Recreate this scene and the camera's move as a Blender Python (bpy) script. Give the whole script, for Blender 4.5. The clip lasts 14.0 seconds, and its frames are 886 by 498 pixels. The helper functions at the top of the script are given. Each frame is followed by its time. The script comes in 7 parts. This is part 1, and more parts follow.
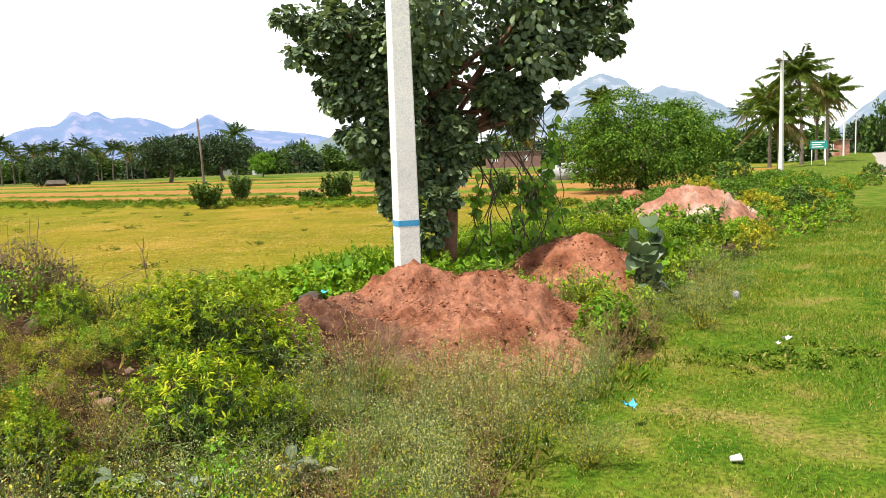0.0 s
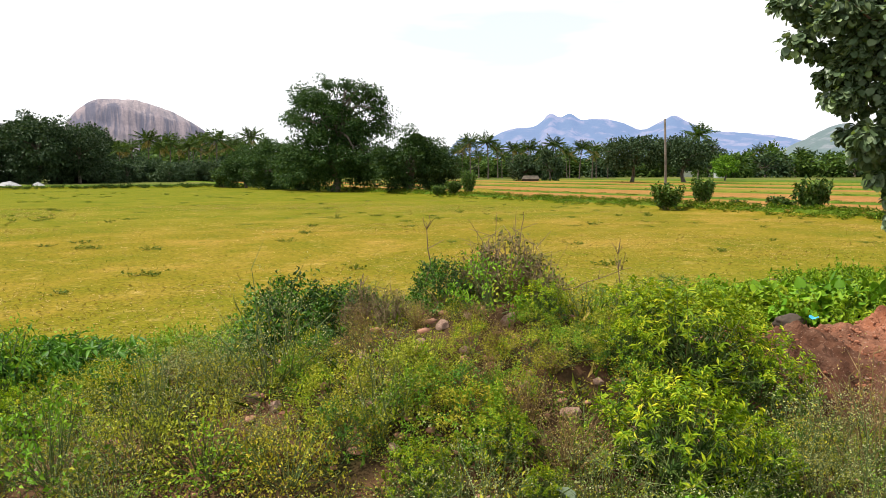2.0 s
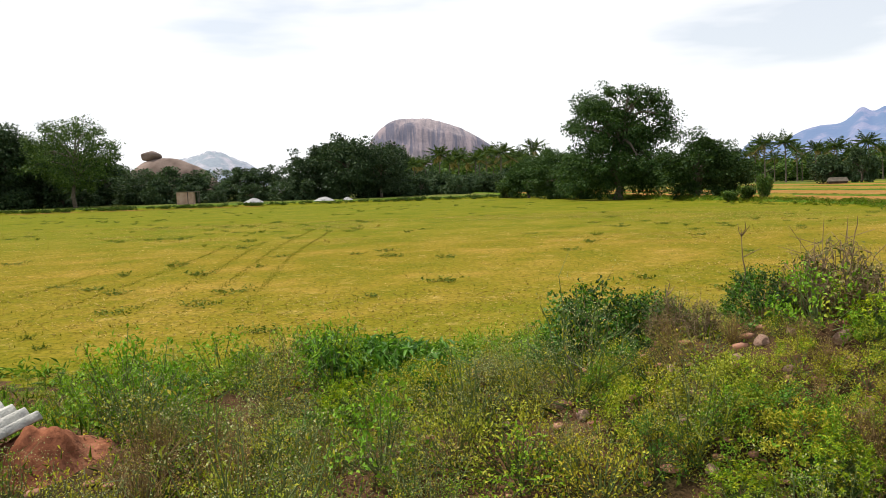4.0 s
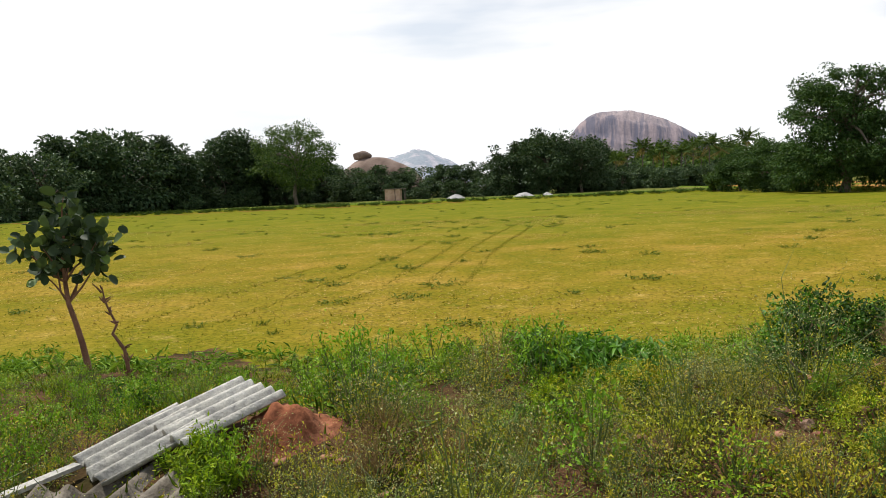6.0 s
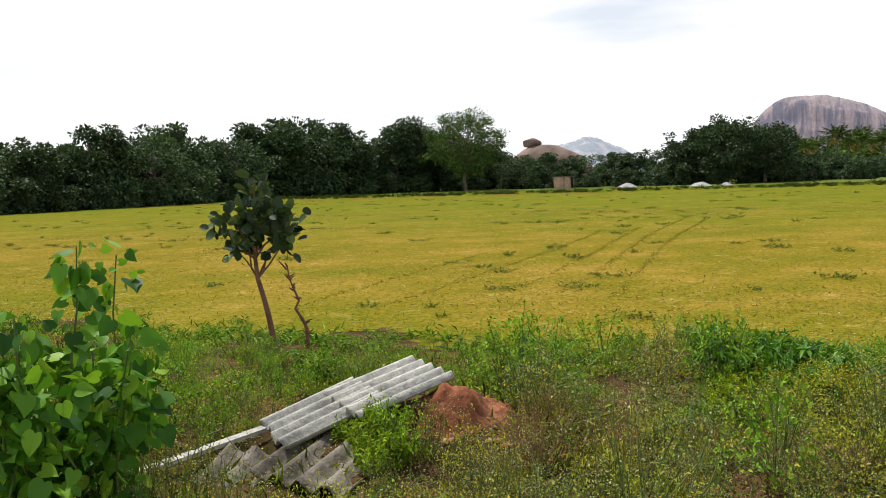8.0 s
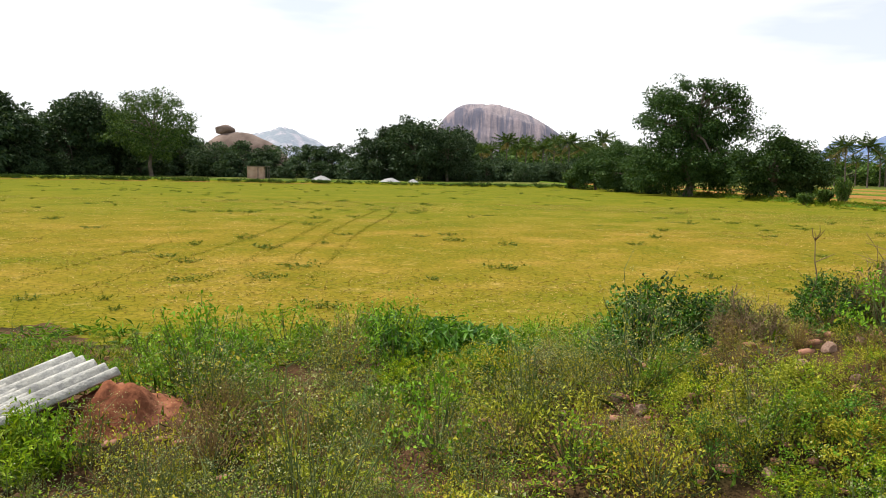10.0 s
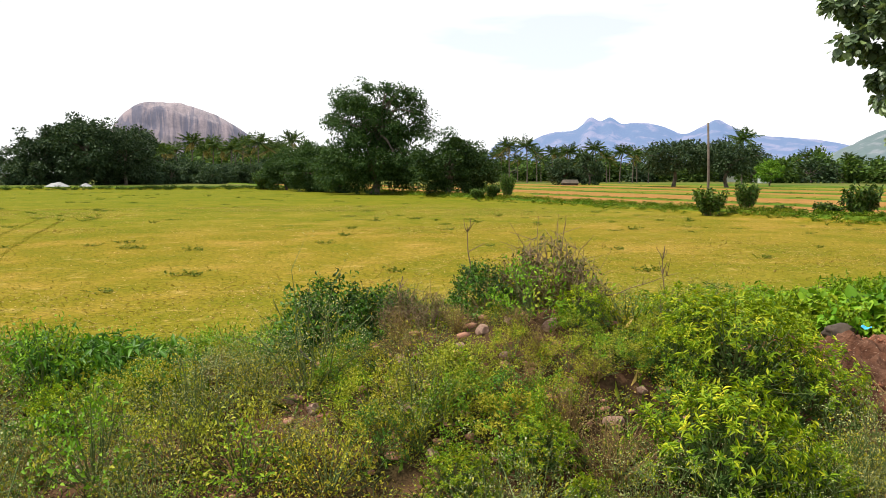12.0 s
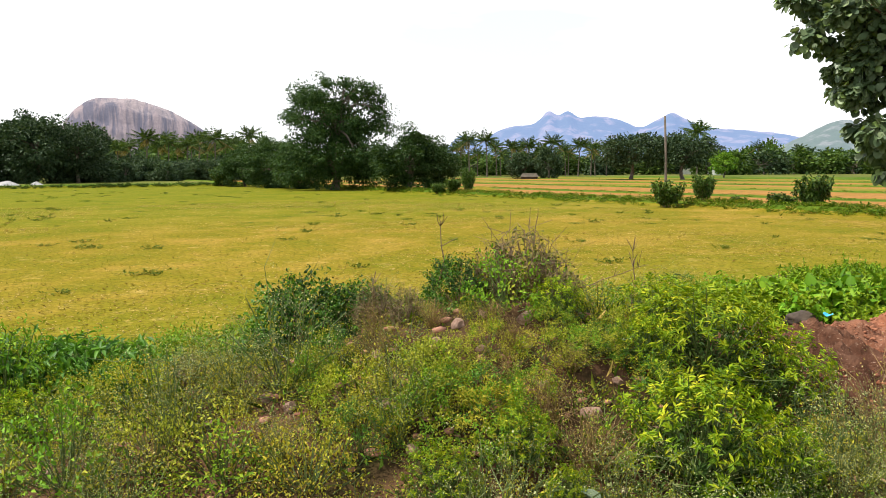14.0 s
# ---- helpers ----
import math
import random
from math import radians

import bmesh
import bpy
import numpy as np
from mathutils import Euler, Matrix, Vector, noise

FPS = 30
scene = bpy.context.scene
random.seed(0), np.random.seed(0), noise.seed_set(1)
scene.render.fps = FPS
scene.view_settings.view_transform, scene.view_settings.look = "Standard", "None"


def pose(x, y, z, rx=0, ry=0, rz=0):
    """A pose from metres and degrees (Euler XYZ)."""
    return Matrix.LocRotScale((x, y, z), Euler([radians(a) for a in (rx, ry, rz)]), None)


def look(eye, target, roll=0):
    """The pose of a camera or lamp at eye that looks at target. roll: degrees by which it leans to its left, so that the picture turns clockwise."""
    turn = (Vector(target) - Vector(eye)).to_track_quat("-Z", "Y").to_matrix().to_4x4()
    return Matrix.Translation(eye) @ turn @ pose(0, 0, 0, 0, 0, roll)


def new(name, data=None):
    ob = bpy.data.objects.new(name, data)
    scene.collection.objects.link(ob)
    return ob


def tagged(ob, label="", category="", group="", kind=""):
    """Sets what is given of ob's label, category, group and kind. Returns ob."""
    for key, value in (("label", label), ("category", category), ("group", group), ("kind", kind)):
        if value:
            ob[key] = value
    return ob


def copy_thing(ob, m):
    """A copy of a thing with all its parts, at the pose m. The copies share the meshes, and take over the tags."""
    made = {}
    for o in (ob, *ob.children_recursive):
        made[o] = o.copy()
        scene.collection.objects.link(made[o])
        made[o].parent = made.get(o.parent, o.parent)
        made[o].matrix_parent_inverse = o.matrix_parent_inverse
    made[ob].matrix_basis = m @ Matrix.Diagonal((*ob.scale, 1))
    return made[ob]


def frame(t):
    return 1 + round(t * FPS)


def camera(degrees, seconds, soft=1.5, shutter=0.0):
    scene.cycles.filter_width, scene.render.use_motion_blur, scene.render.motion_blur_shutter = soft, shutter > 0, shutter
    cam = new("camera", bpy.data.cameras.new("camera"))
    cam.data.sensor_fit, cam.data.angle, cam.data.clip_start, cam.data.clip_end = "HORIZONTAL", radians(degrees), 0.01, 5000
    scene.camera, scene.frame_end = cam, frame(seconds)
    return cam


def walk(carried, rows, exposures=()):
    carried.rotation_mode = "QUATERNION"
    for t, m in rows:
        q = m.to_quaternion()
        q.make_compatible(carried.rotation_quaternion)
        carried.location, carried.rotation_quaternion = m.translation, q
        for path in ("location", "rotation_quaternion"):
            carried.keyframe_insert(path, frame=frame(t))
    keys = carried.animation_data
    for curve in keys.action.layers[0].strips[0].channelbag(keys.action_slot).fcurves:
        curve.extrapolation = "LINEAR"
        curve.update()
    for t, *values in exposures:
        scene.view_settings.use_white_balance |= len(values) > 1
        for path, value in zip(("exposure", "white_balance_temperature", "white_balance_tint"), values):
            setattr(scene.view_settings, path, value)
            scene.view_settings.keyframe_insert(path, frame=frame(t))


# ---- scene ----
cam = camera(59.5, 14.0, 0.65)
walk(cam, [
    (0, pose(0.235, -0.349, 1.716, 83.61, 2.03, -9.74)),
    (0.5, pose(0.225, -0.219, 1.709, 83.10, 2.01, -2.65)),
    (1, pose(0.130, -0.076, 1.712, 83.36, 0.64, 5.48)),
    (1.5, pose(0.056, 0.027, 1.712, 83.51, -0.13, 13.54)),
    (2, pose(0.026, 0.107, 1.708, 84.34, 0.11, 23.15)),
    (2.5, pose(0.011, 0.131, 1.703, 84.91, 0.28, 31.30)),
    (3, pose(-0.032, 0.086, 1.708, 85.10, 0.90, 35.19)),
    (3.5, pose(-0.067, 0.057, 1.706, 85.32, 1.40, 38.96)),
    (4, pose(-0.096, 0.070, 1.703, 85.33, 1.78, 43.57)),
    (4.2, pose(-0.089, 0.034, 1.716, 85.30, 2.03, 45.74)),
    (4.7, pose(-0.084, 0.023, 1.718, 85.38, 2.15, 50.01)),
    (5.2, pose(-0.073, -0.003, 1.723, 85.43, 2.30, 53.42)),
    (5.8, pose(-0.060, -0.034, 1.729, 85.49, 2.49, 56.98)),
    (6.3, pose(-0.055, -0.045, 1.732, 85.57, 2.61, 59.99)),
    (6.5, pose(-0.063, -0.050, 1.733, 85.60, 2.63, 61.26)),
    (7, pose(-0.073, -0.067, 1.731, 85.63, 2.68, 66.53)),
    (7.2, pose(-0.077, -0.073, 1.728, 85.49, 2.69, 68.81)),
    (7.7, pose(-0.082, -0.065, 1.726, 85.28, 2.25, 71.23)),
    (8.2, pose(-0.091, -0.048, 1.720, 84.81, 1.24, 69.45)),
    (8.7, pose(-0.102, -0.030, 1.714, 84.32, 0.19, 64.92)),
    (9.3, pose(-0.108, -0.020, 1.711, 84.02, -0.43, 57.84)),
    (9.5, pose(-0.100, -0.015, 1.709, 84.10, -0.74, 54.77)),
    (10, pose(-0.073, 0.015, 1.705, 84.30, -1.12, 48.40)),
    (10.5, pose(-0.060, 0.039, 1.705, 84.39, -0.80, 42.06)),
    (11, pose(-0.056, 0.044, 1.702, 84.46, -0.59, 35.27)),
    (11.5, pose(-0.037, 0.078, 1.700, 84.52, -0.47, 28.58)),
    (12, pose(-0.006, 0.146, 1.702, 84.59, -0.23, 25.99)),
    (12.5, pose(-0.006, 0.173, 1.696, 84.70, -0.36, 24.39)),
    (13, pose(-0.028, 0.142, 1.698, 84.51, -0.35, 20.89)),
    (13.5, pose(-0.039, 0.135, 1.698, 84.32, -0.15, 19.78)),
    (14, pose(-0.071, 0.132, 1.699, 84.20, 0.30, 23.03)),
], [(0, 0.57), (1.5, 0.48), (2, 0.29), (2.5, 0.16), (3, 0.07), (4.2, 0.07), (6.3, -0.02), (7.2, -0.02), (9.5, 0.14), (10.5, 0.17), (11.5, 0.22), (12.5, 0.30), (14, 0.36)])

# ---- world and sun ----
SUN_EL, SUN_AZ = 60.0, 248.0
world = bpy.data.worlds.new("sky")
scene.world = world
world.use_nodes = True
wn, wl = world.node_tree.nodes, world.node_tree.links
wn.clear()
sky = wn.new("ShaderNodeTexSky")
sky.sky_type = "NISHITA"
sky.sun_disc = False
sky.sun_elevation, sky.sun_rotation = radians(SUN_EL), radians(SUN_AZ)
tint = wn.new("ShaderNodeVectorMath")
tint.operation = "SCALE"
tint.inputs["Scale"].default_value = 0.12
wl.new(sky.outputs[0], tint.inputs[0])
tc = wn.new("ShaderNodeTexCoord")
mp = wn.new("ShaderNodeMapping")
mp.inputs["Scale"].default_value = (1.3, 1.3, 7.0)
mp.inputs["Location"].default_value = (0.35, 0.2, 0.0)
mp.inputs["Rotation"].default_value = (0, 0, radians(20))
wl.new(tc.outputs["Generated"], mp.inputs[0])
cn = wn.new("ShaderNodeTexNoise")
cn.inputs["Scale"].default_value, cn.inputs["Detail"].default_value, cn.inputs["Roughness"].default_value = 1.6, 5.0, 0.5
wl.new(mp.outputs[0], cn.inputs[0])
cr = wn.new("ShaderNodeValToRGB")
cr.color_ramp.elements[0].position, cr.color_ramp.elements[1].position = 0.30, 0.42
cr.color_ramp.elements[0].color = (0.62, 0.62, 0.62, 1)
gap = wn.new("ShaderNodeVectorMath")
gap.operation = "DOT_PRODUCT"
gap.inputs[1].default_value = (-0.237, 0.949, 0.208)
wl.new(tc.outputs["Generated"], gap.inputs[0])
gm = wn.new("ShaderNodeMapRange")
gm.inputs["From Min"].default_value, gm.inputs["From Max"].default_value = 0.965, 1.0
gm.inputs["To Min"].default_value, gm.inputs["To Max"].default_value = 0.0, 0.12
wl.new(gap.outputs["Value"], gm.inputs["Value"])
gs = wn.new("ShaderNodeMath")
gs.operation = "SUBTRACT"
wl.new(cn.outputs[0], gs.inputs[0])
wl.new(gm.outputs["Result"], gs.inputs[1])
wl.new(gs.outputs[0], cr.inputs[0])
cm = wn.new("ShaderNodeMixRGB")
cm.inputs[2].default_value = (1.03, 1.04, 1.06, 1)
sx = wn.new("ShaderNodeSeparateXYZ")
wl.new(tc.outputs["Generated"], sx.inputs[0])
hz_ = wn.new("ShaderNodeMapRange")
hz_.inputs["From Min"].default_value, hz_.inputs["From Max"].default_value = 0.25, 0.8
hz_.inputs["To Min"].default_value, hz_.inputs["To Max"].default_value = 1.0, 0.2
wl.new(sx.outputs["Z"], hz_.inputs["Value"])
hm = wn.new("ShaderNodeMath")
hm.operation = "MULTIPLY"
wl.new(cr.outputs[0], hm.inputs[0])
wl.new(hz_.outputs["Result"], hm.inputs[1])
wl.new(hm.outputs[0], cm.inputs[0])
wl.new(tint.outputs[0], cm.inputs[1])
bg = wn.new("ShaderNodeBackground")
bg.inputs[1].default_value = 1.0
wl.new(cm.outputs[0], bg.inputs[0])
wo = wn.new("ShaderNodeOutputWorld")
wl.new(bg.outputs[0], wo.inputs[0])

sun_data = bpy.data.lights.new("sun", "SUN")
sun_data.energy, sun_data.angle, sun_data.color = 5.0, radians(1.2), (1.0, 0.95, 0.86)
sun = new("sun", sun_data)
_e, _a = radians(SUN_EL), radians(SUN_AZ)
sun.matrix_world = look((60 * math.sin(_a) * math.cos(_e), 60 * math.cos(_a) * math.cos(_e), 60 * math.sin(_e)), (0, 0, 0))

# ---- plan: s runs along the road, p to the field side of it ----
SX, SY = 0.6225, 0.7826


def W(s, p):
    return SX * s - SY * p, SY * s + SX * p


def SP(x, y):
    return SX * x + SY * y, -SY * x + SX * y


def AZ(az, r):
    a = radians(az)
    return -r * math.sin(a), r * math.cos(a)


def smooth(a, b, v):
    u = np.clip((np.asarray(v, float) - a) / (b - a), 0, 1)
    return u * u * (3 - 2 * u)


# ---- cheap lattice noise, vectorised ----
_perm = np.random.RandomState(5).rand(64, 64)


def vnoise(x, y):
    x, y = np.asarray(x, float), np.asarray(y, float)
    xi, yi = np.floor(x).astype(int), np.floor(y).astype(int)
    fx, fy = x - xi, y - yi
    fx, fy = fx * fx * (3 - 2 * fx), fy * fy * (3 - 2 * fy)
    g = lambda i, j: _perm[i % 64, j % 64]
    return ((g(xi, yi) * (1 - fx) + g(xi + 1, yi) * fx) * (1 - fy) + (g(xi, yi + 1) * (1 - fx) + g(xi + 1, yi + 1) * fx) * fy) - 0.5


def fbm(x, y, octaves=4):
    out, a = 0, 1.0
    for k in range(octaves):
        out = out + a * vnoise(x * 2 ** k + 11.3 * k, y * 2 ** k + 7.7 * k)
        a *= 0.5
    return out


# rubble hummocks on the roadside bank: s, p, height, radius
HUMMOCKS = [(2.1, 3.5, 0.52, 0.95), (3.1, 3.3, 0.20, 0.8), (0.85, 3.9, 0.14, 0.6), (-0.4, 5.2, 0.24, 0.8), (0.9, 4.6, 0.12, 0.7), (-1.6, 3.9, 0.12, 0.6), (5.0, 2.6, 0.04, 1.0)]


def bank(p):
    return np.interp(p, [-9, -6, -1, 1.0, 2.2, 3.4, 4.6, 6.4, 7.6, 9], [0.3, 0.33, 0.31, 0.29, 0.36, 0.44, 0.38, 0.16, 0.03, 0.0])


def ground_z(x, y):
    x, y = np.asarray(x, float), np.asarray(y, float)
    s, p = SP(x, y)
    z = bank(p)
    for hs, hp, h, r in HUMMOCKS:
        z = z + h * np.exp(-((s - hs) ** 2 + (p - hp) ** 2) / r ** 2)
    near = smooth(9.0, 6.0, p) * smooth(-0.2, 1.5, p)
    z = z + near * (0.10 * fbm(x * 1.3, y * 1.3) + 0.05 * fbm(x * 5, y * 5, 3))
    z = z + 0.03 * fbm(x * 0.5, y * 0.5, 2) * smooth(60, 8, np.abs(p))
    # low earth ridges between the plots
    for rs, h in ((26.6, 0.28), (39, 0.1), (51.5, 0.1), (67.5, 0.12), (86, 0.12), (108, 0.12)):
        z = z + h * np.exp(-((s - rs) / 0.55) ** 2) * smooth(8, 12, p)
    z = z + 0.25 * np.exp(-((p - 92) / 0.6) ** 2) * smooth(26, 24, s)
    return z


def gz(x, y):
    return float(ground_z(x, y))


# ---- materials ----
def nodes(name):
    m = bpy.data.materials.new(name)
    m.use_nodes = True
    n, l = m.node_tree.nodes, m.node_tree.links
    return m, n, l, n["Principled BSDF"]


def noise_tex(n, l, scale, detail=4, rough=0.55, vec=None, distortion=0.0):
    t = n.new("ShaderNodeTexNoise")
    t.inputs["Scale"].default_value, t.inputs["Detail"].default_value = scale, detail
    t.inputs["Roughness"].default_value, t.inputs["Distortion"].default_value = rough, distortion
    if vec is None:
        vec = n.new("ShaderNodeTexCoord").outputs["Object"]
    l.new(vec, t.inputs["Vector"])
    return t.outputs[0]


def ramp(n, l, fac, stops):
    r = n.new("ShaderNodeValToRGB")
    e = r.color_ramp.elements
    while len(e) < len(stops):
        e.new(0.5)
    for k, (pos, col) in enumerate(stops):
        e[k].position, e[k].color = pos, (*col, 1) if len(col) == 3 else col
    l.new(fac, r.inputs[0])
    return r.outputs[0]


def mix(n, l, fac, a, b, mode="MIX"):
    m = n.new("ShaderNodeMixRGB")
    m.blend_type = mode
    for k, v in ((0, fac), (1, a), (2, b)):
        if isinstance(v, (int, float)):
            m.inputs[k].default_value = v
        elif isinstance(v, tuple):
            m.inputs[k].default_value = (*v, 1)
        else:
            l.new(v, m.inputs[k])
    return m.outputs[0]


def bump(n, l, bsdf, h, strength=0.5, dist=0.02):
    b = n.new("ShaderNodeBump")
    b.inputs["Strength"].default_value, b.inputs["Distance"].default_value = strength, dist
    l.new(h, b.inputs["Height"])
    l.new(b.outputs[0], bsdf.inputs["Normal"])


def leaf_mat(name, dark, mid, light, glow=0.25, rough=0.55, tips=None, gloss=0.12, patch=0.0):
    """Leaf: colour varies from leaf to leaf, light passes through."""
    m, n, l, b = nodes(name)
    g = n.new("ShaderNodeNewGeometry")
    o = n.new("ShaderNodeObjectInfo")
    stops = [(0.0, dark), (0.5, mid), (0.9, light)] + ([(1.0, tips)] if tips else [])
    c = ramp(n, l, g.outputs["Random Per Island"], stops)
    v = n.new("ShaderNodeMath")
    v.operation, v.inputs[1].default_value, v.inputs[2].default_value = "MULTIPLY_ADD", 0.4, 0.8
    l.new(o.outputs["Random"], v.inputs[0])
    h = n.new("ShaderNodeHueSaturation")
    if patch:
        pn = noise_tex(n, l, patch, 2, 0.5, g.outputs["Position"])
        c = mix(n, l, ramp(n, l, pn, [(0.42, (0, 0, 0)), (0.62, (0.75, 0.75, 0.75))]), c, mix(n, l, 1.0, c, (1.36, 1.0, 0.85), "MULTIPLY"))
    l.new(c, h.inputs["Color"])
    l.new(v.outputs[0], h.inputs["Value"])
    c = h.outputs[0]
    l.new(c, b.inputs["Base Color"])
    b.inputs["Roughness"].default_value = rough
    b.inputs["Specular IOR Level"].default_value = gloss
    t = n.new("ShaderNodeBsdfTranslucent")
    l.new(mix(n, l, 1.0, c, (1.0, 0.95, 0.5), "MULTIPLY"), t.inputs[0])
    ms = n.new("ShaderNodeMixShader")
    ms.inputs[0].default_value = glow
    l.new(b.outputs[0], ms.inputs[1])
    l.new(t.outputs[0], ms.inputs[2])
    l.new(ms.outputs[0], n["Material Output"].inputs[0])
    return m


def plain_mat(name, a, b_, scale=8.0, rough=0.8, bumps=0.3, dist=0.01, metal=0.0, detail=5, fine=None, grain=0.35):
    """Two-tone mottled surface with a finer grain and relief."""
    m, n, l, b = nodes(name)
    f1, f2 = noise_tex(n, l, scale, detail), noise_tex(n, l, fine or scale * 9, 4)
    c = mix(n, l, ramp(n, l, f1, [(0.35, (0, 0, 0)), (0.65, (1, 1, 1))]), a, b_)
    c = mix(n, l, grain, c, ramp(n, l, f2, [(0.3, (0.45, 0.45, 0.45)), (0.7, (1, 1, 1))]), "MULTIPLY")
    l.new(c, b.inputs["Base Color"])
    b.inputs["Roughness"].default_value, b.inputs["Metallic"].default_value = rough, metal
    bump(n, l, b, f2, bumps, dist)
    return m


def field_mat():
    """Cropped field: greener far out and along its edge, a strawy belt between."""
    m, n, l, b = nodes("cropped_field_grass")
    tc = n.new("ShaderNodeTexCoord").outputs["Object"]
    dt = n.new("ShaderNodeVectorMath")
    dt.operation = "DOT_PRODUCT"
    dt.inputs[1].default_value = (-0.7826, 0.6225, 0)
    l.new(tc, dt.inputs[0])
    mp = n.new("ShaderNodeMapping")
    mp.inputs["Rotation"].default_value = (0, 0, radians(38.5))
    mp.inputs["Scale"].default_value = (1.0, 0.8, 1)
    l.new(tc, mp.inputs[0])
    big, midn = noise_tex(n, l, 0.09, 4, 0.55), noise_tex(n, l, 0.35, 9, 0.72, mp.outputs[0])
    fine, grit = noise_tex(n, l, 1.6, 8, 0.82), noise_tex(n, l, 11.0, 5, 0.8)
    wob = n.new("ShaderNodeMath")
    wob.operation, wob.inputs[1].default_value = "MULTIPLY_ADD", 14.0
    l.new(big, wob.inputs[0])
    l.new(dt.outputs["Value"], wob.inputs[2])
    belt = n.new("ShaderNodeMapRange")
    belt.inputs["From Min"].default_value, belt.inputs["From Max"].default_value = 0.0, 100.0
    l.new(wob.outputs[0], belt.inputs["Value"])
    dry = ramp(n, l, belt.outputs["Result"], [(0.14, (0.25, 0.25, 0.25)), (0.19, (0.75, 0.75, 0.75)), (0.27, (0.85, 0.85, 0.85)), (0.36, (0.38, 0.38, 0.38)), (0.6, (0.12, 0.12, 0.12))])
    green = ramp(n, l, midn, [(0.32, (0.098, 0.127, 0.006)), (0.5, (0.132, 0.148, 0.008)), (0.68, (0.17, 0.165, 0.012))])
    straw = ramp(n, l, midn, [(0.34, (0.135, 0.13, 0.008)), (0.5, (0.215, 0.155, 0.016)), (0.66, (0.34, 0.205, 0.045))])
    c = mix(n, l, dry, green, straw)
    c = mix(n, l, ramp(n, l, fine, [(0.55, (0, 0, 0)), (0.68, (0.75, 0.75, 0.75))]), c, (0.44, 0.31, 0.10))
    c = mix(n, l, ramp(n, l, fine, [(0.32, (0.8, 0.8, 0.8)), (0.43, (0, 0, 0))]), c, (0.075, 0.11, 0.010))
    c = mix(n, l, 0.7, c, ramp(n, l, grit, [(0.38, (0.35, 0.42, 0.3)), (0.56, (1.2, 1.18, 1.1))]), "MULTIPLY")
    l.new(c, b.inputs["Base Color"])
    b.inputs["Roughness"].default_value, b.inputs["Specular IOR Level"].default_value = 1.0, 0.02
    bump(n, l, b, grit, 0.6, 0.02)
    return m


def patch_mat(name, cols, s1=0.4, s2=7.0, rough=0.95, low=0.5, high=1.15, relief=0.6):
    m, n, l, b = nodes(name)
    f1, f2, f3 = noise_tex(n, l, s1, 5, 0.6), noise_tex(n, l, s2, 4, 0.65), noise_tex(n, l, s2 * 5, 3, 0.7)
    k = len(cols)
    c = ramp(n, l, f1, [(0.32 + 0.36 * i / (k - 1), cols[i]) for i in range(k)])
    c = mix(n, l, 0.6, c, ramp(n, l, f2, [(0.32, (low, low, low)), (0.62, (high, high * 0.98, high * 0.9))]), "MULTIPLY")
    c = mix(n, l, 0.5, c, ramp(n, l, f3, [(0.3, (0.55, 0.55, 0.55)), (0.6, (1.1, 1.1, 1.1))]), "MULTIPLY")
    l.new(c, b.inputs["Base Color"])
    b.inputs["Roughness"].default_value, b.inputs["Specular IOR Level"].default_value = rough, 0.03
    bump(n, l, b, f2, relief, 0.03)
    return m


def far_mat(name, rock, veg, haze_tint, glow, scale, streak=False):
    """Rock and scrub seen far off: the haze before it is put in as an even emission."""
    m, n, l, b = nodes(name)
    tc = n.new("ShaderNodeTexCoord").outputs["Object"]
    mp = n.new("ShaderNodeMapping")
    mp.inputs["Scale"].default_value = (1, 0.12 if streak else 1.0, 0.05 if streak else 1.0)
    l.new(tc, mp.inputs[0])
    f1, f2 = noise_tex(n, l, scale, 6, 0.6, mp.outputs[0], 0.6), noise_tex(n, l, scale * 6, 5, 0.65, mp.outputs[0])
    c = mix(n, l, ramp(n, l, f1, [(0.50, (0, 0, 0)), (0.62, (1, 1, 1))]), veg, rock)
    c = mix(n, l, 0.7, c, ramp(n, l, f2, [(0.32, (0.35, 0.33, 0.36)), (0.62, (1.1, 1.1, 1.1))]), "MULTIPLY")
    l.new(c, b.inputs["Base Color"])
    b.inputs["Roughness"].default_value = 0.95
    # distance haze painted in: a constant glow over the rock colour
    b.inputs["Emission Color"].default_value = (*haze_tint, 1)
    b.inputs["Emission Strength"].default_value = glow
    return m


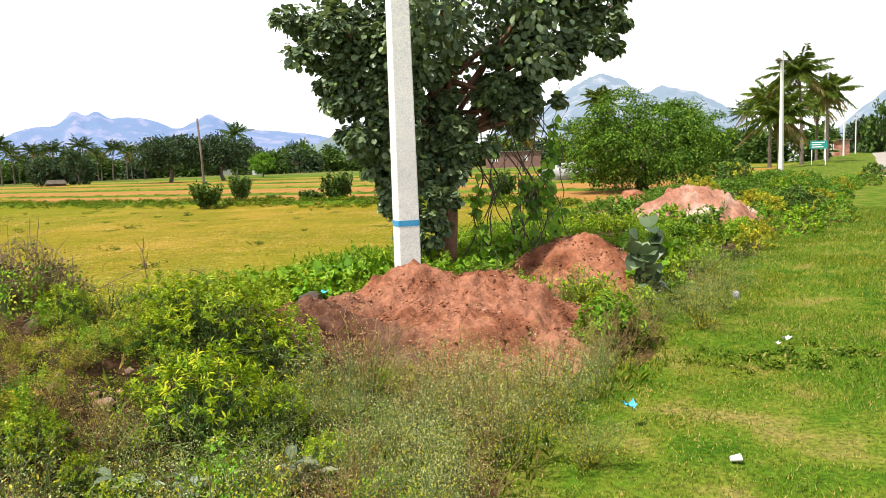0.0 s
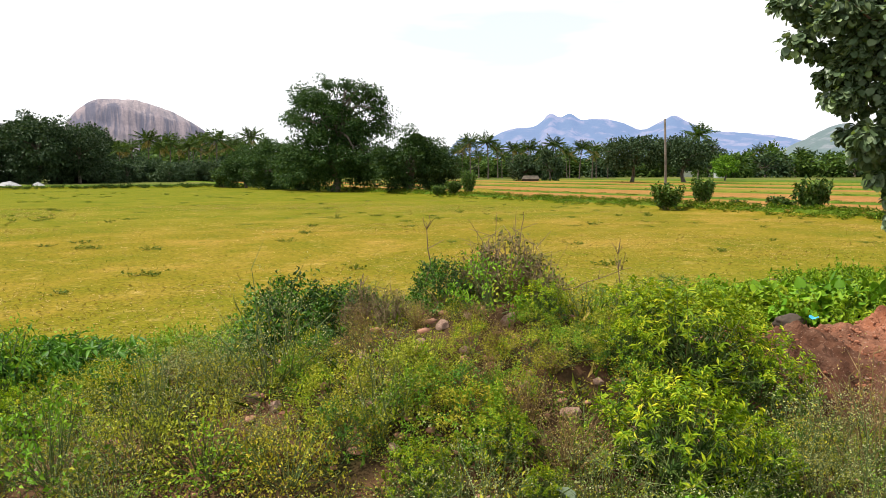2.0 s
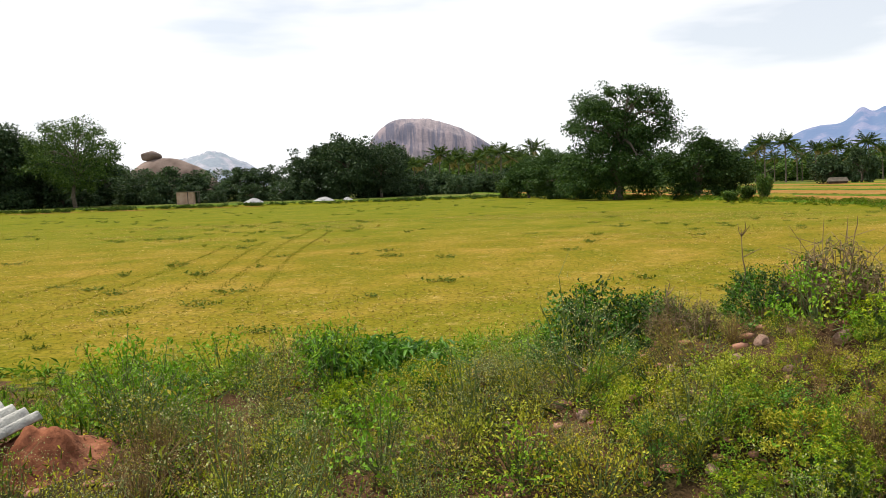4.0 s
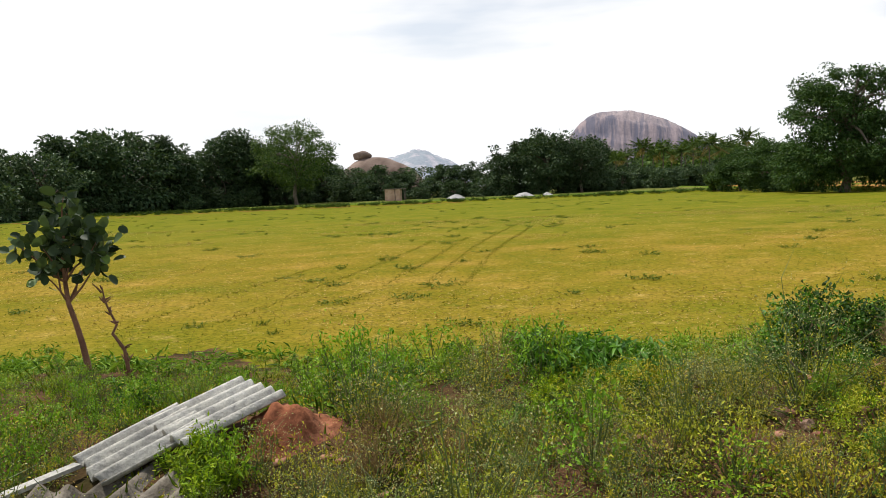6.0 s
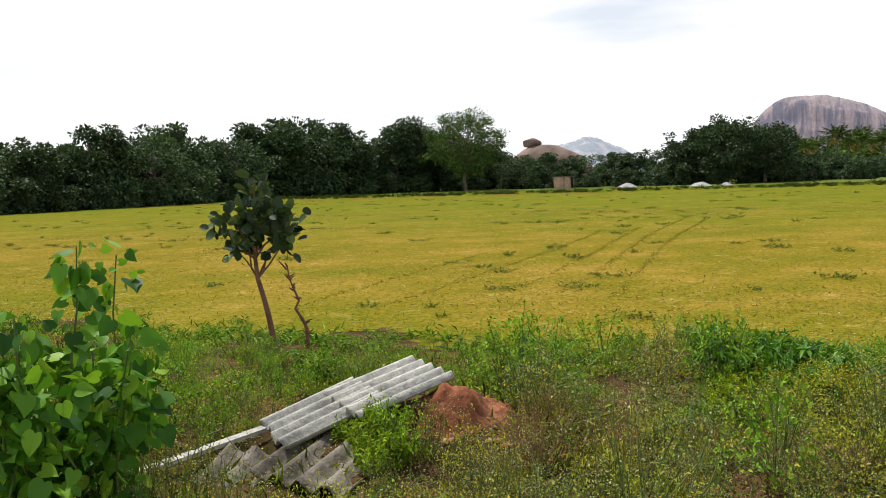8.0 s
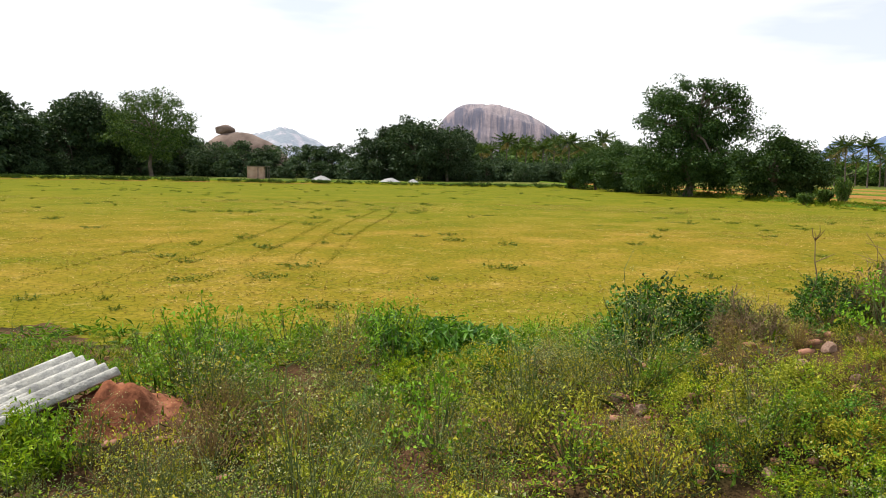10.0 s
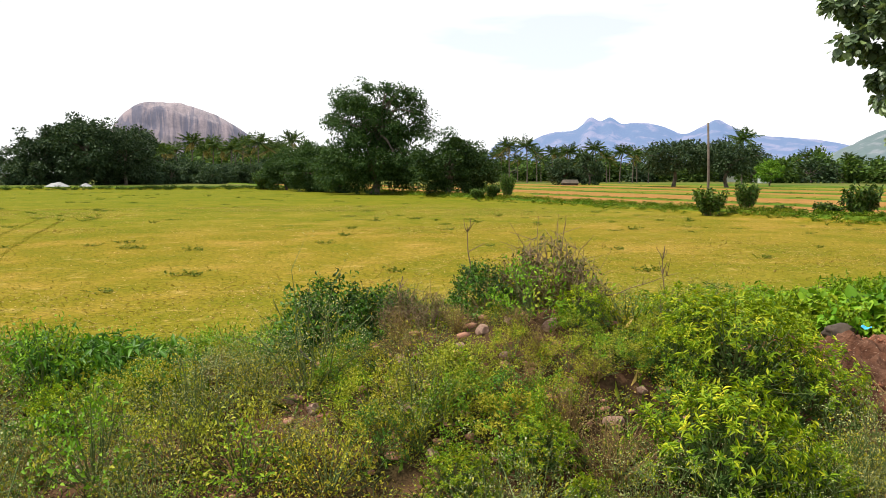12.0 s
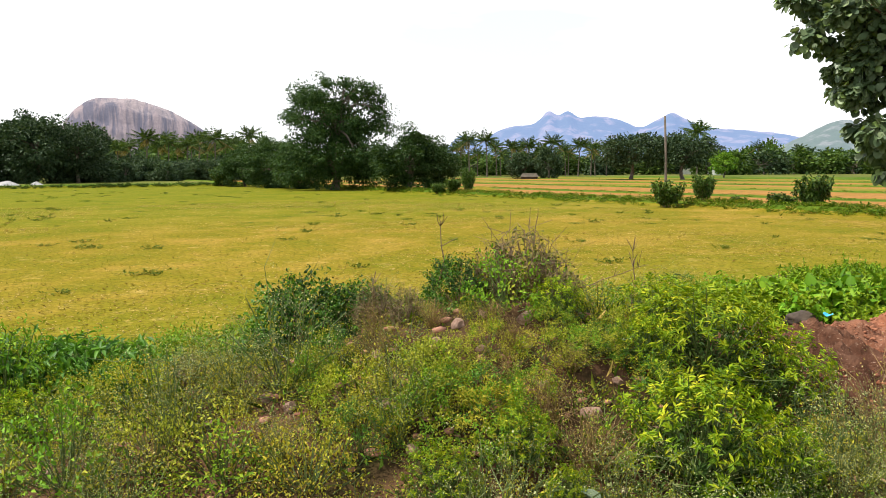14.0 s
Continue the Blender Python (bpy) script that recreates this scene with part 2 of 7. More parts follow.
def heap_mat():
    """Loose red soil that turns darker brown towards one side of the heap."""
    m, n, l, b = nodes("red_and_brown_soil")
    g = n.new("ShaderNodeNewGeometry").outputs["Position"]
    f1, f2, f3 = noise_tex(n, l, 2.2, 5, 0.6, g), noise_tex(n, l, 16, 5, 0.68, g), noise_tex(n, l, 70, 3, 0.7, g)
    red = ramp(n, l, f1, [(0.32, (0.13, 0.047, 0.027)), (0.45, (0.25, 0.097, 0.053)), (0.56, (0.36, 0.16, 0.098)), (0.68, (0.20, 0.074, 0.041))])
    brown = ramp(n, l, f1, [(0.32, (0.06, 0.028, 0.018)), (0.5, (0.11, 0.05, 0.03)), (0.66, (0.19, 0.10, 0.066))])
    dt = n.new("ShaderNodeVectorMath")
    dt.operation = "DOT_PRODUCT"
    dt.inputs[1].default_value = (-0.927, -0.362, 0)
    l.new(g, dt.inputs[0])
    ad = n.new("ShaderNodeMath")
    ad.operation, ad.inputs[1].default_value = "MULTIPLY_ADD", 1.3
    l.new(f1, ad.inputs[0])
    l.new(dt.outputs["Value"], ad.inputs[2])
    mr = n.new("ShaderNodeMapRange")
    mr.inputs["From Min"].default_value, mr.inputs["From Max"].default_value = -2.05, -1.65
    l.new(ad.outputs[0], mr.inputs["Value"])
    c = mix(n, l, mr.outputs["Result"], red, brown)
    c = mix(n, l, 0.6, c, ramp(n, l, f2, [(0.32, (0.45, 0.45, 0.45)), (0.62, (1.2, 1.18, 1.1))]), "MULTIPLY")
    c = mix(n, l, ramp(n, l, f3, [(0.62, (0, 0, 0)), (0.68, (0.7, 0.7, 0.7))]), c, (0.48, 0.34, 0.25))
    l.new(c, b.inputs["Base Color"])
    b.inputs["Roughness"].default_value, b.inputs["Specular IOR Level"].default_value = 0.95, 0.03
    bump(n, l, b, f2, 0.9, 0.05)
    return m


def dome_mat():
    """Bare granite: pale cap and slab, a dark streaked cliff between two ledges, scrub at the foot."""
    m, n, l, b = nodes("streaked_granite_dome")
    tc = n.new("ShaderNodeTexCoord").outputs["Object"]
    sp = n.new("ShaderNodeSeparateXYZ")
    l.new(tc, sp.inputs[0])
    mp = n.new("ShaderNodeMapping")
    mp.inputs["Scale"].default_value, mp.inputs["Rotation"].default_value = (1, 0.12, 0.06), (0, radians(6), 0)
    l.new(tc, mp.inputs[0])
    streak, soft = noise_tex(n, l, 0.16, 5, 0.62, mp.outputs[0], 0.4), noise_tex(n, l, 0.035, 5, 0.6)
    fine = noise_tex(n, l, 0.3, 6, 0.7)

    def madd(a, k, c):
        q = n.new("ShaderNodeMath")
        q.operation, q.inputs[1].default_value = "MULTIPLY_ADD", k
        l.new(a, q.inputs[0])
        if isinstance(c, float):
            q.inputs[2].default_value = c
        else:
            l.new(c, q.inputs[2])
        return q.outputs[0]

    # height bent by the run of the ledges: they fall away towards the long slab
    level = madd(soft, 30.0, madd(sp.outputs["X"], 0.22, sp.outputs["Z"]))
    lv = madd(level, 0.01, 0.0)
    rock = ramp(n, l, soft, [(0.35, (0.22, 0.175, 0.17)), (0.65, (0.33, 0.26, 0.24))])
    dark = mix(n, l, ramp(n, l, streak, [(0.45, (0, 0, 0)), (0.62, (1, 1, 1))]), (0.055, 0.05, 0.07), (0.22, 0.165, 0.16))
    c = mix(n, l, ramp(n, l, lv, [(0.50, (0.1, 0.1, 0.1)), (0.56, (1, 1, 1)), (0.83, (1, 1, 1)), (0.88, (0.25, 0.25, 0.25))]), rock, dark)
    c = mix(n, l, ramp(n, l, streak, [(0.38, (0.75, 0.75, 0.75)), (0.48, (0, 0, 0))]), c, (0.075, 0.065, 0.085))
    c = mix(n, l, ramp(n, l, lv, [(0.36, (0.7, 0.7, 0.7)), (0.46, (0, 0, 0))]), c, mix(n, l, ramp(n, l, fine, [(0.45, (0, 0, 0)), (0.58, (1, 1, 1))]), (0.07, 0.10, 0.05), (0.33, 0.30, 0.27)))
    c = mix(n, l, 0.5, c, ramp(n, l, fine, [(0.34, (0.5, 0.48, 0.5)), (0.6, (1.1, 1.1, 1.1))]), "MULTIPLY")
    l.new(c, b.inputs["Base Color"])
    b.inputs["Roughness"].default_value = 0.95
    # blue-violet emission paints the haze of distance over the granite
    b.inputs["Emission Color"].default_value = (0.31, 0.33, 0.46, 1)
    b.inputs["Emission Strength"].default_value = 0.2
    bump(n, l, b, streak, 0.8, 2.5)
    return m


M = {}
M["field"] = field_mat()
M["verge"] = patch_mat("verge_grass_ground", [(0.038, 0.095, 0.005), (0.072, 0.13, 0.009), (0.125, 0.155, 0.017), (0.21, 0.175, 0.05)], 2.2, 30, 0.95, 0.12, 1.5)
M["bank"] = patch_mat("weedy_bank_soil", [(0.03, 0.03, 0.010), (0.062, 0.040, 0.019), (0.125, 0.066, 0.037), (0.05, 0.038, 0.015)], 1.6, 12)
M["heapsoil"] = heap_mat()
M["ochre"] = patch_mat("ploughed_ochre_soil", [(0.20, 0.15, 0.022), (0.30, 0.155, 0.038), (0.34, 0.17, 0.055), (0.24, 0.17, 0.034)], 0.16, 2.0)
M["straw"] = patch_mat("stubble_plot", [(0.12, 0.15, 0.012), (0.21, 0.18, 0.024), (0.28, 0.19, 0.04)], 0.14, 1.5)
M["green"] = patch_mat("green_crop_plot", [(0.045, 0.10, 0.008), (0.085, 0.145, 0.012), (0.15, 0.18, 0.02)], 0.1, 1.2)
M["plain"] = patch_mat("distant_scrub_ground", [(0.07, 0.10, 0.02), (0.12, 0.14, 0.03), (0.2, 0.18, 0.05)], 0.05, 0.6)
M["redsoil"] = patch_mat("loose_red_soil", [(0.12, 0.043, 0.024), (0.24, 0.092, 0.050), (0.37, 0.165, 0.10), (0.18, 0.066, 0.036)], 2.2, 16, 0.95, 0.4, 1.2)
M["palesoil"] = patch_mat("dry_pink_rubble_soil", [(0.24, 0.095, 0.06), (0.36, 0.18, 0.125), (0.50, 0.38, 0.31)], 1.2, 9)
M["road"] = plain_mat("dusty_road", (0.26, 0.215, 0.17), (0.36, 0.31, 0.26), 0.6, 0.95, 0.4, 0.01, fine=30)
M["concrete"] = patch_mat("whitewashed_concrete", [(0.66, 0.65, 0.62), (0.74, 0.73, 0.70), (0.79, 0.78, 0.75)], 1.2, 14, 0.85, 0.86, 1.04, 0.06)
M["bluepaint"] = plain_mat("blue_paint", (0.03, 0.25, 0.48), (0.05, 0.33, 0.58), 9, 0.6, 0.2, 0.003)
M["bark"] = plain_mat("reddish_brown_bark", (0.16, 0.075, 0.045), (0.30, 0.15, 0.09), 5, 0.9, 0.8, 0.02)
M["greybark"] = plain_mat("grey_brown_bark", (0.09, 0.07, 0.05), (0.19, 0.15, 0.115), 3, 0.9, 0.6, 0.02)
M["twig"] = plain_mat("dry_twig", (0.16, 0.10, 0.06), (0.30, 0.20, 0.12), 10, 0.9, 0.3, 0.004)
M["stem"] = plain_mat("green_stem", (0.07, 0.12, 0.02), (0.15, 0.18, 0.04), 10, 0.7, 0.2, 0.003)
M["darktwig"] = plain_mat("dark_creeper_bark", (0.05, 0.035, 0.025), (0.11, 0.08, 0.055), 10, 0.9, 0.3, 0.004)
M["redstem"] = plain_mat("brown_weed_stem", (0.16, 0.095, 0.03), (0.30, 0.20, 0.065), 10, 0.8, 0.2, 0.003)
M["stone"] = plain_mat("pinkish_fieldstone", (0.33, 0.18, 0.115), (0.50, 0.33, 0.24), 7, 0.9, 0.6, 0.02)
M["brickbit"] = plain_mat("broken_red_brick", (0.30, 0.12, 0.07), (0.46, 0.24, 0.15), 6, 0.9, 0.5, 0.01)
M["asbestos"] = patch_mat("weathered_cement_sheet", [(0.33, 0.32, 0.30), (0.46, 0.45, 0.42), (0.55, 0.54, 0.51)], 3.0, 16, 0.9)
M["asbestos_old"] = patch_mat("stained_cement_sheet", [(0.09, 0.08, 0.065), (0.19, 0.165, 0.14), (0.30, 0.27, 0.23)], 4.0, 18, 0.9)
M["whitepaint"] = plain_mat("white_paint", (0.74, 0.74, 0.72), (0.82, 0.82, 0.80), 3, 0.6, 0.2, 0.004)
M["brick"] = plain_mat("unplastered_brick", (0.15, 0.085, 0.07), (0.24, 0.13, 0.10), 2, 0.9, 0.4, 0.02)
M["shed"] = plain_mat("rusty_tin_sheet", (0.42, 0.26, 0.18), (0.55, 0.38, 0.28), 1.5, 0.7, 0.3, 0.01)
M["dark"] = plain_mat("dark_opening", (0.02, 0.02, 0.02), (0.04, 0.035, 0.03), 3, 0.9, 0.2, 0.01)
M["teal"] = plain_mat("teal_sign_enamel", (0.01, 0.25, 0.22), (0.015, 0.30, 0.26), 2, 0.4, 0.05, 0.002)
M["whiteheap"] = plain_mat("pale_gravel", (0.26, 0.26, 0.25), (0.42, 0.41, 0.40), 2.0, 0.95, 0.6, 0.05)
M["thatch"] = plain_mat("dry_thatch", (0.06, 0.05, 0.035), (0.12, 0.095, 0.065), 1.2, 0.95, 0.6, 0.05)
M["cup"] = plain_mat("white_paper", (0.78, 0.77, 0.74), (0.85, 0.84, 0.81), 20, 0.5, 0.1, 0.002)
M["bluefilm"] = plain_mat("blue_plastic_film", (0.05, 0.42, 0.75), (0.10, 0.55, 0.85), 20, 0.25, 0.4, 0.01)
M["boulder"] = plain_mat("brown_granite", (0.13, 0.085, 0.065), (0.25, 0.18, 0.145), 0.25, 0.95, 0.5, 0.1, fine=3)
# third colour and strength: the haze each far hill gives off as emission
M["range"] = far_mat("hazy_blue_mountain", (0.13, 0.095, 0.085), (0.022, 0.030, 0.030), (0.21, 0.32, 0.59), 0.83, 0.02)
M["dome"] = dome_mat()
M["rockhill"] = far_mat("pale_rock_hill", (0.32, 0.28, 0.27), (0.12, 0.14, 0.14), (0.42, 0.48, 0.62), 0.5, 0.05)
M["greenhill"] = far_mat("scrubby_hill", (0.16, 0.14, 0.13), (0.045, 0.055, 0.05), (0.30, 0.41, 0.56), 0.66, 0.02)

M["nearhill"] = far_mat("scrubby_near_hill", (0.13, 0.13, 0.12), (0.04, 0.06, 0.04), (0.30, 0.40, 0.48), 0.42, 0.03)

M["l_tree"] = leaf_mat("leathery_round_leaf", (0.05, 0.082, 0.038), (0.11, 0.16, 0.075), (0.20, 0.25, 0.13), 0.22, 0.42, (0.26, 0.38, 0.10), 0.35)
M["l_sapling"] = leaf_mat("dark_leathery_leaf", (0.022, 0.042, 0.016), (0.05, 0.085, 0.032), (0.10, 0.15, 0.06), 0.22, 0.5, (0.20, 0.32, 0.07), 0.2)
M["l_dark"] = leaf_mat("dark_tree_leaf", (0.022, 0.046, 0.020), (0.048, 0.086, 0.036), (0.085, 0.125, 0.056), 0.15)
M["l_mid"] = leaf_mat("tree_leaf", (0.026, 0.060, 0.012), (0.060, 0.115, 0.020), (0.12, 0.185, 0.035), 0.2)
M["l_grove"] = leaf_mat("grove_tree_leaf", (0.022, 0.055, 0.014), (0.042, 0.088, 0.022), (0.075, 0.13, 0.034), 0.22)
M["l_belt"] = leaf_mat("belt_tree_leaf", (0.026, 0.056, 0.026), (0.060, 0.105, 0.044), (0.11, 0.16, 0.070), 0.15)
M["l_bright"] = leaf_mat("bright_tree_leaf", (0.044, 0.11, 0.011), (0.116, 0.242, 0.022), (0.231, 0.374, 0.0385), 0.25)
M["l_feather"] = leaf_mat("feathery_leaf", (0.022, 0.070, 0.008), (0.075, 0.165, 0.016), (0.22, 0.34, 0.035), 0.28)
M["l_palm"] = leaf_mat("palm_leaflet", (0.030, 0.070, 0.016), (0.065, 0.12, 0.028), (0.13, 0.18, 0.045), 0.2)
M["l_palmlit"] = leaf_mat("roadside_palm_leaflet", (0.055, 0.11, 0.018), (0.12, 0.19, 0.03), (0.24, 0.30, 0.055), 0.3)
M["l_palmdry"] = leaf_mat("dry_palm_leaflet", (0.12, 0.10, 0.035), (0.22, 0.18, 0.06), (0.30, 0.26, 0.09), 0.2)
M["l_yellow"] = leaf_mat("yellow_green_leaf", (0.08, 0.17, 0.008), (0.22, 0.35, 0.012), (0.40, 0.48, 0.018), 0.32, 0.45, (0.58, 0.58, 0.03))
M["l_weed"] = leaf_mat("grey_green_weed_leaf", (0.19, 0.235, 0.016), (0.29, 0.33, 0.026), (0.44, 0.46, 0.05), 0.25, patch=1.8)
M["l_green"] = leaf_mat("fresh_green_leaf", (0.09, 0.22, 0.012), (0.15, 0.32, 0.018), (0.25, 0.44, 0.03), 0.25, patch=1.2)
M["l_fresh"] = leaf_mat("fresh_light_leaf", (0.11, 0.231, 0.0132), (0.176, 0.319, 0.0176), (0.297, 0.44, 0.033), 0.35, patch=0.8)
M["l_heart"] = leaf_mat("heart_shaped_leaf", (0.028, 0.10, 0.011), (0.11, 0.29, 0.019), (0.23, 0.44, 0.032), 0.35, 0.45, (0.34, 0.52, 0.045), 0.2)
M["l_dry"] = leaf_mat("withered_leaf", (0.15, 0.10, 0.03), (0.30, 0.20, 0.06), (0.50, 0.37, 0.12), 0.2, 0.8)
M["l_drab"] = leaf_mat("drab_thorn_leaf", (0.09, 0.10, 0.03), (0.15, 0.15, 0.045), (0.24, 0.21, 0.075), 0.2, 0.8)
M["l_grey"] = leaf_mat("grey_felted_leaf", (0.13, 0.17, 0.10), (0.20, 0.245, 0.155), (0.28, 0.32, 0.22), 0.25, 0.7)
M["l_grass"] = leaf_mat("verge_grass_blade", (0.028, 0.065, 0.004), (0.088, 0.18, 0.009), (0.20, 0.27, 0.02), 0.22, 0.6, (0.46, 0.36, 0.13), patch=0.7)
M["l_field"] = leaf_mat("field_grass_blade", (0.10, 0.135, 0.006), (0.20, 0.20, 0.012), (0.36, 0.27, 0.05), 0.25, 0.7, (0.55, 0.40, 0.15))
M["l_leaf"] = leaf_mat("broad_dark_leaf", (0.036, 0.115, 0.010), (0.068, 0.18, 0.014), (0.13, 0.28, 0.024), 0.3, 0.45, None, 0.2)
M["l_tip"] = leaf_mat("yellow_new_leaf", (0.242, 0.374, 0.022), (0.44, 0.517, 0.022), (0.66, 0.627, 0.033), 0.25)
M["l_straw"] = leaf_mat("straw_litter", (0.22, 0.17, 0.035), (0.34, 0.25, 0.07), (0.46, 0.34, 0.13), 0.1, 0.8)
M["l_rut"] = leaf_mat("rut_grass", (0.10, 0.115, 0.008), (0.135, 0.14, 0.012), (0.18, 0.165, 0.02), 0.35, 0.8)
M["l_clump"] = leaf_mat("field_clump_leaf", (0.055, 0.085, 0.010), (0.085, 0.125, 0.014), (0.14, 0.18, 0.02), 0.2, 0.7)
M["flower"] = leaf_mat("tiny_cream_floret", (0.26, 0.28, 0.09), (0.38, 0.41, 0.15), (0.56, 0.57, 0.28), 0.2, 0.7)
M["drybud"] = leaf_mat("withered_floret", (0.16, 0.085, 0.025), (0.38, 0.25, 0.075), (0.62, 0.50, 0.20), 0.1, 0.8)


# ---- mesh building ----
class Geo:
    """Collects vertices and faces of several sizes, each with a material slot."""

    def __init__(self):
        self.v, self.f, self.m, self.n = [], [], [], 0

    def add(self, verts, faces, mat=0):
        verts = np.asarray(verts, float).reshape(-1, 3)
        faces = np.asarray(faces, int)
        if len(faces):
            self.f.append(faces + self.n)
            self.m.append(np.full(len(faces), mat, int))
        self.v.append(verts)
        self.n += len(verts)
        return self

    def arrays(self):
        return np.concatenate(self.v), self.f, self.m

    def mesh(self, name, mats, smooth_shade=True):
        me = bpy.data.meshes.new(name)
        v = np.concatenate(self.v)
        me.vertices.add(len(v))
        me.vertices.foreach_set("co", v.astype(np.float32).ravel())
        loops = np.concatenate([f.ravel() for f in self.f])
        sizes = np.concatenate([np.full(len(f), f.shape[1]) for f in self.f])
        me.loops.add(len(loops))
        me.loops.foreach_set("vertex_index", loops.astype(np.int32))
        me.polygons.add(len(sizes))
        me.polygons.foreach_set("loop_start", np.concatenate([[0], np.cumsum(sizes)[:-1]]).astype(np.int32))
        me.polygons.foreach_set("material_index", np.concatenate(self.m).astype(np.int32))
        me.polygons.foreach_set("use_smooth", np.full(len(sizes), smooth_shade))
        for m in mats:
            me.materials.append(M[m] if isinstance(m, str) else m)
        me.update(calc_edges=True)
        return me


def thing(name, label, category, group="", kind="", at=(0, 0, 0)):
    e = new(name)
    e.empty_display_size = 0.1
    e.location = at
    return tagged(e, label, category, group, kind)


def piece(name, geo, mats, parent=None, label="", smooth_shade=True):
    ob = new(name, geo.mesh(name, mats, smooth_shade))
    if parent is not None:
        ob.parent = parent
    return tagged(ob, label)


def unit(v):
    return v / np.maximum(np.linalg.norm(v, axis=-1, keepdims=True), 1e-9)


def tube(geo, pts, radii, sides=5, mat=0, cap=True):
    pts = np.asarray(pts, float)
    radii = np.broadcast_to(np.asarray(radii, float), (len(pts),))
    d = unit(np.gradient(pts, axis=0))
    ref = np.where(np.abs(d[:, 2:3]) > 0.9, np.array([[1.0, 0, 0]]), np.array([[0, 0, 1.0]]))
    u = unit(np.cross(d, ref))
    w = np.cross(d, u)
    a = np.linspace(0, 2 * np.pi, sides, endpoint=False)
    ring = pts[:, None] + radii[:, None, None] * (np.cos(a)[None, :, None] * u[:, None] + np.sin(a)[None, :, None] * w[:, None])
    i = np.arange(len(pts) - 1)[:, None] * sides
    j = np.arange(sides)[None]
    k = (j + 1) % sides
    geo.add(ring, np.stack([i + j, i + k, i + sides + k, i + sides + j], -1).reshape(-1, 4), mat)
    if cap and sides > 3:
        geo.f.append(np.array([np.arange(sides) + geo.n - sides]))
        geo.m.append(np.array([mat]))


LEAF = {
    "dia": (np.array([[0, 0, 0], [-0.5, 0.45, 0.12], [0, 1, -0.1], [0.5, 0.45, 0.12]]), [np.array([[0, 2, 1], [0, 3, 2]])]),
    "blade": (np.array([[-0.5, 0, 0], [0.5, 0, 0], [0, 1, 0]]), [np.array([[0, 1, 2]])]),
    "ovate": (np.array([[0, 0, 0], [-0.42, 0.25, 0.10], [-0.40, 0.62, 0.06], [0, 1.0, -0.14], [0.40, 0.62, 0.06], [0.42, 0.25, 0.10], [0, 0.5, -0.02]]),
              [np.array([[0, 6, 1], [1, 6, 2], [2, 6, 3], [3, 6, 4], [4, 6, 5], [5, 6, 0]])]),
    "round": (np.array([[0, 0, 0], [-0.36, 0.14, 0.07], [-0.5, 0.5, 0.11], [-0.34, 0.84, 0.05], [0, 1.0, -0.05], [0.34, 0.84, 0.05], [0.5, 0.5, 0.11], [0.36, 0.14, 0.07], [0, 0.5, -0.02]]),
              [np.array([[0, 8, 1], [1, 8, 2], [2, 8, 3], [3, 8, 4], [4, 8, 5], [5, 8, 6], [6, 8, 7], [7, 8, 0]])]),
    "heart": (np.array([[0, 0.07, 0], [-0.12, -0.02, 0.02], [-0.30, -0.05, 0.05], [-0.45, 0.05, 0.08], [-0.52, 0.22, 0.09], [-0.49, 0.42, 0.07], [-0.36, 0.64, 0.03], [-0.17, 0.84, -0.06], [0, 1.0, -0.2],
                        [0.17, 0.84, -0.06], [0.36, 0.64, 0.03], [0.49, 0.42, 0.07], [0.52, 0.22, 0.09], [0.45, 0.05, 0.08], [0.30, -0.05, 0.05], [0.12, -0.02, 0.02], [0, 0.45, -0.04]]),
              [np.array([[k, 16, (k + 1) % 16] for k in range(16)])]),
}


def leaves(geo, rng, base, along, length, width, kind="dia", mat=0, up=None):
    """One leaf at each base point, along its direction; its face turned to up."""
    base, along = np.asarray(base, float), unit(np.asarray(along, float))
    k = len(base)
    if up is None:
        up = np.tile([0, 0, 1.0], (k, 1)) + rng.normal(0, 0.45, (k, 3))
    side = unit(np.cross(along, up))
    nrm = np.cross(side, along)
    length = np.broadcast_to(np.asarray(length, float), (k,))[:, None, None]
    width = np.broadcast_to(np.asarray(width, float), (k,))[:, None, None]
    t, faces = LEAF[kind]
    v = base[:, None] + t[None, :, 0:1] * width * side[:, None] + t[None, :, 1:2] * length * along[:, None] + t[None, :, 2:3] * length * nrm[:, None]
    f = (np.arange(k)[:, None, None] * len(t) + faces[0][None]).reshape(-1, 3)
    geo.add(v, f, mat)


def ball_dirs(rng, k):
    return unit(rng.normal(0, 1, (k, 3)))


def box(geo, x0, x1, y0, y1, z0, z1, mat=0):
    v = [(x, y, z) for z in (z0, z1) for y in (y0, y1) for x in (x0, x1)]
    geo.add(v, [[0, 2, 3, 1], [4, 5, 7, 6], [0, 1, 5, 4], [2, 6, 7, 3], [0, 4, 6, 2], [1, 3, 7, 5]], mat)


def rock(rng, r=1.0, squash=(1, 1, 0.7), rough=0.25, sub=2):
    bm = bmesh.new()
    bmesh.ops.create_icosphere(bm, subdivisions=sub, radius=1.0)
    off = Vector(rng.rand(3) * 50)
    cuts = [(Vector(ball_dirs(rng, 1)[0]), 0.55 + 0.35 * rng.rand()) for _ in range(6)]
    for v in bm.verts:
        d = v.co.normalized()
        k = 1 + rough * noise.noise(d * 1.4 + off) + rough * 0.4 * noise.noise(d * 4 + off)
        q = d * k
        for cn_, cd in cuts:
            e = q.dot(cn_) - cd
            if e > 0:
                q -= cn_ * e * 0.8
        v.co = Vector((q.x * squash[0], q.y * squash[1], q.z * squash[2])) * r
    g = Geo()
    bm.verts.index_update()
    g.add([v.co[:] for v in bm.verts], [[v.index for v in f.verts] for f in bm.faces])
    bm.free()
    return g


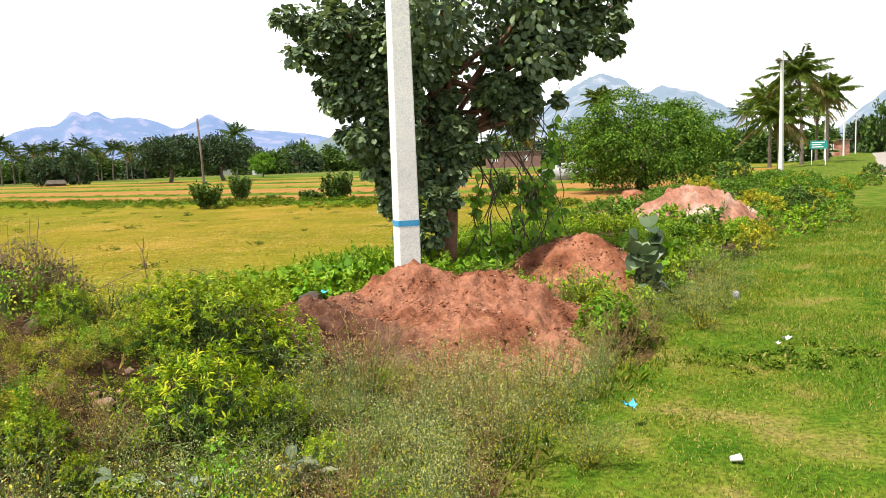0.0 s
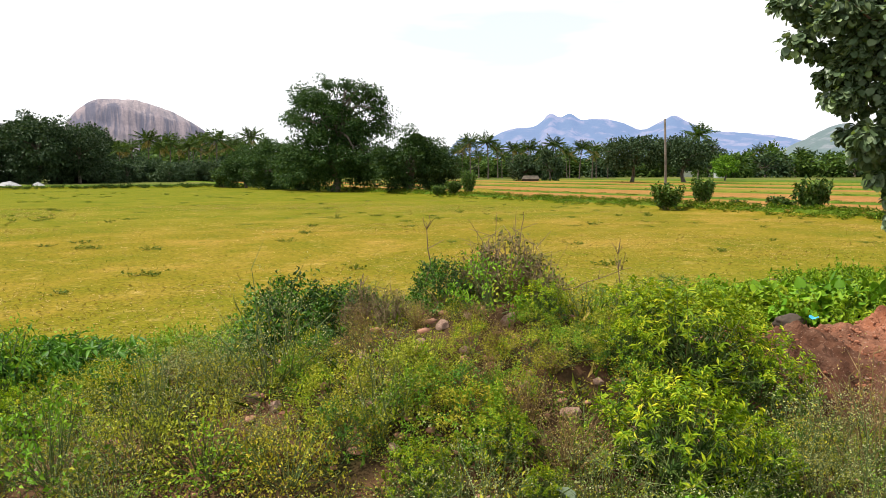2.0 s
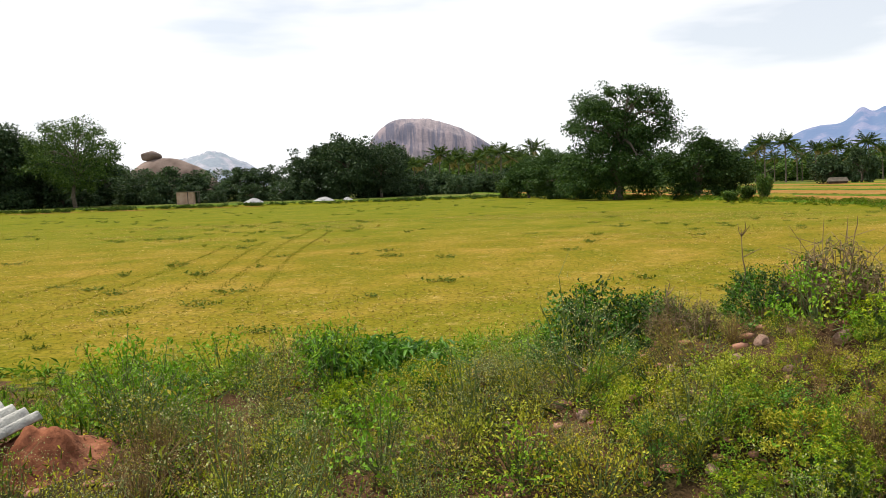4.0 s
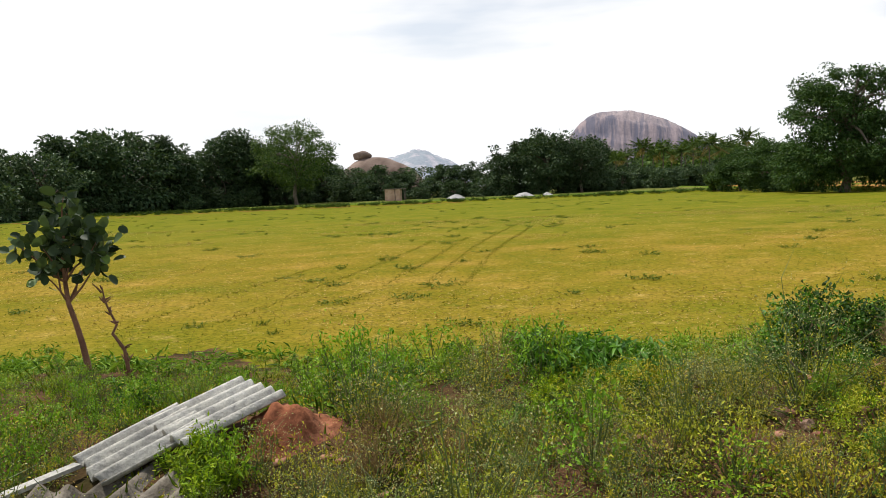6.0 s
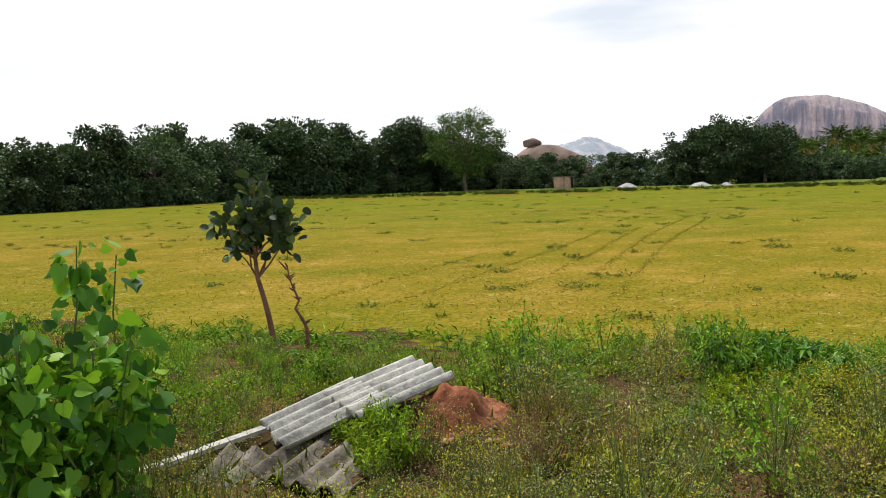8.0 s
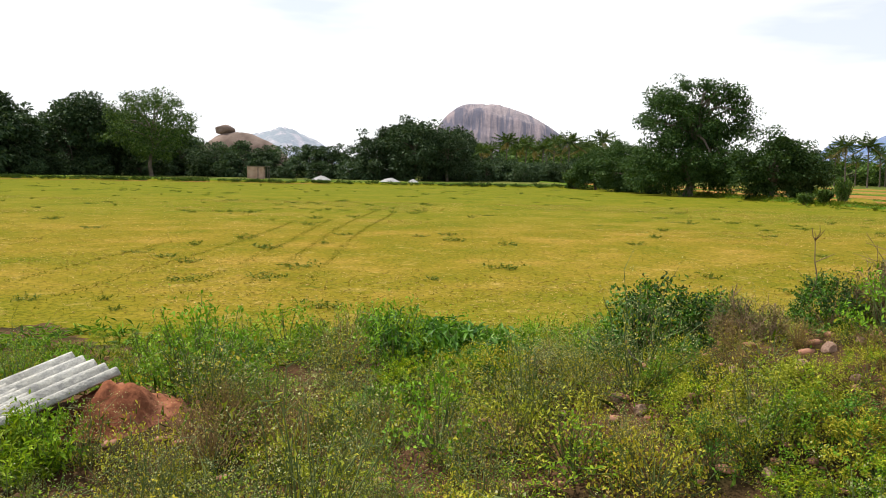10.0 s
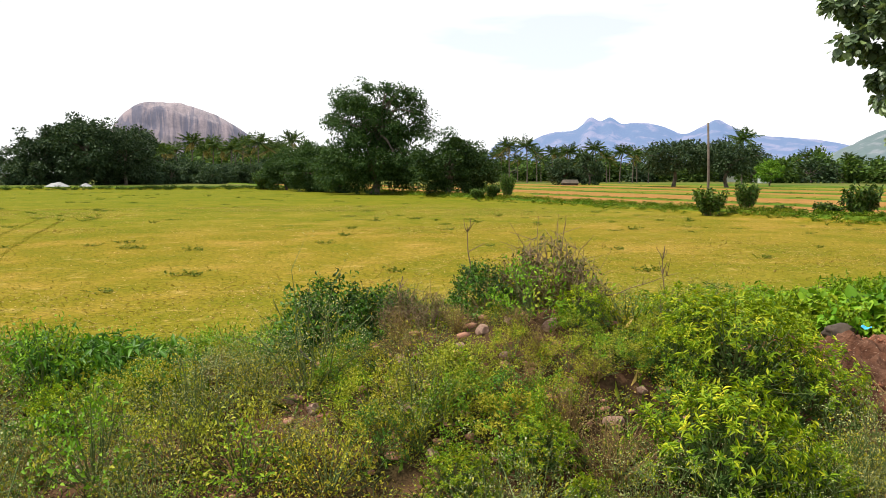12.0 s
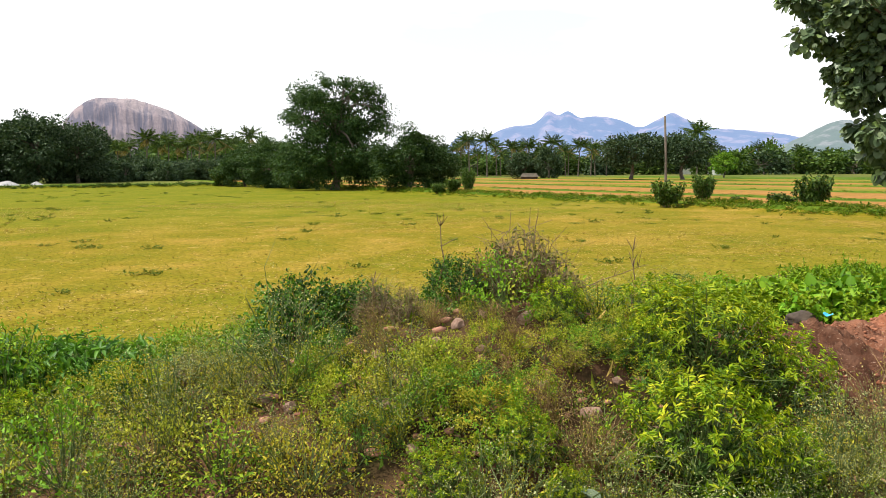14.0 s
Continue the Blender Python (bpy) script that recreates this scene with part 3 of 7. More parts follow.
# ---- ground: one sheet to the horizon ----
def spacing(parts):
    out = [np.arange(a, b, d) for a, b, d in parts]
    return np.concatenate(out)


FAR_STEPS = np.array([160, 200, 260, 340, 460, 640, 900, 1400, 2200, 3500, 5000.0])


def make_ground():
    s = np.concatenate([-FAR_STEPS[::-1], spacing([(-130, -60, 10), (-60, -12, 3), (-12, 14, 0.14), (14, 25.4, 0.8), (25.4, 28.2, 0.35), (28.2, 38, 2), (38, 40.1, 0.35), (40.1, 50.5, 2), (50.5, 52.6, 0.35), (52.6, 66.5, 3), (66.5, 68.6, 0.35), (68.6, 85, 3), (85, 87.2, 0.35), (87.2, 107, 3), (107, 109.2, 0.35), (109.2, 140, 6)]), FAR_STEPS])
    p = np.concatenate([-FAR_STEPS[::-1], spacing([(-130, -10, 10), (-10, -1, 0.5), (-1, 9, 0.14), (9, 30, 1.0), (30, 90.5, 3), (90.5, 93.5, 0.35), (93.5, 122, 3), (122, 150, 5)]), FAR_STEPS])
    S, P = np.meshgrid(s, p, indexing="ij")
    X, Y = W(S, P)
    Z = ground_z(X, Y)
    ns, np_ = len(s), len(p)
    idx = np.arange(ns * np_).reshape(ns, np_)
    f = np.stack([idx[:-1, :-1], idx[1:, :-1], idx[1:, 1:], idx[:-1, 1:]], -1)
    sm, pm = np.meshgrid((s[:-1] + s[1:]) / 2, (p[:-1] + p[1:]) / 2, indexing="ij")
    zone = np.full(sm.shape, 6)
    edge = 7.4 + 0.7 * np.sin(sm * 1.3) + 0.4 * np.sin(sm * 3.1 + 1)
    zone[(pm > edge) & (pm < 122) & (sm > -62) & (sm < 26)] = 2
    zone[(pm > 93) & (pm < 122) & (sm > -62) & (sm < 26)] = 5
    zone[(pm > 60) & (pm < 122) & (sm > -75) & (sm < -58)] = 5
    zone[(pm <= edge) & (pm > -60)] = 0
    bk = (pm <= edge) & (pm > 1.2 + 0.3 * np.sin(sm * 2)) & (sm > -15) & (sm < 26)
    zone[bk] = 1
    for a, b, k in ((26, 28.2, 5), (28.2, 38, 3), (38, 40.1, 5), (40.1, 50.5, 3), (50.5, 52.6, 5), (52.6, 61, 4), (61, 66.5, 3), (66.5, 69.5, 5), (69.5, 78, 4), (78, 85, 3), (85, 90, 5), (90, 107, 4), (107, 140, 5)):
        zone[(sm > a) & (sm <= b) & (pm > 7.5) & (pm < 150)] = k
    g = Geo()
    g.add(np.stack([X, Y, Z], -1), f.reshape(-1, 4))
    g.m = [zone.ravel()]
    ob = piece("ground", g, ["verge", "bank", "field", "ochre", "straw", "green", "plain"])
    tagged(ob, "cropped yellow-green field, weedy bank and grass verge", "ground", kind="structure")


make_ground()


# line of the footpath
PATH = [W(-8, 90), W(-30, 90), (-96.1, 18.9), (-94.5, 8.0), (-92.5, -2.0), (-86, -22.0)]


def unit2(v):
    return v / np.linalg.norm(v, axis=-1, keepdims=True)


def make_road():
    s = np.concatenate([np.arange(-60, 120, 4.0), [150, 200, 300, 450, 700]])
    p = np.array([-7.2, -7.0, -5.5, -4.0, -2.5, -1.5, -1.25])
    S, P = np.meshgrid(s, p, indexing="ij")
    P = P + 0.12 * np.sin(S * 0.9) * (np.abs(P + 4.2) > 2.5) + np.interp(S, [20, 60, 120, 450], [0, 0.5, 0.5, 2.2])
    X, Y = W(S, P)
    Z = ground_z(X, Y) + np.array([-0.03, 0.05, 0.07, 0.09, 0.07, 0.05, -0.03])[None]
    idx = np.arange(S.size).reshape(S.shape)
    g = Geo()
    g.add(np.stack([X, Y, Z], -1), np.stack([idx[:-1, :-1], idx[1:, :-1], idx[1:, 1:], idx[:-1, 1:]], -1).reshape(-1, 4))
    tagged(piece("road", g, ["road"]), "pale dusty village road running to the hills", "road", kind="structure")


make_road()


def make_footpath():
    q = np.array(PATH)
    t = np.linspace(0, 1, 60)
    k = np.linspace(0, 1, len(q))
    c = np.stack([np.interp(t, k, q[:, i]) for i in (0, 1)], -1)
    d = unit2(np.gradient(c, axis=0))
    side = np.stack([-d[:, 1], d[:, 0]], -1) * (0.7 + 0.15 * np.sin(t * 60))[:, None]
    V = np.concatenate([c - side, c + side])
    z = ground_z(V[:, 0], V[:, 1]) + 0.03
    i = np.arange(59)
    g = Geo()
    g.add(np.column_stack([V, z]), np.stack([i, i + 60, i + 61, i + 1], -1))
    tagged(piece("footpath", g, ["ochre"]), "pale trodden footpath along the far side of the field", "path", kind="structure")


make_footpath()


# ---- mountains ----
def hill_mesh(name, label, mat, az0, az1, r0, r1, peaks, n=160, m=24, rough=0.06, seed=1.0, powr=1.0):
    """A range on a fan of ground: peaks are (azimuth, distance, height, half-width in degrees, sharpness)."""
    a = np.linspace(az0, az1, n)
    r = np.linspace(r0, r1, m)
    A, Rr = np.meshgrid(a, r, indexing="ij")
    Z = np.zeros_like(A)
    for pa, pr, h, wd, sh in peaks:
        d = np.sqrt(((A - pa) / wd) ** 2 + ((Rr - pr) / (radians(wd) * pr * 1.6)) ** 2)
        if sh > 0:
            Z = np.maximum(Z, h * np.maximum(0, 1 - d ** sh))
        else:
            # soft shoulders that add up to one ridge, falling away before and behind it
            Z = Z + h * np.exp(-((A - pa) / wd) ** 2) * (np.exp(-np.abs((Rr - pr) / 330) ** 1.3))
    mid = (r0 + r1) / 2
    X, Y = -Rr * np.sin(np.radians(A)), Rr * np.cos(np.radians(A))
    wl_ = radians(abs(az1 - az0)) * mid / 14
    nz = fbm(X / wl_ + seed, Y / wl_ + seed, 5) - 0.6 * np.abs(fbm(X / wl_ * 3 + seed, Y / wl_ * 3, 4))
    Z = Z * (1 + rough * 2 * nz) - 2.0
    idx = np.arange(A.size).reshape(A.shape)
    g = Geo()
    g.add(np.stack([X, Y, Z], -1), np.stack([idx[:-1, :-1], idx[:-1, 1:], idx[1:, 1:], idx[1:, :-1]], -1).reshape(-1, 4))
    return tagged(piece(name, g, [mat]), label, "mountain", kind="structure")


def hz(el, r):
    return 1.71 + r * math.tan(radians(el)) + 2.0


K = 2500 * math.tan(radians(1.0))
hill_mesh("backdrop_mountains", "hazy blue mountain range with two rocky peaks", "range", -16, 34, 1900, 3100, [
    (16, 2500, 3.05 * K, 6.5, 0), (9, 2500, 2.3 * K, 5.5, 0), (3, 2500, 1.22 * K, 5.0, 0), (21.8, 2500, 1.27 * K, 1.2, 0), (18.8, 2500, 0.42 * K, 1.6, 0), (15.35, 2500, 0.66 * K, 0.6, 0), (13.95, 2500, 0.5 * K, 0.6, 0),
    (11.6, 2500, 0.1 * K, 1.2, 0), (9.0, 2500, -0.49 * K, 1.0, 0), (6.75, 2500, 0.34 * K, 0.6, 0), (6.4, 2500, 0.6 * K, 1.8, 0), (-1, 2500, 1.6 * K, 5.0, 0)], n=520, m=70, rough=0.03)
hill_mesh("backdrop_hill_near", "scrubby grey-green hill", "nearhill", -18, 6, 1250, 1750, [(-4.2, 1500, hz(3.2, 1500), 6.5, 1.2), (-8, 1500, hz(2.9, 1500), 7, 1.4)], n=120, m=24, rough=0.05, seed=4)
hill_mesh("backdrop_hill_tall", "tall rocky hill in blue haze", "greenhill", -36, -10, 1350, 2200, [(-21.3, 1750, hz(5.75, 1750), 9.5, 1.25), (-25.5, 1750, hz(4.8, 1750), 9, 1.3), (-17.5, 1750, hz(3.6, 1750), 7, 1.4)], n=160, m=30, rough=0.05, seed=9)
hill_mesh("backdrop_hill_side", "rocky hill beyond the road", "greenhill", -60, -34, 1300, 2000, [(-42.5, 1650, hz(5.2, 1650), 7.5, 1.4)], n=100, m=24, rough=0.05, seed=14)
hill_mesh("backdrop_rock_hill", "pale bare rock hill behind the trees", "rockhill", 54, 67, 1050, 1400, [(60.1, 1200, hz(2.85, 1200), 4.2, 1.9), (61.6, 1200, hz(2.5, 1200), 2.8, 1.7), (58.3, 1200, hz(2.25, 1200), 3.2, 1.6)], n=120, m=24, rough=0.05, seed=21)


def make_dome():
    """Great granite dome: steep on one side, a long bare slab on the other."""
    n, m = 220, 60
    u = np.linspace(-1, 1, n)
    w = np.linspace(-1, 1, m)
    U, V = np.meshgrid(u, w, indexing="ij")
    left, right = 60.0, 142.0
    X = np.where(U < 0, U * left, U * right)
    prof = np.where(U < 0, np.maximum(0, 1 - np.abs(U) ** 2.8) ** 0.55, np.maximum(0, 1 - np.abs(U) ** 2.0))
    prof = np.minimum(prof, 0.95 + 0.05 * prof)
    front = np.maximum(0, 1 - np.abs(V) ** 2.4) ** 0.6
    Z = 82 * prof * front
    # two ledges step the face back
    lvl = Z + 0.22 * X
    Y = V * 70 + 9 * smooth(46, 50, lvl) + 6 * smooth(70, 73, lvl)
    X = X + 2.0 * fbm(X * 0.05 + 3, Z * 0.02, 3)
    Y = Y + 5 * fbm(X * 0.09, Z * 0.015, 4) * (front > 0.1)
    Z = Z * (1 + 0.035 * fbm(X * 0.05, Y * 0.05, 4)) - 2
    idx = np.arange(U.size).reshape(U.shape)
    g = Geo()
    g.add(np.stack([X, Y, Z], -1), np.stack([idx[:-1, :-1], idx[1:, :-1], idx[1:, 1:], idx[:-1, 1:]], -1).reshape(-1, 4))
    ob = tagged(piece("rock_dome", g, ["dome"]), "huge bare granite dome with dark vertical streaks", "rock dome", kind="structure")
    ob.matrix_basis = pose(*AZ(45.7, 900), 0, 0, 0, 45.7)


make_dome()


def make_boulder_hill():
    rng = np.random.RandomState(31)
    def dome_rock(a, r, half, deep, h, label):
        n, m = 60, 24
        U, V = np.meshgrid(np.linspace(-1, 1, n), np.linspace(-1, 1, m), indexing="ij")
        Z = h * np.maximum(0, 1 - np.abs(U) ** 2.6) ** 0.7 * np.maximum(0, 1 - np.abs(V) ** 2.2) ** 0.6
        X, Y = U * half, V * deep
        Z = Z * (1 + 0.05 * fbm(X * 0.25 + a, Y * 0.25, 4)) * (1 - 0.18 * smooth(-0.3, 1.0, U)) - 0.2
        idx = np.arange(n * m).reshape(n, m)
        g = Geo()
        g.add(np.stack([X, Y, Z], -1), np.stack([idx[:-1, :-1], idx[1:, :-1], idx[1:, 1:], idx[:-1, 1:]], -1).reshape(-1, 4))
        ob = tagged(piece("granite_outcrop", g, ["boulder"]), label, "rock")
        ob.matrix_basis = pose(*AZ(a, r), 0, 0, 0, a)

    dome_rock(62.7, 212, 13.5, 8.0, 11.2, "rounded bare brown granite outcrop among trees")
    dome_rock(65.9, 206, 5.5, 4.0, 7.8, "low rounded granite outcrop behind bushes")
    ob3 = tagged(piece("balanced_boulder", rock(rng, 1.0, (2.7, 2.2, 1.35), 0.2, 3), ["boulder"]), "great boulder balanced on the granite outcrop", "rock")
    ob3.matrix_basis = pose(*AZ(64.1, 212), 11.45, 0, 0, 60)


make_boulder_hill()


# ---- trees ----
def crown(rng, geo, centre, radii, clumps, per, leaf, kind="dia", ratio=0.6, size=0.26, droop=0.25, mat=0, shell=0.55, lumpy=0.13):
    """Leaf clumps gathered round a lumpy crown; returns the clump centres."""
    centre, radii = np.asarray(centre, float), np.asarray(radii, float)
    d = ball_dirs(rng, clumps)
    rr = shell + (1 - shell) * rng.rand(clumps, 1) ** 0.6
    lump = 1 + lumpy * rng.normal(0, 1, (clumps, 1))
    c = centre + d * rr * radii * lump
    for q in c:
        k = int(per * (0.6 + 0.8 * rng.rand()))
        e = ball_dirs(rng, k)
        rad = size * radii.mean() * (0.7 + 0.6 * rng.rand())
        pos = q + e * rad * (rng.rand(k, 1) ** 0.45) * np.array([1.15, 1.15, 0.75])
        out = unit(e + 0.5 * unit(q - centre) + rng.normal(0, 0.5, (k, 3)) + np.array([0, 0, -droop]))
        up = unit(0.6 * e + np.array([0, 0, 0.9]) + rng.normal(0, 0.45, (k, 3)))
        ln = leaf * (0.7 + 0.6 * rng.rand(k))
        leaves(geo, rng, pos, out, ln, ln * ratio, kind, mat, up)
    return c


def limbs(rng, geo, base, top, ends, r0, n=10, sides=6, mat=0):
    base, top = np.asarray(base, float), np.asarray(top, float)
    t = np.linspace(0, 1, 6)[:, None]
    bend = rng.normal(0, 0.04, (6, 3)) * np.linalg.norm(top - base) * np.sin(np.pi * t)
    trunk = base + (top - base) * t + bend
    tube(geo, trunk, r0 * np.array([1.35, 1.0, 0.92, 0.86, 0.8, 0.7]), max(sides, 7), mat)
    pick = rng.permutation(len(ends))[:n]
    for i in pick:
        a = trunk[rng.randint(3, 6)]
        b = ends[i]
        u = np.linspace(0, 1, 5)[:, None]
        q = a + (b - a) * u + np.array([0, 0, 0.18 * np.linalg.norm(b - a)]) * np.sin(np.pi * u) * (0.4 + rng.rand())
        tube(geo, q, r0 * np.linspace(0.5, 0.08, 5), 5, mat, False)


def tree(name, label, rng, h, width, trunk, leafmat, leaf=0.4, clumps=60, per=60, bark="greybark", low=0.15, shell=0.5, extra=(), group="", size=0.26, kind="dia", ratio=0.6, lumpy=0.13):
    """Broadleaf tree at the origin: tapered trunk with limbs and a lumpy crown."""
    root = thing(name, label, "tree", group)
    tg, cg = Geo(), Geo()
    cz = h * (1 + low) / 2
    ends = crown(rng, cg, (0, 0, cz), (width / 2, width / 2, h * (1 - low) / 2), int(clumps * 1.25), per * 1.35, leaf * 1.12, kind, ratio * 1.1, size, shell=shell, lumpy=lumpy)
    for (ex, ey, ez, ew, eh, en) in extra:
        ends = np.concatenate([ends, crown(rng, cg, (ex, ey, ez), (ew, ew, eh), int(en * 1.6), per * 0.6, leaf, kind, ratio, 0.42, shell=0.3, lumpy=0.25)])
    limbs(rng, tg, (0, 0, -0.3), (0.03 * width, 0, cz * 0.9), ends, trunk, 16)
    piece("trunk", tg, [bark], root)
    piece("crown", cg, [leafmat], root)
    return root


def put(ob, x, y, z=None, rz=0.0, sc=1.0, sz=None):
    z = gz(x, y) if z is None else z
    ob.matrix_basis = pose(x, y, z, 0, 0, rz) @ Matrix.Diagonal((sc, sc, sz or sc, 1))
    return ob


def again(ob, x, y, z=None, rz=0.0, sc=1.0, sz=None):
    z = gz(x, y) if z is None else z
    m = pose(x, y, z, 0, 0, rz) @ Matrix.Diagonal((sc / ob.scale[0], sc / ob.scale[1], (sz or sc) / ob.scale[2], 1))
    return copy_thing(ob, m)


def palm(name, label, rng, h, fronds=20, span=3.2, group="coconut palms", pairs=18, wide=0.22, dry=3, sag=0.38):
    root = thing(name, label, "palm tree", group)
    tg, cg = Geo(), Geo()
    t = np.linspace(0, 1, 9)
    lean = rng.normal(0, 0.05, 2) * h
    path = np.stack([lean[0] * t ** 2, lean[1] * t ** 2, h * t - 0.3 * (1 - t)], -1)
    tube(tg, path, np.interp(t, [0, 0.1, 1], [0.26, 0.17, 0.12]), 8)
    top = path[-1]
    for k in range(fronds):
        a = k * 2.399 + rng.rand() * 0.4
        el = np.interp(k / fronds, [0, 0.35, 0.75, 1], [-0.6, 0.2, 0.85, 1.45]) + rng.normal(0, 0.1)
        u = np.linspace(0, 1, pairs)
        out = np.array([math.cos(a), math.sin(a), 0])
        L = span * (0.85 + 0.3 * rng.rand())
        droop = sag + 0.9 * sag * rng.rand()
        r = L * (math.cos(el) * u + 0.12 * u)
        z = L * (math.sin(el) * u - droop * u ** 2)
        rach = top + out * r[:, None] + np.array([0, 0, 1.0]) * z[:, None]
        mt = 1 if k < dry else 0
        tube(cg, rach[::3], np.linspace(0.035, 0.012, len(rach[::3])), 3, mt, False)
        d = unit(np.gradient(rach, axis=0))
        side = unit(np.cross(d, np.array([0, 0, 1.0])))
        for sg in (-1, 1):
            al = unit(side * sg * 0.8 + d * 0.55 + np.array([0, 0, -0.45]) + rng.normal(0, 0.12, (pairs, 3)))
            ln = span * 0.30 * np.interp(u, [0, 0.15, 0.6, 1], [0.35, 0.9, 1.0, 0.4])
            leaves(cg, rng, rach, al, ln, wide, "dia", mt, np.tile([0, 0, 1.0], (pairs, 1)) + 0.3 * side * sg)
    piece("trunk", tg, ["greybark"], root)
    piece("crown", cg, ["l_palmlit" if "road" in group else "l_palm", "l_palmdry"], root)
    return root


def plant_far_trees():
    rng = np.random.RandomState(40)
    # great tree on the earth ridge with open limbs at its top
    x, y = AZ(31.0, 70)
    big = thing("great_tree", "tall dark-green tree with an open ragged top on the field ridge", "tree")
    tg, cg = Geo(), Geo()
    ends = []
    for (lx, lz), (rx, rz), k in (((-0.2, 2.7), (4.6, 2.5), 110), ((-2.6, 2.6), (2.3, 2.2), 34), ((2.9, 2.4), (2.2, 2.1), 34), ((0.3, 4.9), (2.6, 1.2), 34), ((-1.3, 6.3), (2.6, 2.1), 62), ((-1.9, 8.0), (1.7, 1.3), 24), ((0.3, 9.4), (1.5, 0.7), 12),
                                  ((2.7, 8.4), (1.5, 0.9), 15), ((2.2, 5.6), (1.6, 1.3), 24), ((3.7, 7.2), (0.9, 1.2), 12), ((4.4, 6.0), (0.6, 1.2), 11), ((-3.6, 6.5), (0.9, 0.7), 8), ((0.9, 7.5), (1.0, 0.8), 8)):
        ends.append(crown(rng, cg, (lx, 0, lz), (rx, min(rx, 3.2), rz), k, 105, 0.22, "dia", 0.62, 0.62 / rx + 0.06, shell=0.35, lumpy=0.12, droop=0.5))
    limbs(rng, tg, (0, 0, -0.3), (0.3, 0, 6.4), np.concatenate(ends), 0.34, 46)
    piece("trunk", tg, ["greybark"], big)
    piece("crown", cg, ["l_grove"], big)
    put(big, x, y, 0.1, 31)
    mid = [tree("field_tree", "rounded green tree drooping to the ground on the field ridge", rng, 5.6, 6.2, 0.2, "l_grove", 0.20, 105, 95, low=-0.05, size=0.2, group="trees on the ridge") for _ in range(2)]
    put(mid[0], *AZ(25.6, 63), 0.1, 0, 0.92, 0.86)
    put(mid[1], *AZ(35.2, 82), 0.1, 0, 0.95, 0.85)
    again(mid[0], *AZ(23.6, 66), 0.1, 100, 0.62, 0.72)
    again(mid[0], *AZ(37.3, 90), 0.1, 210, 0.8, 0.75)
    again(mid[1], *AZ(33.6, 76), 0.1, 60, 0.75, 0.7)
    # the belt of trees along the far and side edges of the field
    kinds = [tree("belt_tree", "dense dark-green tree in the belt round the field", rng, 9.2, wd_, 0.3, lm, 0.40, 56, 74, low=-0.05, lumpy=0.12, size=0.22, group="tree belt") for lm, wd_ in (("l_dark", 9.0), ("l_belt", 11.0), ("l_dark", 7.5))]
    k = 0
    spots = []
    for a in np.arange(47.5, 112, 1.75):
        r = np.interp(a, [40, 50, 60, 67, 75, 81, 91, 98, 112], [148, 140, 146, 156, 148, 136, 103, 92, 80])
        el = np.interp(a, [47, 49, 51.2, 53.7, 55.5, 58, 60, 61, 65.2, 66.2, 67, 71.4, 75.9, 77.2, 79.5, 83.5, 86, 88.8, 90.2, 92.6, 94.2, 96, 112], [2.7, 3.0, 3.3, 2.6, 1.9, 1.6, 1.5, 1.5, 1.7, 2.3, 3.2, 3.9, 3.5, 4.1, 4.3, 4.1, 3.6, 3.6, 4.6, 3.3, 3.9, 3.3, 3.2])
        spots.append((a + rng.normal(0, 0.3), r + rng.normal(0, 3), el * (1.02 + 0.24 * rng.rand())))
    for a in np.arange(66.5, 112, 2.9):
        r = np.interp(a, [66, 75, 81, 91, 98, 112], [175, 165, 155, 122, 110, 95])
        spots.append((a, r, np.interp(a, [66, 70, 76, 83, 90, 98, 112], [2.2, 3.4, 3.4, 3.6, 4.0, 3.0, 3.0])))
    first = [True] * 3
    for a, r, el in spots:
        h = 1.71 + r * math.tan(radians(el))
        j = k % 3
        x, y = AZ(a, r)
        sc = max(h, 4.5) / 10.0 if h > 7 else h / 8.0
        if first[j]:
            put(kinds[j], x, y, 0, rng.rand() * 360, sc, h / 10.0)
            first[j] = False
        else:
            again(kinds[j], x, y, 0, rng.rand() * 360, sc, h / 10.0)
        k += 1
    tall = tree("tall_tree", "tall airy tree with pale trunk at the field edge", rng, 14.2, 14.5, 0.3, "l_mid", 0.26, 170, 62, low=0.2, shell=0.5, size=0.16, lumpy=0.06)
    put(tall, *AZ(68.9, 138), 0, 0)
    dark = tree("tall_tree", "tall dense dark tree at the field edge", rng, 13.4, 9.0, 0.4, "l_dark", 0.36, 90, 80, low=0.05)
    put(dark, *AZ(72.8, 147), 0, 0)
    t2 = tree("field_edge_tree", "broad dark tree with grey trunk at the field edge", rng, 9.8, 11.5, 0.3, "l_dark", 0.38, 90, 66, low=0.16)
    put(t2, *AZ(50.6, 136), 0, 0)
    again(t2, *AZ(48.1, 137), 0, 140, 0.85, 0.87)
    # low bushes at the foot of the belt
    low = [tree("edge_bush", "low dark bush at the foot of the trees", rng, 3.4, 5.0, 0.1, lm, 0.34, 45, 42, low=-0.25, group="bushes at the field edge") for lm in ("l_dark", "l_belt")]
    n = 0
    for a in np.arange(36.5, 104, 2.1):
        r = np.interp(a, [36, 45, 50, 60, 67, 75, 81, 91, 98, 104], [150, 150, 134, 139, 148, 140, 128, 96, 86, 80])
        x, y = AZ(a + rng.normal(0, 0.4), r)
        sc = 0.7 + 0.5 * rng.rand()
        (put if n < 2 else again)(low[n % 2], x, y, 0, rng.rand() * 360, sc, sc * (0.8 + 0.3 * rng.rand()))
        n += 1
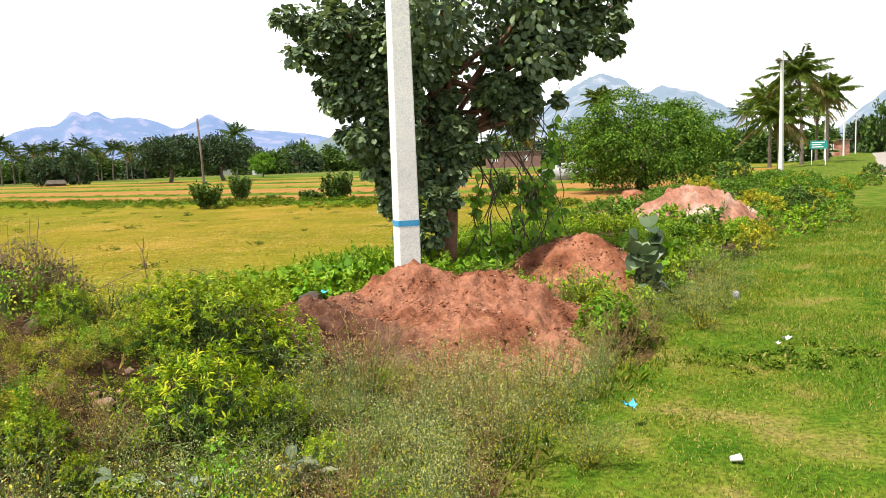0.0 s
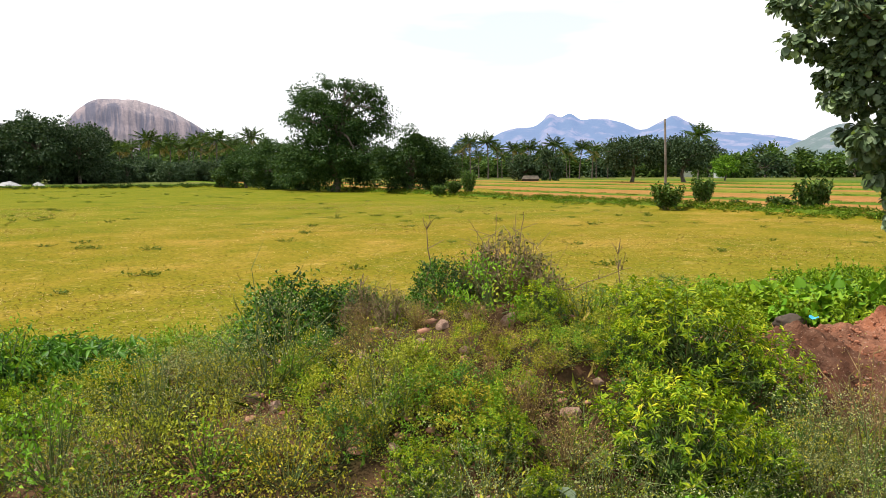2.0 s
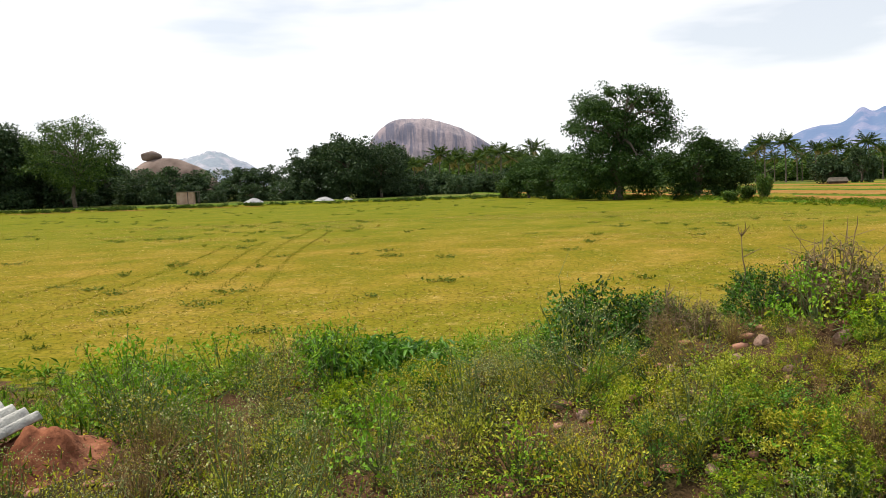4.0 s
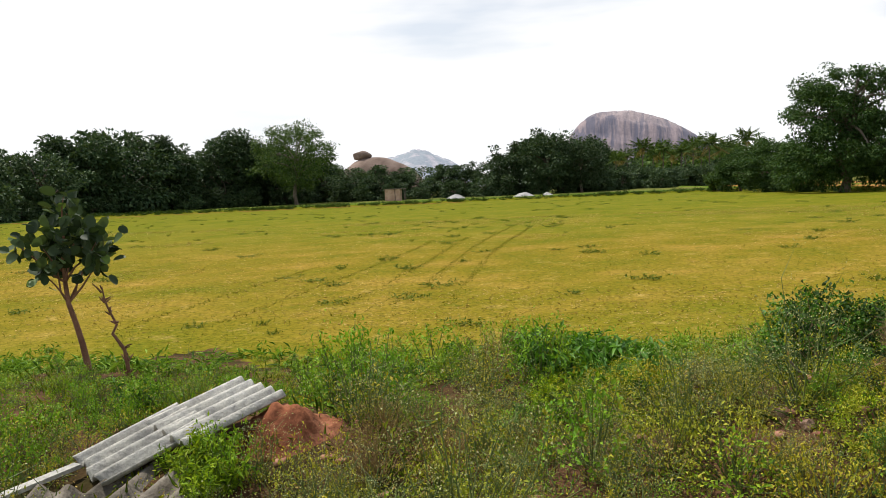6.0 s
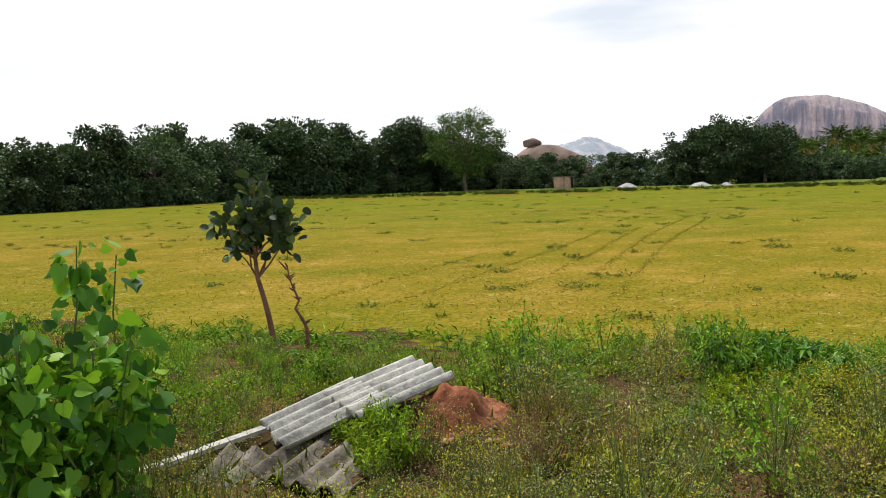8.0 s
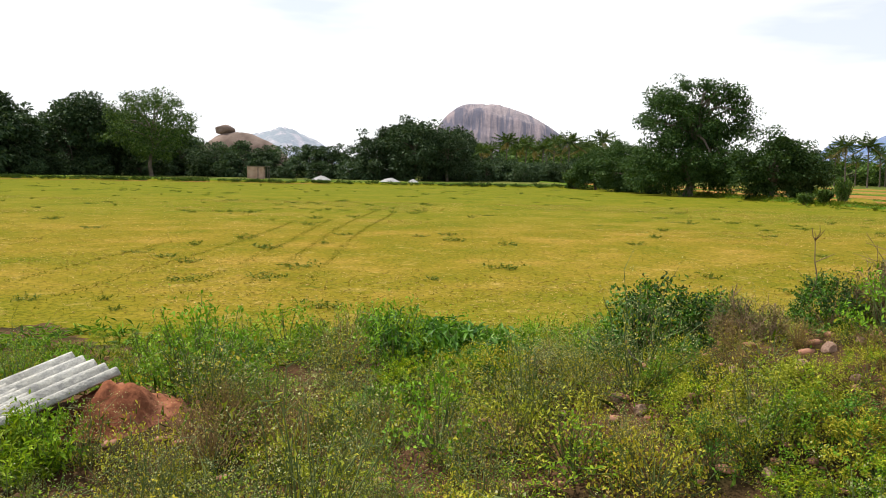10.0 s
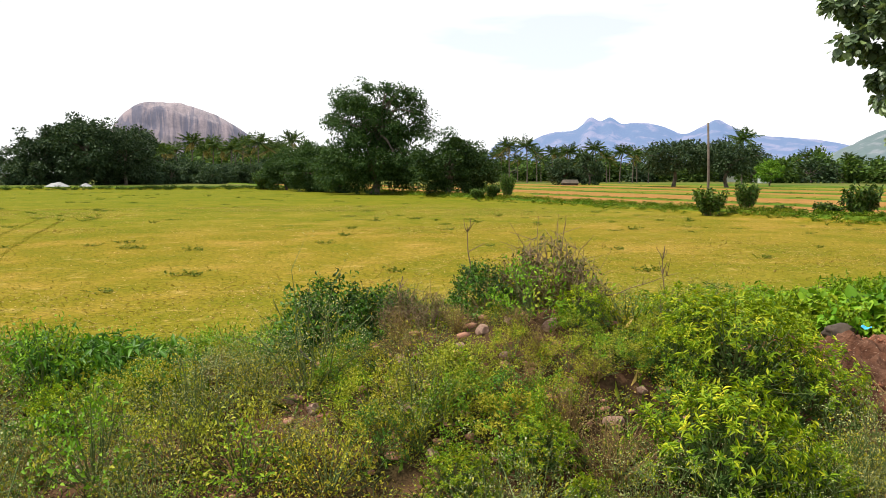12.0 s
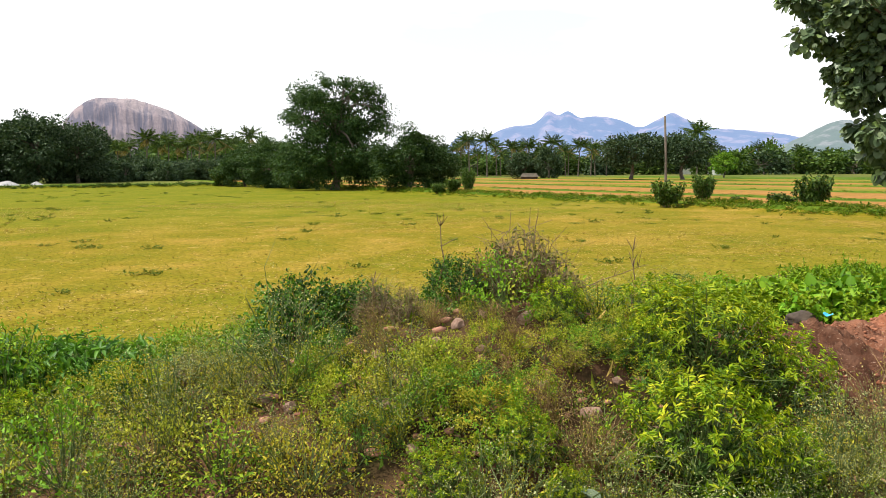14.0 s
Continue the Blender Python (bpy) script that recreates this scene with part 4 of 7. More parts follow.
    for a in np.arange(36.2, 47, 0.8):
        sc = 1.0 + 0.5 * rng.rand()
        again(low[n % 2], *AZ(a + rng.normal(0, 0.3), 158 + rng.normal(0, 4)), 0, rng.rand() * 360, sc, sc)
        n += 1
    # trees seen across the plots
    tw = tree("umbrella_tree", "dark spreading tree on a bare trunk among plots", rng, 7.2, 10.5, 0.3, "l_dark", 0.36, 70, 60, low=0.33, group="spreading trees")
    put(tw, *AZ(9.5, 130), 0, 0)
    again(tw, *AZ(5.9, 131), 0, 130, 0.98, 1.0)
    hb = tree("round_tree", "dense round dark tree beside the hut", rng, 5.4, 5.6, 0.25, "l_dark", 0.34, 50, 60, low=-0.05, group="trees by the hut")
    put(hb, *AZ(17.2, 152), 0, 0, 1.05, 0.95)
    again(hb, *AZ(15.3, 150), 0, 90, 0.85, 1.12)
    lone = tree("small_tree", "small pale-green tree among plots", rng, 4.8, 4.6, 0.15, "l_bright", 0.32, 40, 45, low=0.2)
    put(lone, *AZ(3.2, 160), 0, 0)
    # woods behind
    ws = [tree("wood_tree", "dense tree of the distant woods", rng, 9, 12, 0.3, lm, 1.15, 36, 22, low=-0.1, group="distant woods") for lm in ("l_mid", "l_dark", "l_mid")]
    n = 0
    for ring_r, step, a0, a1, el in ((245, 1.9, -24, 47, 1.2), (330, 1.7, -46, 47, 1.35), (430, 2.0, -46, 46, 1.5)):
        for a in np.arange(a0, a1, step):
            e = el * (0.75 + 0.35 * rng.rand()) * (0.8 if 8 < a < 24 else 1.0) * (1.35 if a > 34 else 1.0)
            h = 1.71 + ring_r * math.tan(radians(e))
            x, y = AZ(a + rng.normal(0, 0.3), ring_r + rng.normal(0, 12))
            (put if n < 3 else again)(ws[n % 3], x, y, 0, rng.rand() * 360, 0.8 + 0.3 * rng.rand(), h / 9.0)
            n += 1
    for a, r, el in ((-37.9, 230, 1.9), (-39.0, 210, 2.5), (-40.2, 215, 2.7), (-41.3, 200, 2.6), (-33.0, 150, 1.3), (-34.6, 118, 1.3), (-31.6, 150, 1.5), (-32.2, 118, 1.0), (-30.2, 150, 1.4), (-28.8, 160, 1.2)):
        again(ws[n % 3], *AZ(a, r), 0, rng.rand() * 360, 0.6, (1.71 + r * math.tan(radians(el))) / 9.6)
        n += 1


plant_far_trees()


def plant_palms():
    rng = np.random.RandomState(77)
    v = [palm("coconut_palm", "tall coconut palm with drooping fronds", rng, 9.5, 21, 3.5, "coconut palms", 18, 0.13, 2, 0.14) for _ in range(3)]
    # azimuth, distance, elevation of the crown's tip
    spots = [(21.1, 190, 2.45), (19.8, 195, 2.45), (18.0, 200, 1.95), (16.7, 205, 2.05), (14.9, 195, 2.25), (13.2, 200, 2.0), (5.0, 175, 2.85), (20.5, 215, 1.5), (18.8, 220, 1.4), (12.0, 215, 1.5), (15.8, 215, 1.5), (17.4, 218, 1.3), (13.9, 222, 1.4), (22.0, 220, 1.7),
             (43.8, 172, 2.55), (42.4, 170, 2.35), (41.2, 168, 2.2), (40.4, 175, 2.5), (39.3, 165, 2.6), (38.2, 180, 2.3), (36.9, 200, 2.75), (44.8, 185, 2.0), (41.8, 190, 1.9), (39.9, 195, 1.8), (37.4, 176, 2.0),
             (-15.8, 105, 2.75), (-21.3, 118, 4.7), (-19.3, 150, 2.4), (1.0, 300, 1.6), (-1.5, 310, 1.5), (-13.5, 180, 1.9),
             (-34.7, 80, 5.85), (-32.7, 84, 4.4), (-31.1, 150, 3.15), (-36.2, 92, 4.3), (-33.4, 66, 3.2), (-35.5, 110, 3.4), (21.7, 205, 2.0), (19.1, 210, 1.9), (17.4, 212, 1.75), (15.9, 208, 1.8), (14.1, 210, 1.7), (12.3, 206, 1.9), (11.2, 215, 1.8), (45.6, 178, 1.9), (43.1, 182, 2.1), (40.9, 186, 2.15), (38.7, 190, 2.05), (36.2, 188, 1.9), (35.4, 205, 2.0)]
    for n, (a, r, el) in enumerate(spots):
        h = 1.71 + r * math.tan(radians(el)) - (1.3 if a < 0 else 0.9)
        x, y = AZ(a, r)
        if r < 120 and a < 0:
            pm = palm("coconut_palm", "coconut palm with long drooping fronds by the road", rng, h, 24, 3.0, "roadside palms", 34, 0.07, 4, 0.22)
            put(pm, x, y, None, 0)
        else:
            (put if n < 3 else again)(v[n % 3], x, y, 0, rng.rand() * 360, 0.5 + 0.5 * h / 9.5, h / 9.5)


plant_palms()


def big_shrub_tree():
    """Feathery drooping tree beside the plots."""
    rng = np.random.RandomState(12)
    root = thing("feathery_tree", "wide green feathery tree drooping to the ground", "tree")
    tg, cg = Geo(), Geo()
    ends = []
    for c, r, k in (((0, 0, 2.3), (3.0, 2.4, 1.9), 90), ((-1.0, -0.3, 3.5), (1.7, 1.5, 1.0), 40), ((0.9, -0.3, 3.3), (1.5, 1.4, 0.9), 30), ((2.2, -0.2, 2.7), (1.4, 1.4, 1.2), 34), ((-2.3, -0.2, 2.3), (1.2, 1.3, 1.2), 30), ((3.0, 0, 1.6), (0.9, 1.2, 1.0), 20), ((-2.6, 0, 1.2), (1.0, 1.2, 0.8), 18), ((0.2, -0.4, 1.1), (2.8, 2.2, 1.0), 50)):
        ends.append(crown(rng, cg, c, r, k, 170, 0.105, "dia", 0.5, 0.26, droop=0.9, shell=0.62, lumpy=0.18))
    for k in range(150):
        a = rng.rand() * 6.28
        f = 0.45 + 0.6 * rng.rand()
        q = np.array([3.0 * f * math.cos(a), 2.3 * f * math.sin(a) - 0.3, 2.4 + 1.6 * rng.rand() * (1.2 - f * 0.6)])
        n = 30
        u = np.linspace(0, 1, n)[:, None]
        pts = q + np.array([0.7 * math.cos(a), 0.5 * math.sin(a), 0]) * u + np.array([0, 0, -1.0 - rng.rand()]) * u ** 1.7 + rng.normal(0, 0.05, (n, 3))
        leaves(cg, rng, pts, rng.normal(0, 0.6, (n, 3)) + np.array([0, 0, -0.8]), 0.14, 0.06, "dia")
    limbs(rng, tg, (0, 0, -0.2), (0.2, 0, 2.4), np.concatenate(ends), 0.22, 24)
    piece("trunk", tg, ["greybark"], root)
    piece("crown", cg, ["l_feather"], root)
    put(root, *AZ(-24.6, 39), None, 20, 1.32, 1.02)


big_shrub_tree()


# ---- the roadside tree with round leaves and hanging vines ----
def roadside_tree():
    rng = np.random.RandomState(3)
    bx, by = 1.82, 8.85
    z0 = gz(bx, by)
    root = thing("roadside_tree", "roadside tree with big round leathery leaves and hanging vines", "tree", at=(bx, by, z0))
    tg, cg = Geo(), Geo()
    tips = []
    # lobes of the crown: centre, radii, clumps
    for c, r, n in (((0.0, 0, 3.15), (1.5, 1.3, 1.05), 62), ((-1.3, -0.1, 2.68), (0.6, 0.6, 0.46), 22), ((1.45, -0.2, 2.85), (0.62, 0.6, 0.45), 20), ((1.0, -0.1, 2.3), (0.5, 0.5, 0.4), 12), ((-0.45, -0.1, 1.85), (0.5, 0.45, 0.7), 22),
                    ((-0.62, -0.1, 1.1), (0.30, 0.35, 0.55), 14), ((0.2, -0.1, 1.6), (0.42, 0.4, 0.55), 16), ((-0.05, -0.25, 1.35), (0.40, 0.3, 0.5), 18), ((-0.95, -0.1, 2.25), (0.5, 0.45, 0.42), 16), ((0.75, -0.2, 2.1), (0.5, 0.45, 0.4), 14), ((-0.3, -0.1, 2.2), (0.6, 0.5, 0.6), 14), ((0.1, 0, 4.3), (1.3, 1.2, 0.8), 26), ((1.85, -0.1, 3.0), (0.5, 0.5, 0.35), 16), ((-0.1, -0.3, 0.75), (0.26, 0.2, 0.4), 9), ((-0.45, -0.2, 0.5), (0.3, 0.25, 0.4), 9), ((2.0, -0.1, 3.6), (0.5, 0.5, 0.4), 12), ((0.95, -0.1, 1.95), (0.42, 0.4, 0.36), 13), ((-0.85, -0.1, 1.65), (0.42, 0.4, 0.6), 22), ((-0.75, -0.1, 2.5), (0.6, 0.5, 0.5), 18)):
        tips.append(crown(rng, cg, c, r, n, 105, 0.078, "round", 0.9, 0.25, droop=0.9, shell=0.4))
    tips = np.concatenate(tips)
    t = np.linspace(0, 1, 7)
    trunk = np.stack([-0.05 + 0.12 * np.sin(t * 3), 0.1 * t, -0.3 + 2.6 * t], -1)
    tube(tg, trunk, np.interp(t, [0, 0.15, 1], [0.17, 0.115, 0.08]), 12)
    second = np.stack([-0.35 - 0.25 * t, 0.25 + 0 * t, -0.3 + 2.4 * t], -1)
    tube(tg, second, np.linspace(0.07, 0.04, 7), 8)
    for i in rng.permutation(len(tips))[:34]:
        a = trunk[rng.randint(4, 7)]
        b = tips[i]
        u = np.linspace(0, 1, 6)[:, None]
        q = a + (b - a) * u + rng.normal(0, 0.05, (6, 3)) * np.sin(np.pi * u)
        tube(tg, q, np.linspace(0.045, 0.009, 6), 5, 0, False)
    piece("trunk", tg, ["bark"], root)
    piece("crown", cg, ["l_tree"], root)
    # bare creepers hanging from the crown to the ground
    for k in range(22):
        x0 = 0.25 + 1.2 * rng.rand()
        y0 = rng.normal(0, 0.25)
        vg = Geo()
        u = np.linspace(0, 1, 22)
        top = 1.7 + 0.6 * rng.rand()
        q = np.stack([x0 + 0.05 * np.sin(u * (12 + 8 * rng.rand()) + k) + 0.20 * np.sin(u * (3 + 3 * rng.rand()) + rng.rand() * 6) + 0.25 * (rng.rand() - 0.5) * u, y0 + 0.1 * np.sin(u * 5), top + (0.02 - top) * u], -1)
        tube(vg, q, 0.003 + 0.007 * rng.rand() ** 2, 5)
        piece("creeper_stem", vg, ["darktwig"], root, "bare dark hanging creeper")
    for k, (x0, x1, nl) in enumerate(((1.22, 1.25, 120), (0.75, 0.9, 40), (0.45, 0.3, 46), (1.0, 1.1, 30))):
        vg, lg = Geo(), Geo()
        u = np.linspace(0, 1, 14)
        hgt = 1.75 if k == 0 else 1.1
        q = np.stack([x0 + (x1 - x0) * u + 0.05 * np.sin(u * 9), -0.3 + 0.05 * np.cos(u * 8), hgt * u], -1)
        tube(vg, q, 0.008, 5)
        i = rng.rand(nl)
        pts = np.stack([np.interp(i, u, q[:, c]) for c in range(3)], -1) + rng.normal(0, 0.035, (nl, 3))
        leaves(lg, rng, pts, rng.normal(0, 0.7, (nl, 3)) + np.array([0, -0.3, -0.6]), 0.10, 0.09, "heart", 0, rng.normal(0, 0.4, (nl, 3)) + np.array([0, -0.9, 0.5]))
        st = piece("climber_stem", vg, ["stem"], root)
        piece("climber_foliage", lg, ["l_bright"], st, "bright green heart-shaped climber leaves")
    return root


roadside_tree()


# ---- weeds and shrubs: each builder returns stems and leaves ----
def stalk(rng, geo, base, tip, r0, r1, n=4, wob=0.03, sides=3, mat=0):
    t = np.linspace(0, 1, n)[:, None]
    q = base + (tip - base) * t + rng.normal(0, wob, (n, 3)) * np.sin(np.pi * t) * np.linalg.norm(tip - base)
    tube(geo, q, np.linspace(r0, r1, n), sides, mat, False)
    return q


def fine_weed(rng, h=0.42, w=0.2, stems=9, dry=0.0, heads=26, per=8, n=150, leaf=0.026):
    """Openly branched weed: dark small leaves below, flat heads of tiny pale florets above."""
    sg, lg = Geo(), Geo()
    tops = []
    for k in range(stems):
        a, e = rng.rand() * 6.28, rng.rand() ** 0.7
        tip = np.array([math.cos(a) * w * e, math.sin(a) * w * e, h * (0.62 + 0.38 * rng.rand()) * (1 - 0.3 * e * e)])
        q = stalk(rng, sg, np.array([0.1 * tip[0], 0.1 * tip[1], -0.03]), tip, 0.0034, 0.0013, 5, 0.05)
        tops.append(q)
    tops = np.array(tops)
    # branchlets end in heads
    i = rng.randint(0, stems, heads)
    j = rng.randint(2, 5, heads)
    root = tops[i, j]
    end = root + rng.normal(0, 1, (heads, 3)) * np.array([0.26 * w, 0.26 * w, 0.07 * h]) + np.array([0, 0, 0.10 * h])
    leaves(sg, rng, root, end - root, np.linalg.norm(end - root, axis=1), 0.0028, "blade", 0, rng.normal(0, 1, (heads, 3)))
    f = np.repeat(end, per, 0) + rng.normal(0, 1, (heads * per, 3)) * np.array([0.020, 0.020, 0.009])
    sz = 0.003 + 0.0038 * rng.rand(len(f))
    leaves(lg, rng, f, rng.normal(0, 1, (len(f), 3)), sz, sz, "dia", 2)
    # leaves along the stems, thicker low down
    i, t = rng.randint(0, stems, n), rng.rand(n) ** 1.2 * 4
    b = np.minimum(t.astype(int), 3)
    pos = tops[i, b] + (tops[i, b + 1] - tops[i, b]) * (t - b)[:, None] + rng.normal(0, 0.012, (n, 3))
    al = rng.normal(0, 1, (n, 3)) + np.array([0, 0, 0.25])
    ln = leaf * (0.6 + 0.9 * rng.rand(n))
    isdry = rng.rand(n) < dry
    for m_, sel in ((0, ~isdry), (1, isdry)):
        if sel.any():
            leaves(lg, rng, pos[sel], al[sel], ln[sel], ln[sel] * 0.42, "dia", m_)
    return sg, lg


def leafy_dome(rng, h=0.4, w=0.3, tufts=60, per=16, leaf=0.03, ratio=0.5, dry=0.0):
    """Dense rounded bush of small leaves in tufts, hollow and dark between them."""
    sg, lg = Geo(), Geo()
    d = ball_dirs(rng, tufts)
    d[:, 2] = np.abs(d[:, 2])
    lump = 0.78 + 0.26 * rng.rand(tufts, 1)
    c = d * lump * np.array([w, w, h])
    for k in range(min(tufts, 30)):
        stalk(rng, sg, np.array([0, 0, -0.03]), c[k], 0.004, 0.0015, 3, 0.05)
    n = tufts * per
    cc, dd = np.repeat(c, per, 0), np.repeat(d, per, 0)
    pos = cc - dd * (0.07 * rng.rand(n, 1)) + rng.normal(0, 0.022, (n, 3))
    al = 0.55 * dd + rng.normal(0, 0.75, (n, 3))
    ln = leaf * (0.6 + 0.8 * rng.rand(n))
    isdry = np.repeat(rng.rand(tufts) < dry, per)
    for m_, sel in ((0, ~isdry), (1, isdry)):
        if sel.any():
            leaves(lg, rng, pos[sel], al[sel], ln[sel], ln[sel] * ratio, "dia", m_, dd[sel] + np.array([0, 0, 0.6]) + rng.normal(0, 0.4, (int(sel.sum()), 3)))
    return sg, lg


def lance_shrub(rng, h=0.5, w=0.35, twigs=120, per=13, leaf=0.05):
    """Dome of twigs, each ending in a rosette of narrow leaves, yellowest at the top, darker green low and inside."""
    sg, lg = Geo(), Geo()
    for k in range(twigs):
        d = ball_dirs(rng, 1)[0]
        d[2] = abs(d[2])
        tip = np.array([d[0] * w, d[1] * w, 0.05 * h + d[2] * h * 0.95]) * (0.74 + 0.30 * rng.rand())
        if k % 2 == 0:
            stalk(rng, sg, np.array([d[0], d[1], 0]) * 0.03, tip, 0.0045, 0.0016, 3, 0.05)
        ax = unit(d + rng.normal(0, 0.35, 3) + np.array([0, 0, 0.35]))
        side = unit(np.cross(np.tile(ax, (per, 1)), rng.normal(0, 1, (per, 3))))
        al = side + ax * rng.uniform(-0.25, 0.75, (per, 1))
        ln = leaf * (0.65 + 0.6 * rng.rand(per))
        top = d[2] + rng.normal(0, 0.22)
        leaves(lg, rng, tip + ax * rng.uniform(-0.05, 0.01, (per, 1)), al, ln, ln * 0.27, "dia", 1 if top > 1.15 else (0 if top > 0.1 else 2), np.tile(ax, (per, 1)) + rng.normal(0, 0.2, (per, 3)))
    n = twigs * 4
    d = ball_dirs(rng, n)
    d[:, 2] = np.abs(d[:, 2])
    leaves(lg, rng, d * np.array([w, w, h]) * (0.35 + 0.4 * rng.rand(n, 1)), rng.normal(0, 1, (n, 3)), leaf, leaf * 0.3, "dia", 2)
    return sg, lg


def leafy_plant(rng, h=0.45, w=0.3, stems=10, per=16, leaf=0.075, ratio=0.5, kind="ovate", lift=0.1):
    sg, lg = Geo(), Geo()
    for k in range(stems):
        a = rng.rand() * 6.28
        rr = w * rng.rand() ** 0.6
        tip = np.array([rr * math.cos(a), rr * math.sin(a), h * (0.55 + 0.45 * rng.rand())])
        q = stalk(rng, sg, np.array([0.2 * rr * math.cos(a), 0.2 * rr * math.sin(a), -0.03]), tip, 0.005, 0.002, 4, 0.05)
        i = 0.25 + 0.75 * rng.rand(per)
        u = np.linspace(0, 1, 4)
        pts = np.stack([np.interp(i, u, q[:, c]) for c in range(3)], -1)
        al = rng.normal(0, 0.8, (per, 3)) + np.array([0, 0, lift])
        ln = leaf * (0.6 + 0.7 * rng.rand(per))
        leaves(lg, rng, pts, al, ln, ln * ratio, kind, 0, np.tile([0, 0, 1.0], (per, 1)) + rng.normal(0, 0.3, (per, 3)))
    return sg, lg


def thorn_bush(rng, h=0.5, w=0.3, stems=26, leafy=6):
    sg, lg = Geo(), Geo()
    for k in range(stems):
        d = ball_dirs(rng, 1)[0]
        d[2] = abs(d[2]) + 0.2
        tip = np.array([d[0] * w, d[1] * w, d[2] * h * 0.8])
        q = stalk(rng, sg, np.array([d[0], d[1], 0]) * 0.03, tip, 0.005, 0.0015, 5, 0.07)
        for b in range(5):
            i = rng.randint(1, 5)
            stalk(rng, sg, q[i], q[i] + rng.normal(0, 0.06, 3), 0.002, 0.001, 2, 0)
        if leafy:
            n = leafy
            i = 0.2 + 0.8 * rng.rand(n)
            u = np.linspace(0, 1, 5)
            pts = np.stack([np.interp(i, u, q[:, c]) for c in range(3)], -1) + rng.normal(0, 0.015, (n, 3))
            leaves(lg, rng, pts, rng.normal(0, 1, (n, 3)), 0.03, 0.016, "dia", 0)
    return sg, lg


def felted_plant(rng):
    """Low plant with large thick grey leaves in pairs."""
    sg, lg = Geo(), Geo()
    for k in range(3):
        a = k * 2.1 + rng.rand()
        tip = np.array([0.10 * math.cos(a), 0.10 * math.sin(a), 0.16 + 0.1 * rng.rand()])
        stalk(rng, sg, np.zeros(3), tip, 0.008, 0.005, 3, 0.02, 5)
        for j in range(5):
            b = rng.rand() * 6.28
            p0 = tip * (0.45 + 0.13 * j)
            leaves(lg, rng, [p0], [[math.cos(b), math.sin(b), 0.35]], 0.13 + 0.04 * rng.rand(), 0.085, "ovate", 0, np.array([[0, 0, 1.0]]))
    return sg, lg


def joined(name, label, category, variants, mats, places, kind="stuff"):
    """Many small plants in one object; places: rows of x, y, z, turn, scale, height scale."""
    out = Geo()
    places = np.asarray(places)
    pick = np.arange(len(places)) % len(variants)
    for k, (sg, lg, s_off, l_off) in enumerate(variants):
        rows = places[pick == k]
        for g, off in ((sg, s_off), (lg, l_off)):
            if not g.v:
                continue
            v, fs, ms = g.arrays()
            c, s = np.cos(rows[:, 3])[:, None], np.sin(rows[:, 3])[:, None]
            x = (v[None, :, 0] * c - v[None, :, 1] * s) * rows[:, 4:5] + rows[:, 0:1]
            y = (v[None, :, 0] * s + v[None, :, 1] * c) * rows[:, 4:5] + rows[:, 1:2]
            z = v[None, :, 2] * rows[:, 5:6] + rows[:, 2:3]
            base = out.n
            out.v.append(np.stack([x, y, z], -1).reshape(-1, 3))
            out.n += len(rows) * len(v)
            for f, m in zip(fs, ms):
                ff = f[None] + (np.arange(len(rows)) * len(v))[:, None, None] + base
                out.f.append(ff.reshape(-1, f.shape[1]))
                out.m.append(np.tile(m + off, len(rows)))
    return tagged(piece(name, out, mats), label, category, kind=kind)


def random_places(rng, n, s0, s1, p0, p1, keep=None, sc=(0.7, 1.3), hs=(0.7, 1.3)):
    s, p = s0 + (s1 - s0) * rng.rand(n), p0 + (p1 - p0) * rng.rand(n)
    if keep is not None:
        ok = rng.rand(n) < keep(s, p)
        s, p = s[ok], p[ok]
    x, y = W(s, p)
    k = len(s)
    return np.stack([x, y, ground_z(x, y), rng.rand(k) * 6.28, sc[0] + (sc[1] - sc[0]) * rng.rand(k), hs[0] + (hs[1] - hs[0]) * rng.rand(k)], -1)


# red soil heaps by the pole: s, p, height, radius
RED = [(5.42, 3.02, 0.36, 0.40), (5.65, 2.38, 0.36, 0.42), (4.75, 2.55, 0.17, 0.95), (6.0, 1.95, 0.2, 0.5), (4.95, 1.95, 0.12, 0.6), (5.2, 3.9, 0.05, 0.5)]
APRON = [(3.95, 3.1, 0.17, 0.6), (4.6, 3.5, 0.13, 0.5), (3.5, 2.75, 0.09, 0.45)]
RED_BACK = [(8.0, 2.55, 0.46, 0.62), (7.95, 1.95, 0.25, 0.5)]


def heap_h(s, p, heaps):
    z = np.zeros_like(np.asarray(s, float))
    for hs, hp, h, r in heaps:
        z = z + h * np.exp(-(((s - hs) ** 2 + (p - hp) ** 2) / r ** 2) ** 1.1)
    return z


def red_cover(s, p):
    return heap_h(s, p, RED) + heap_h(s, p, RED_BACK) + heap_h(s, p, APRON)


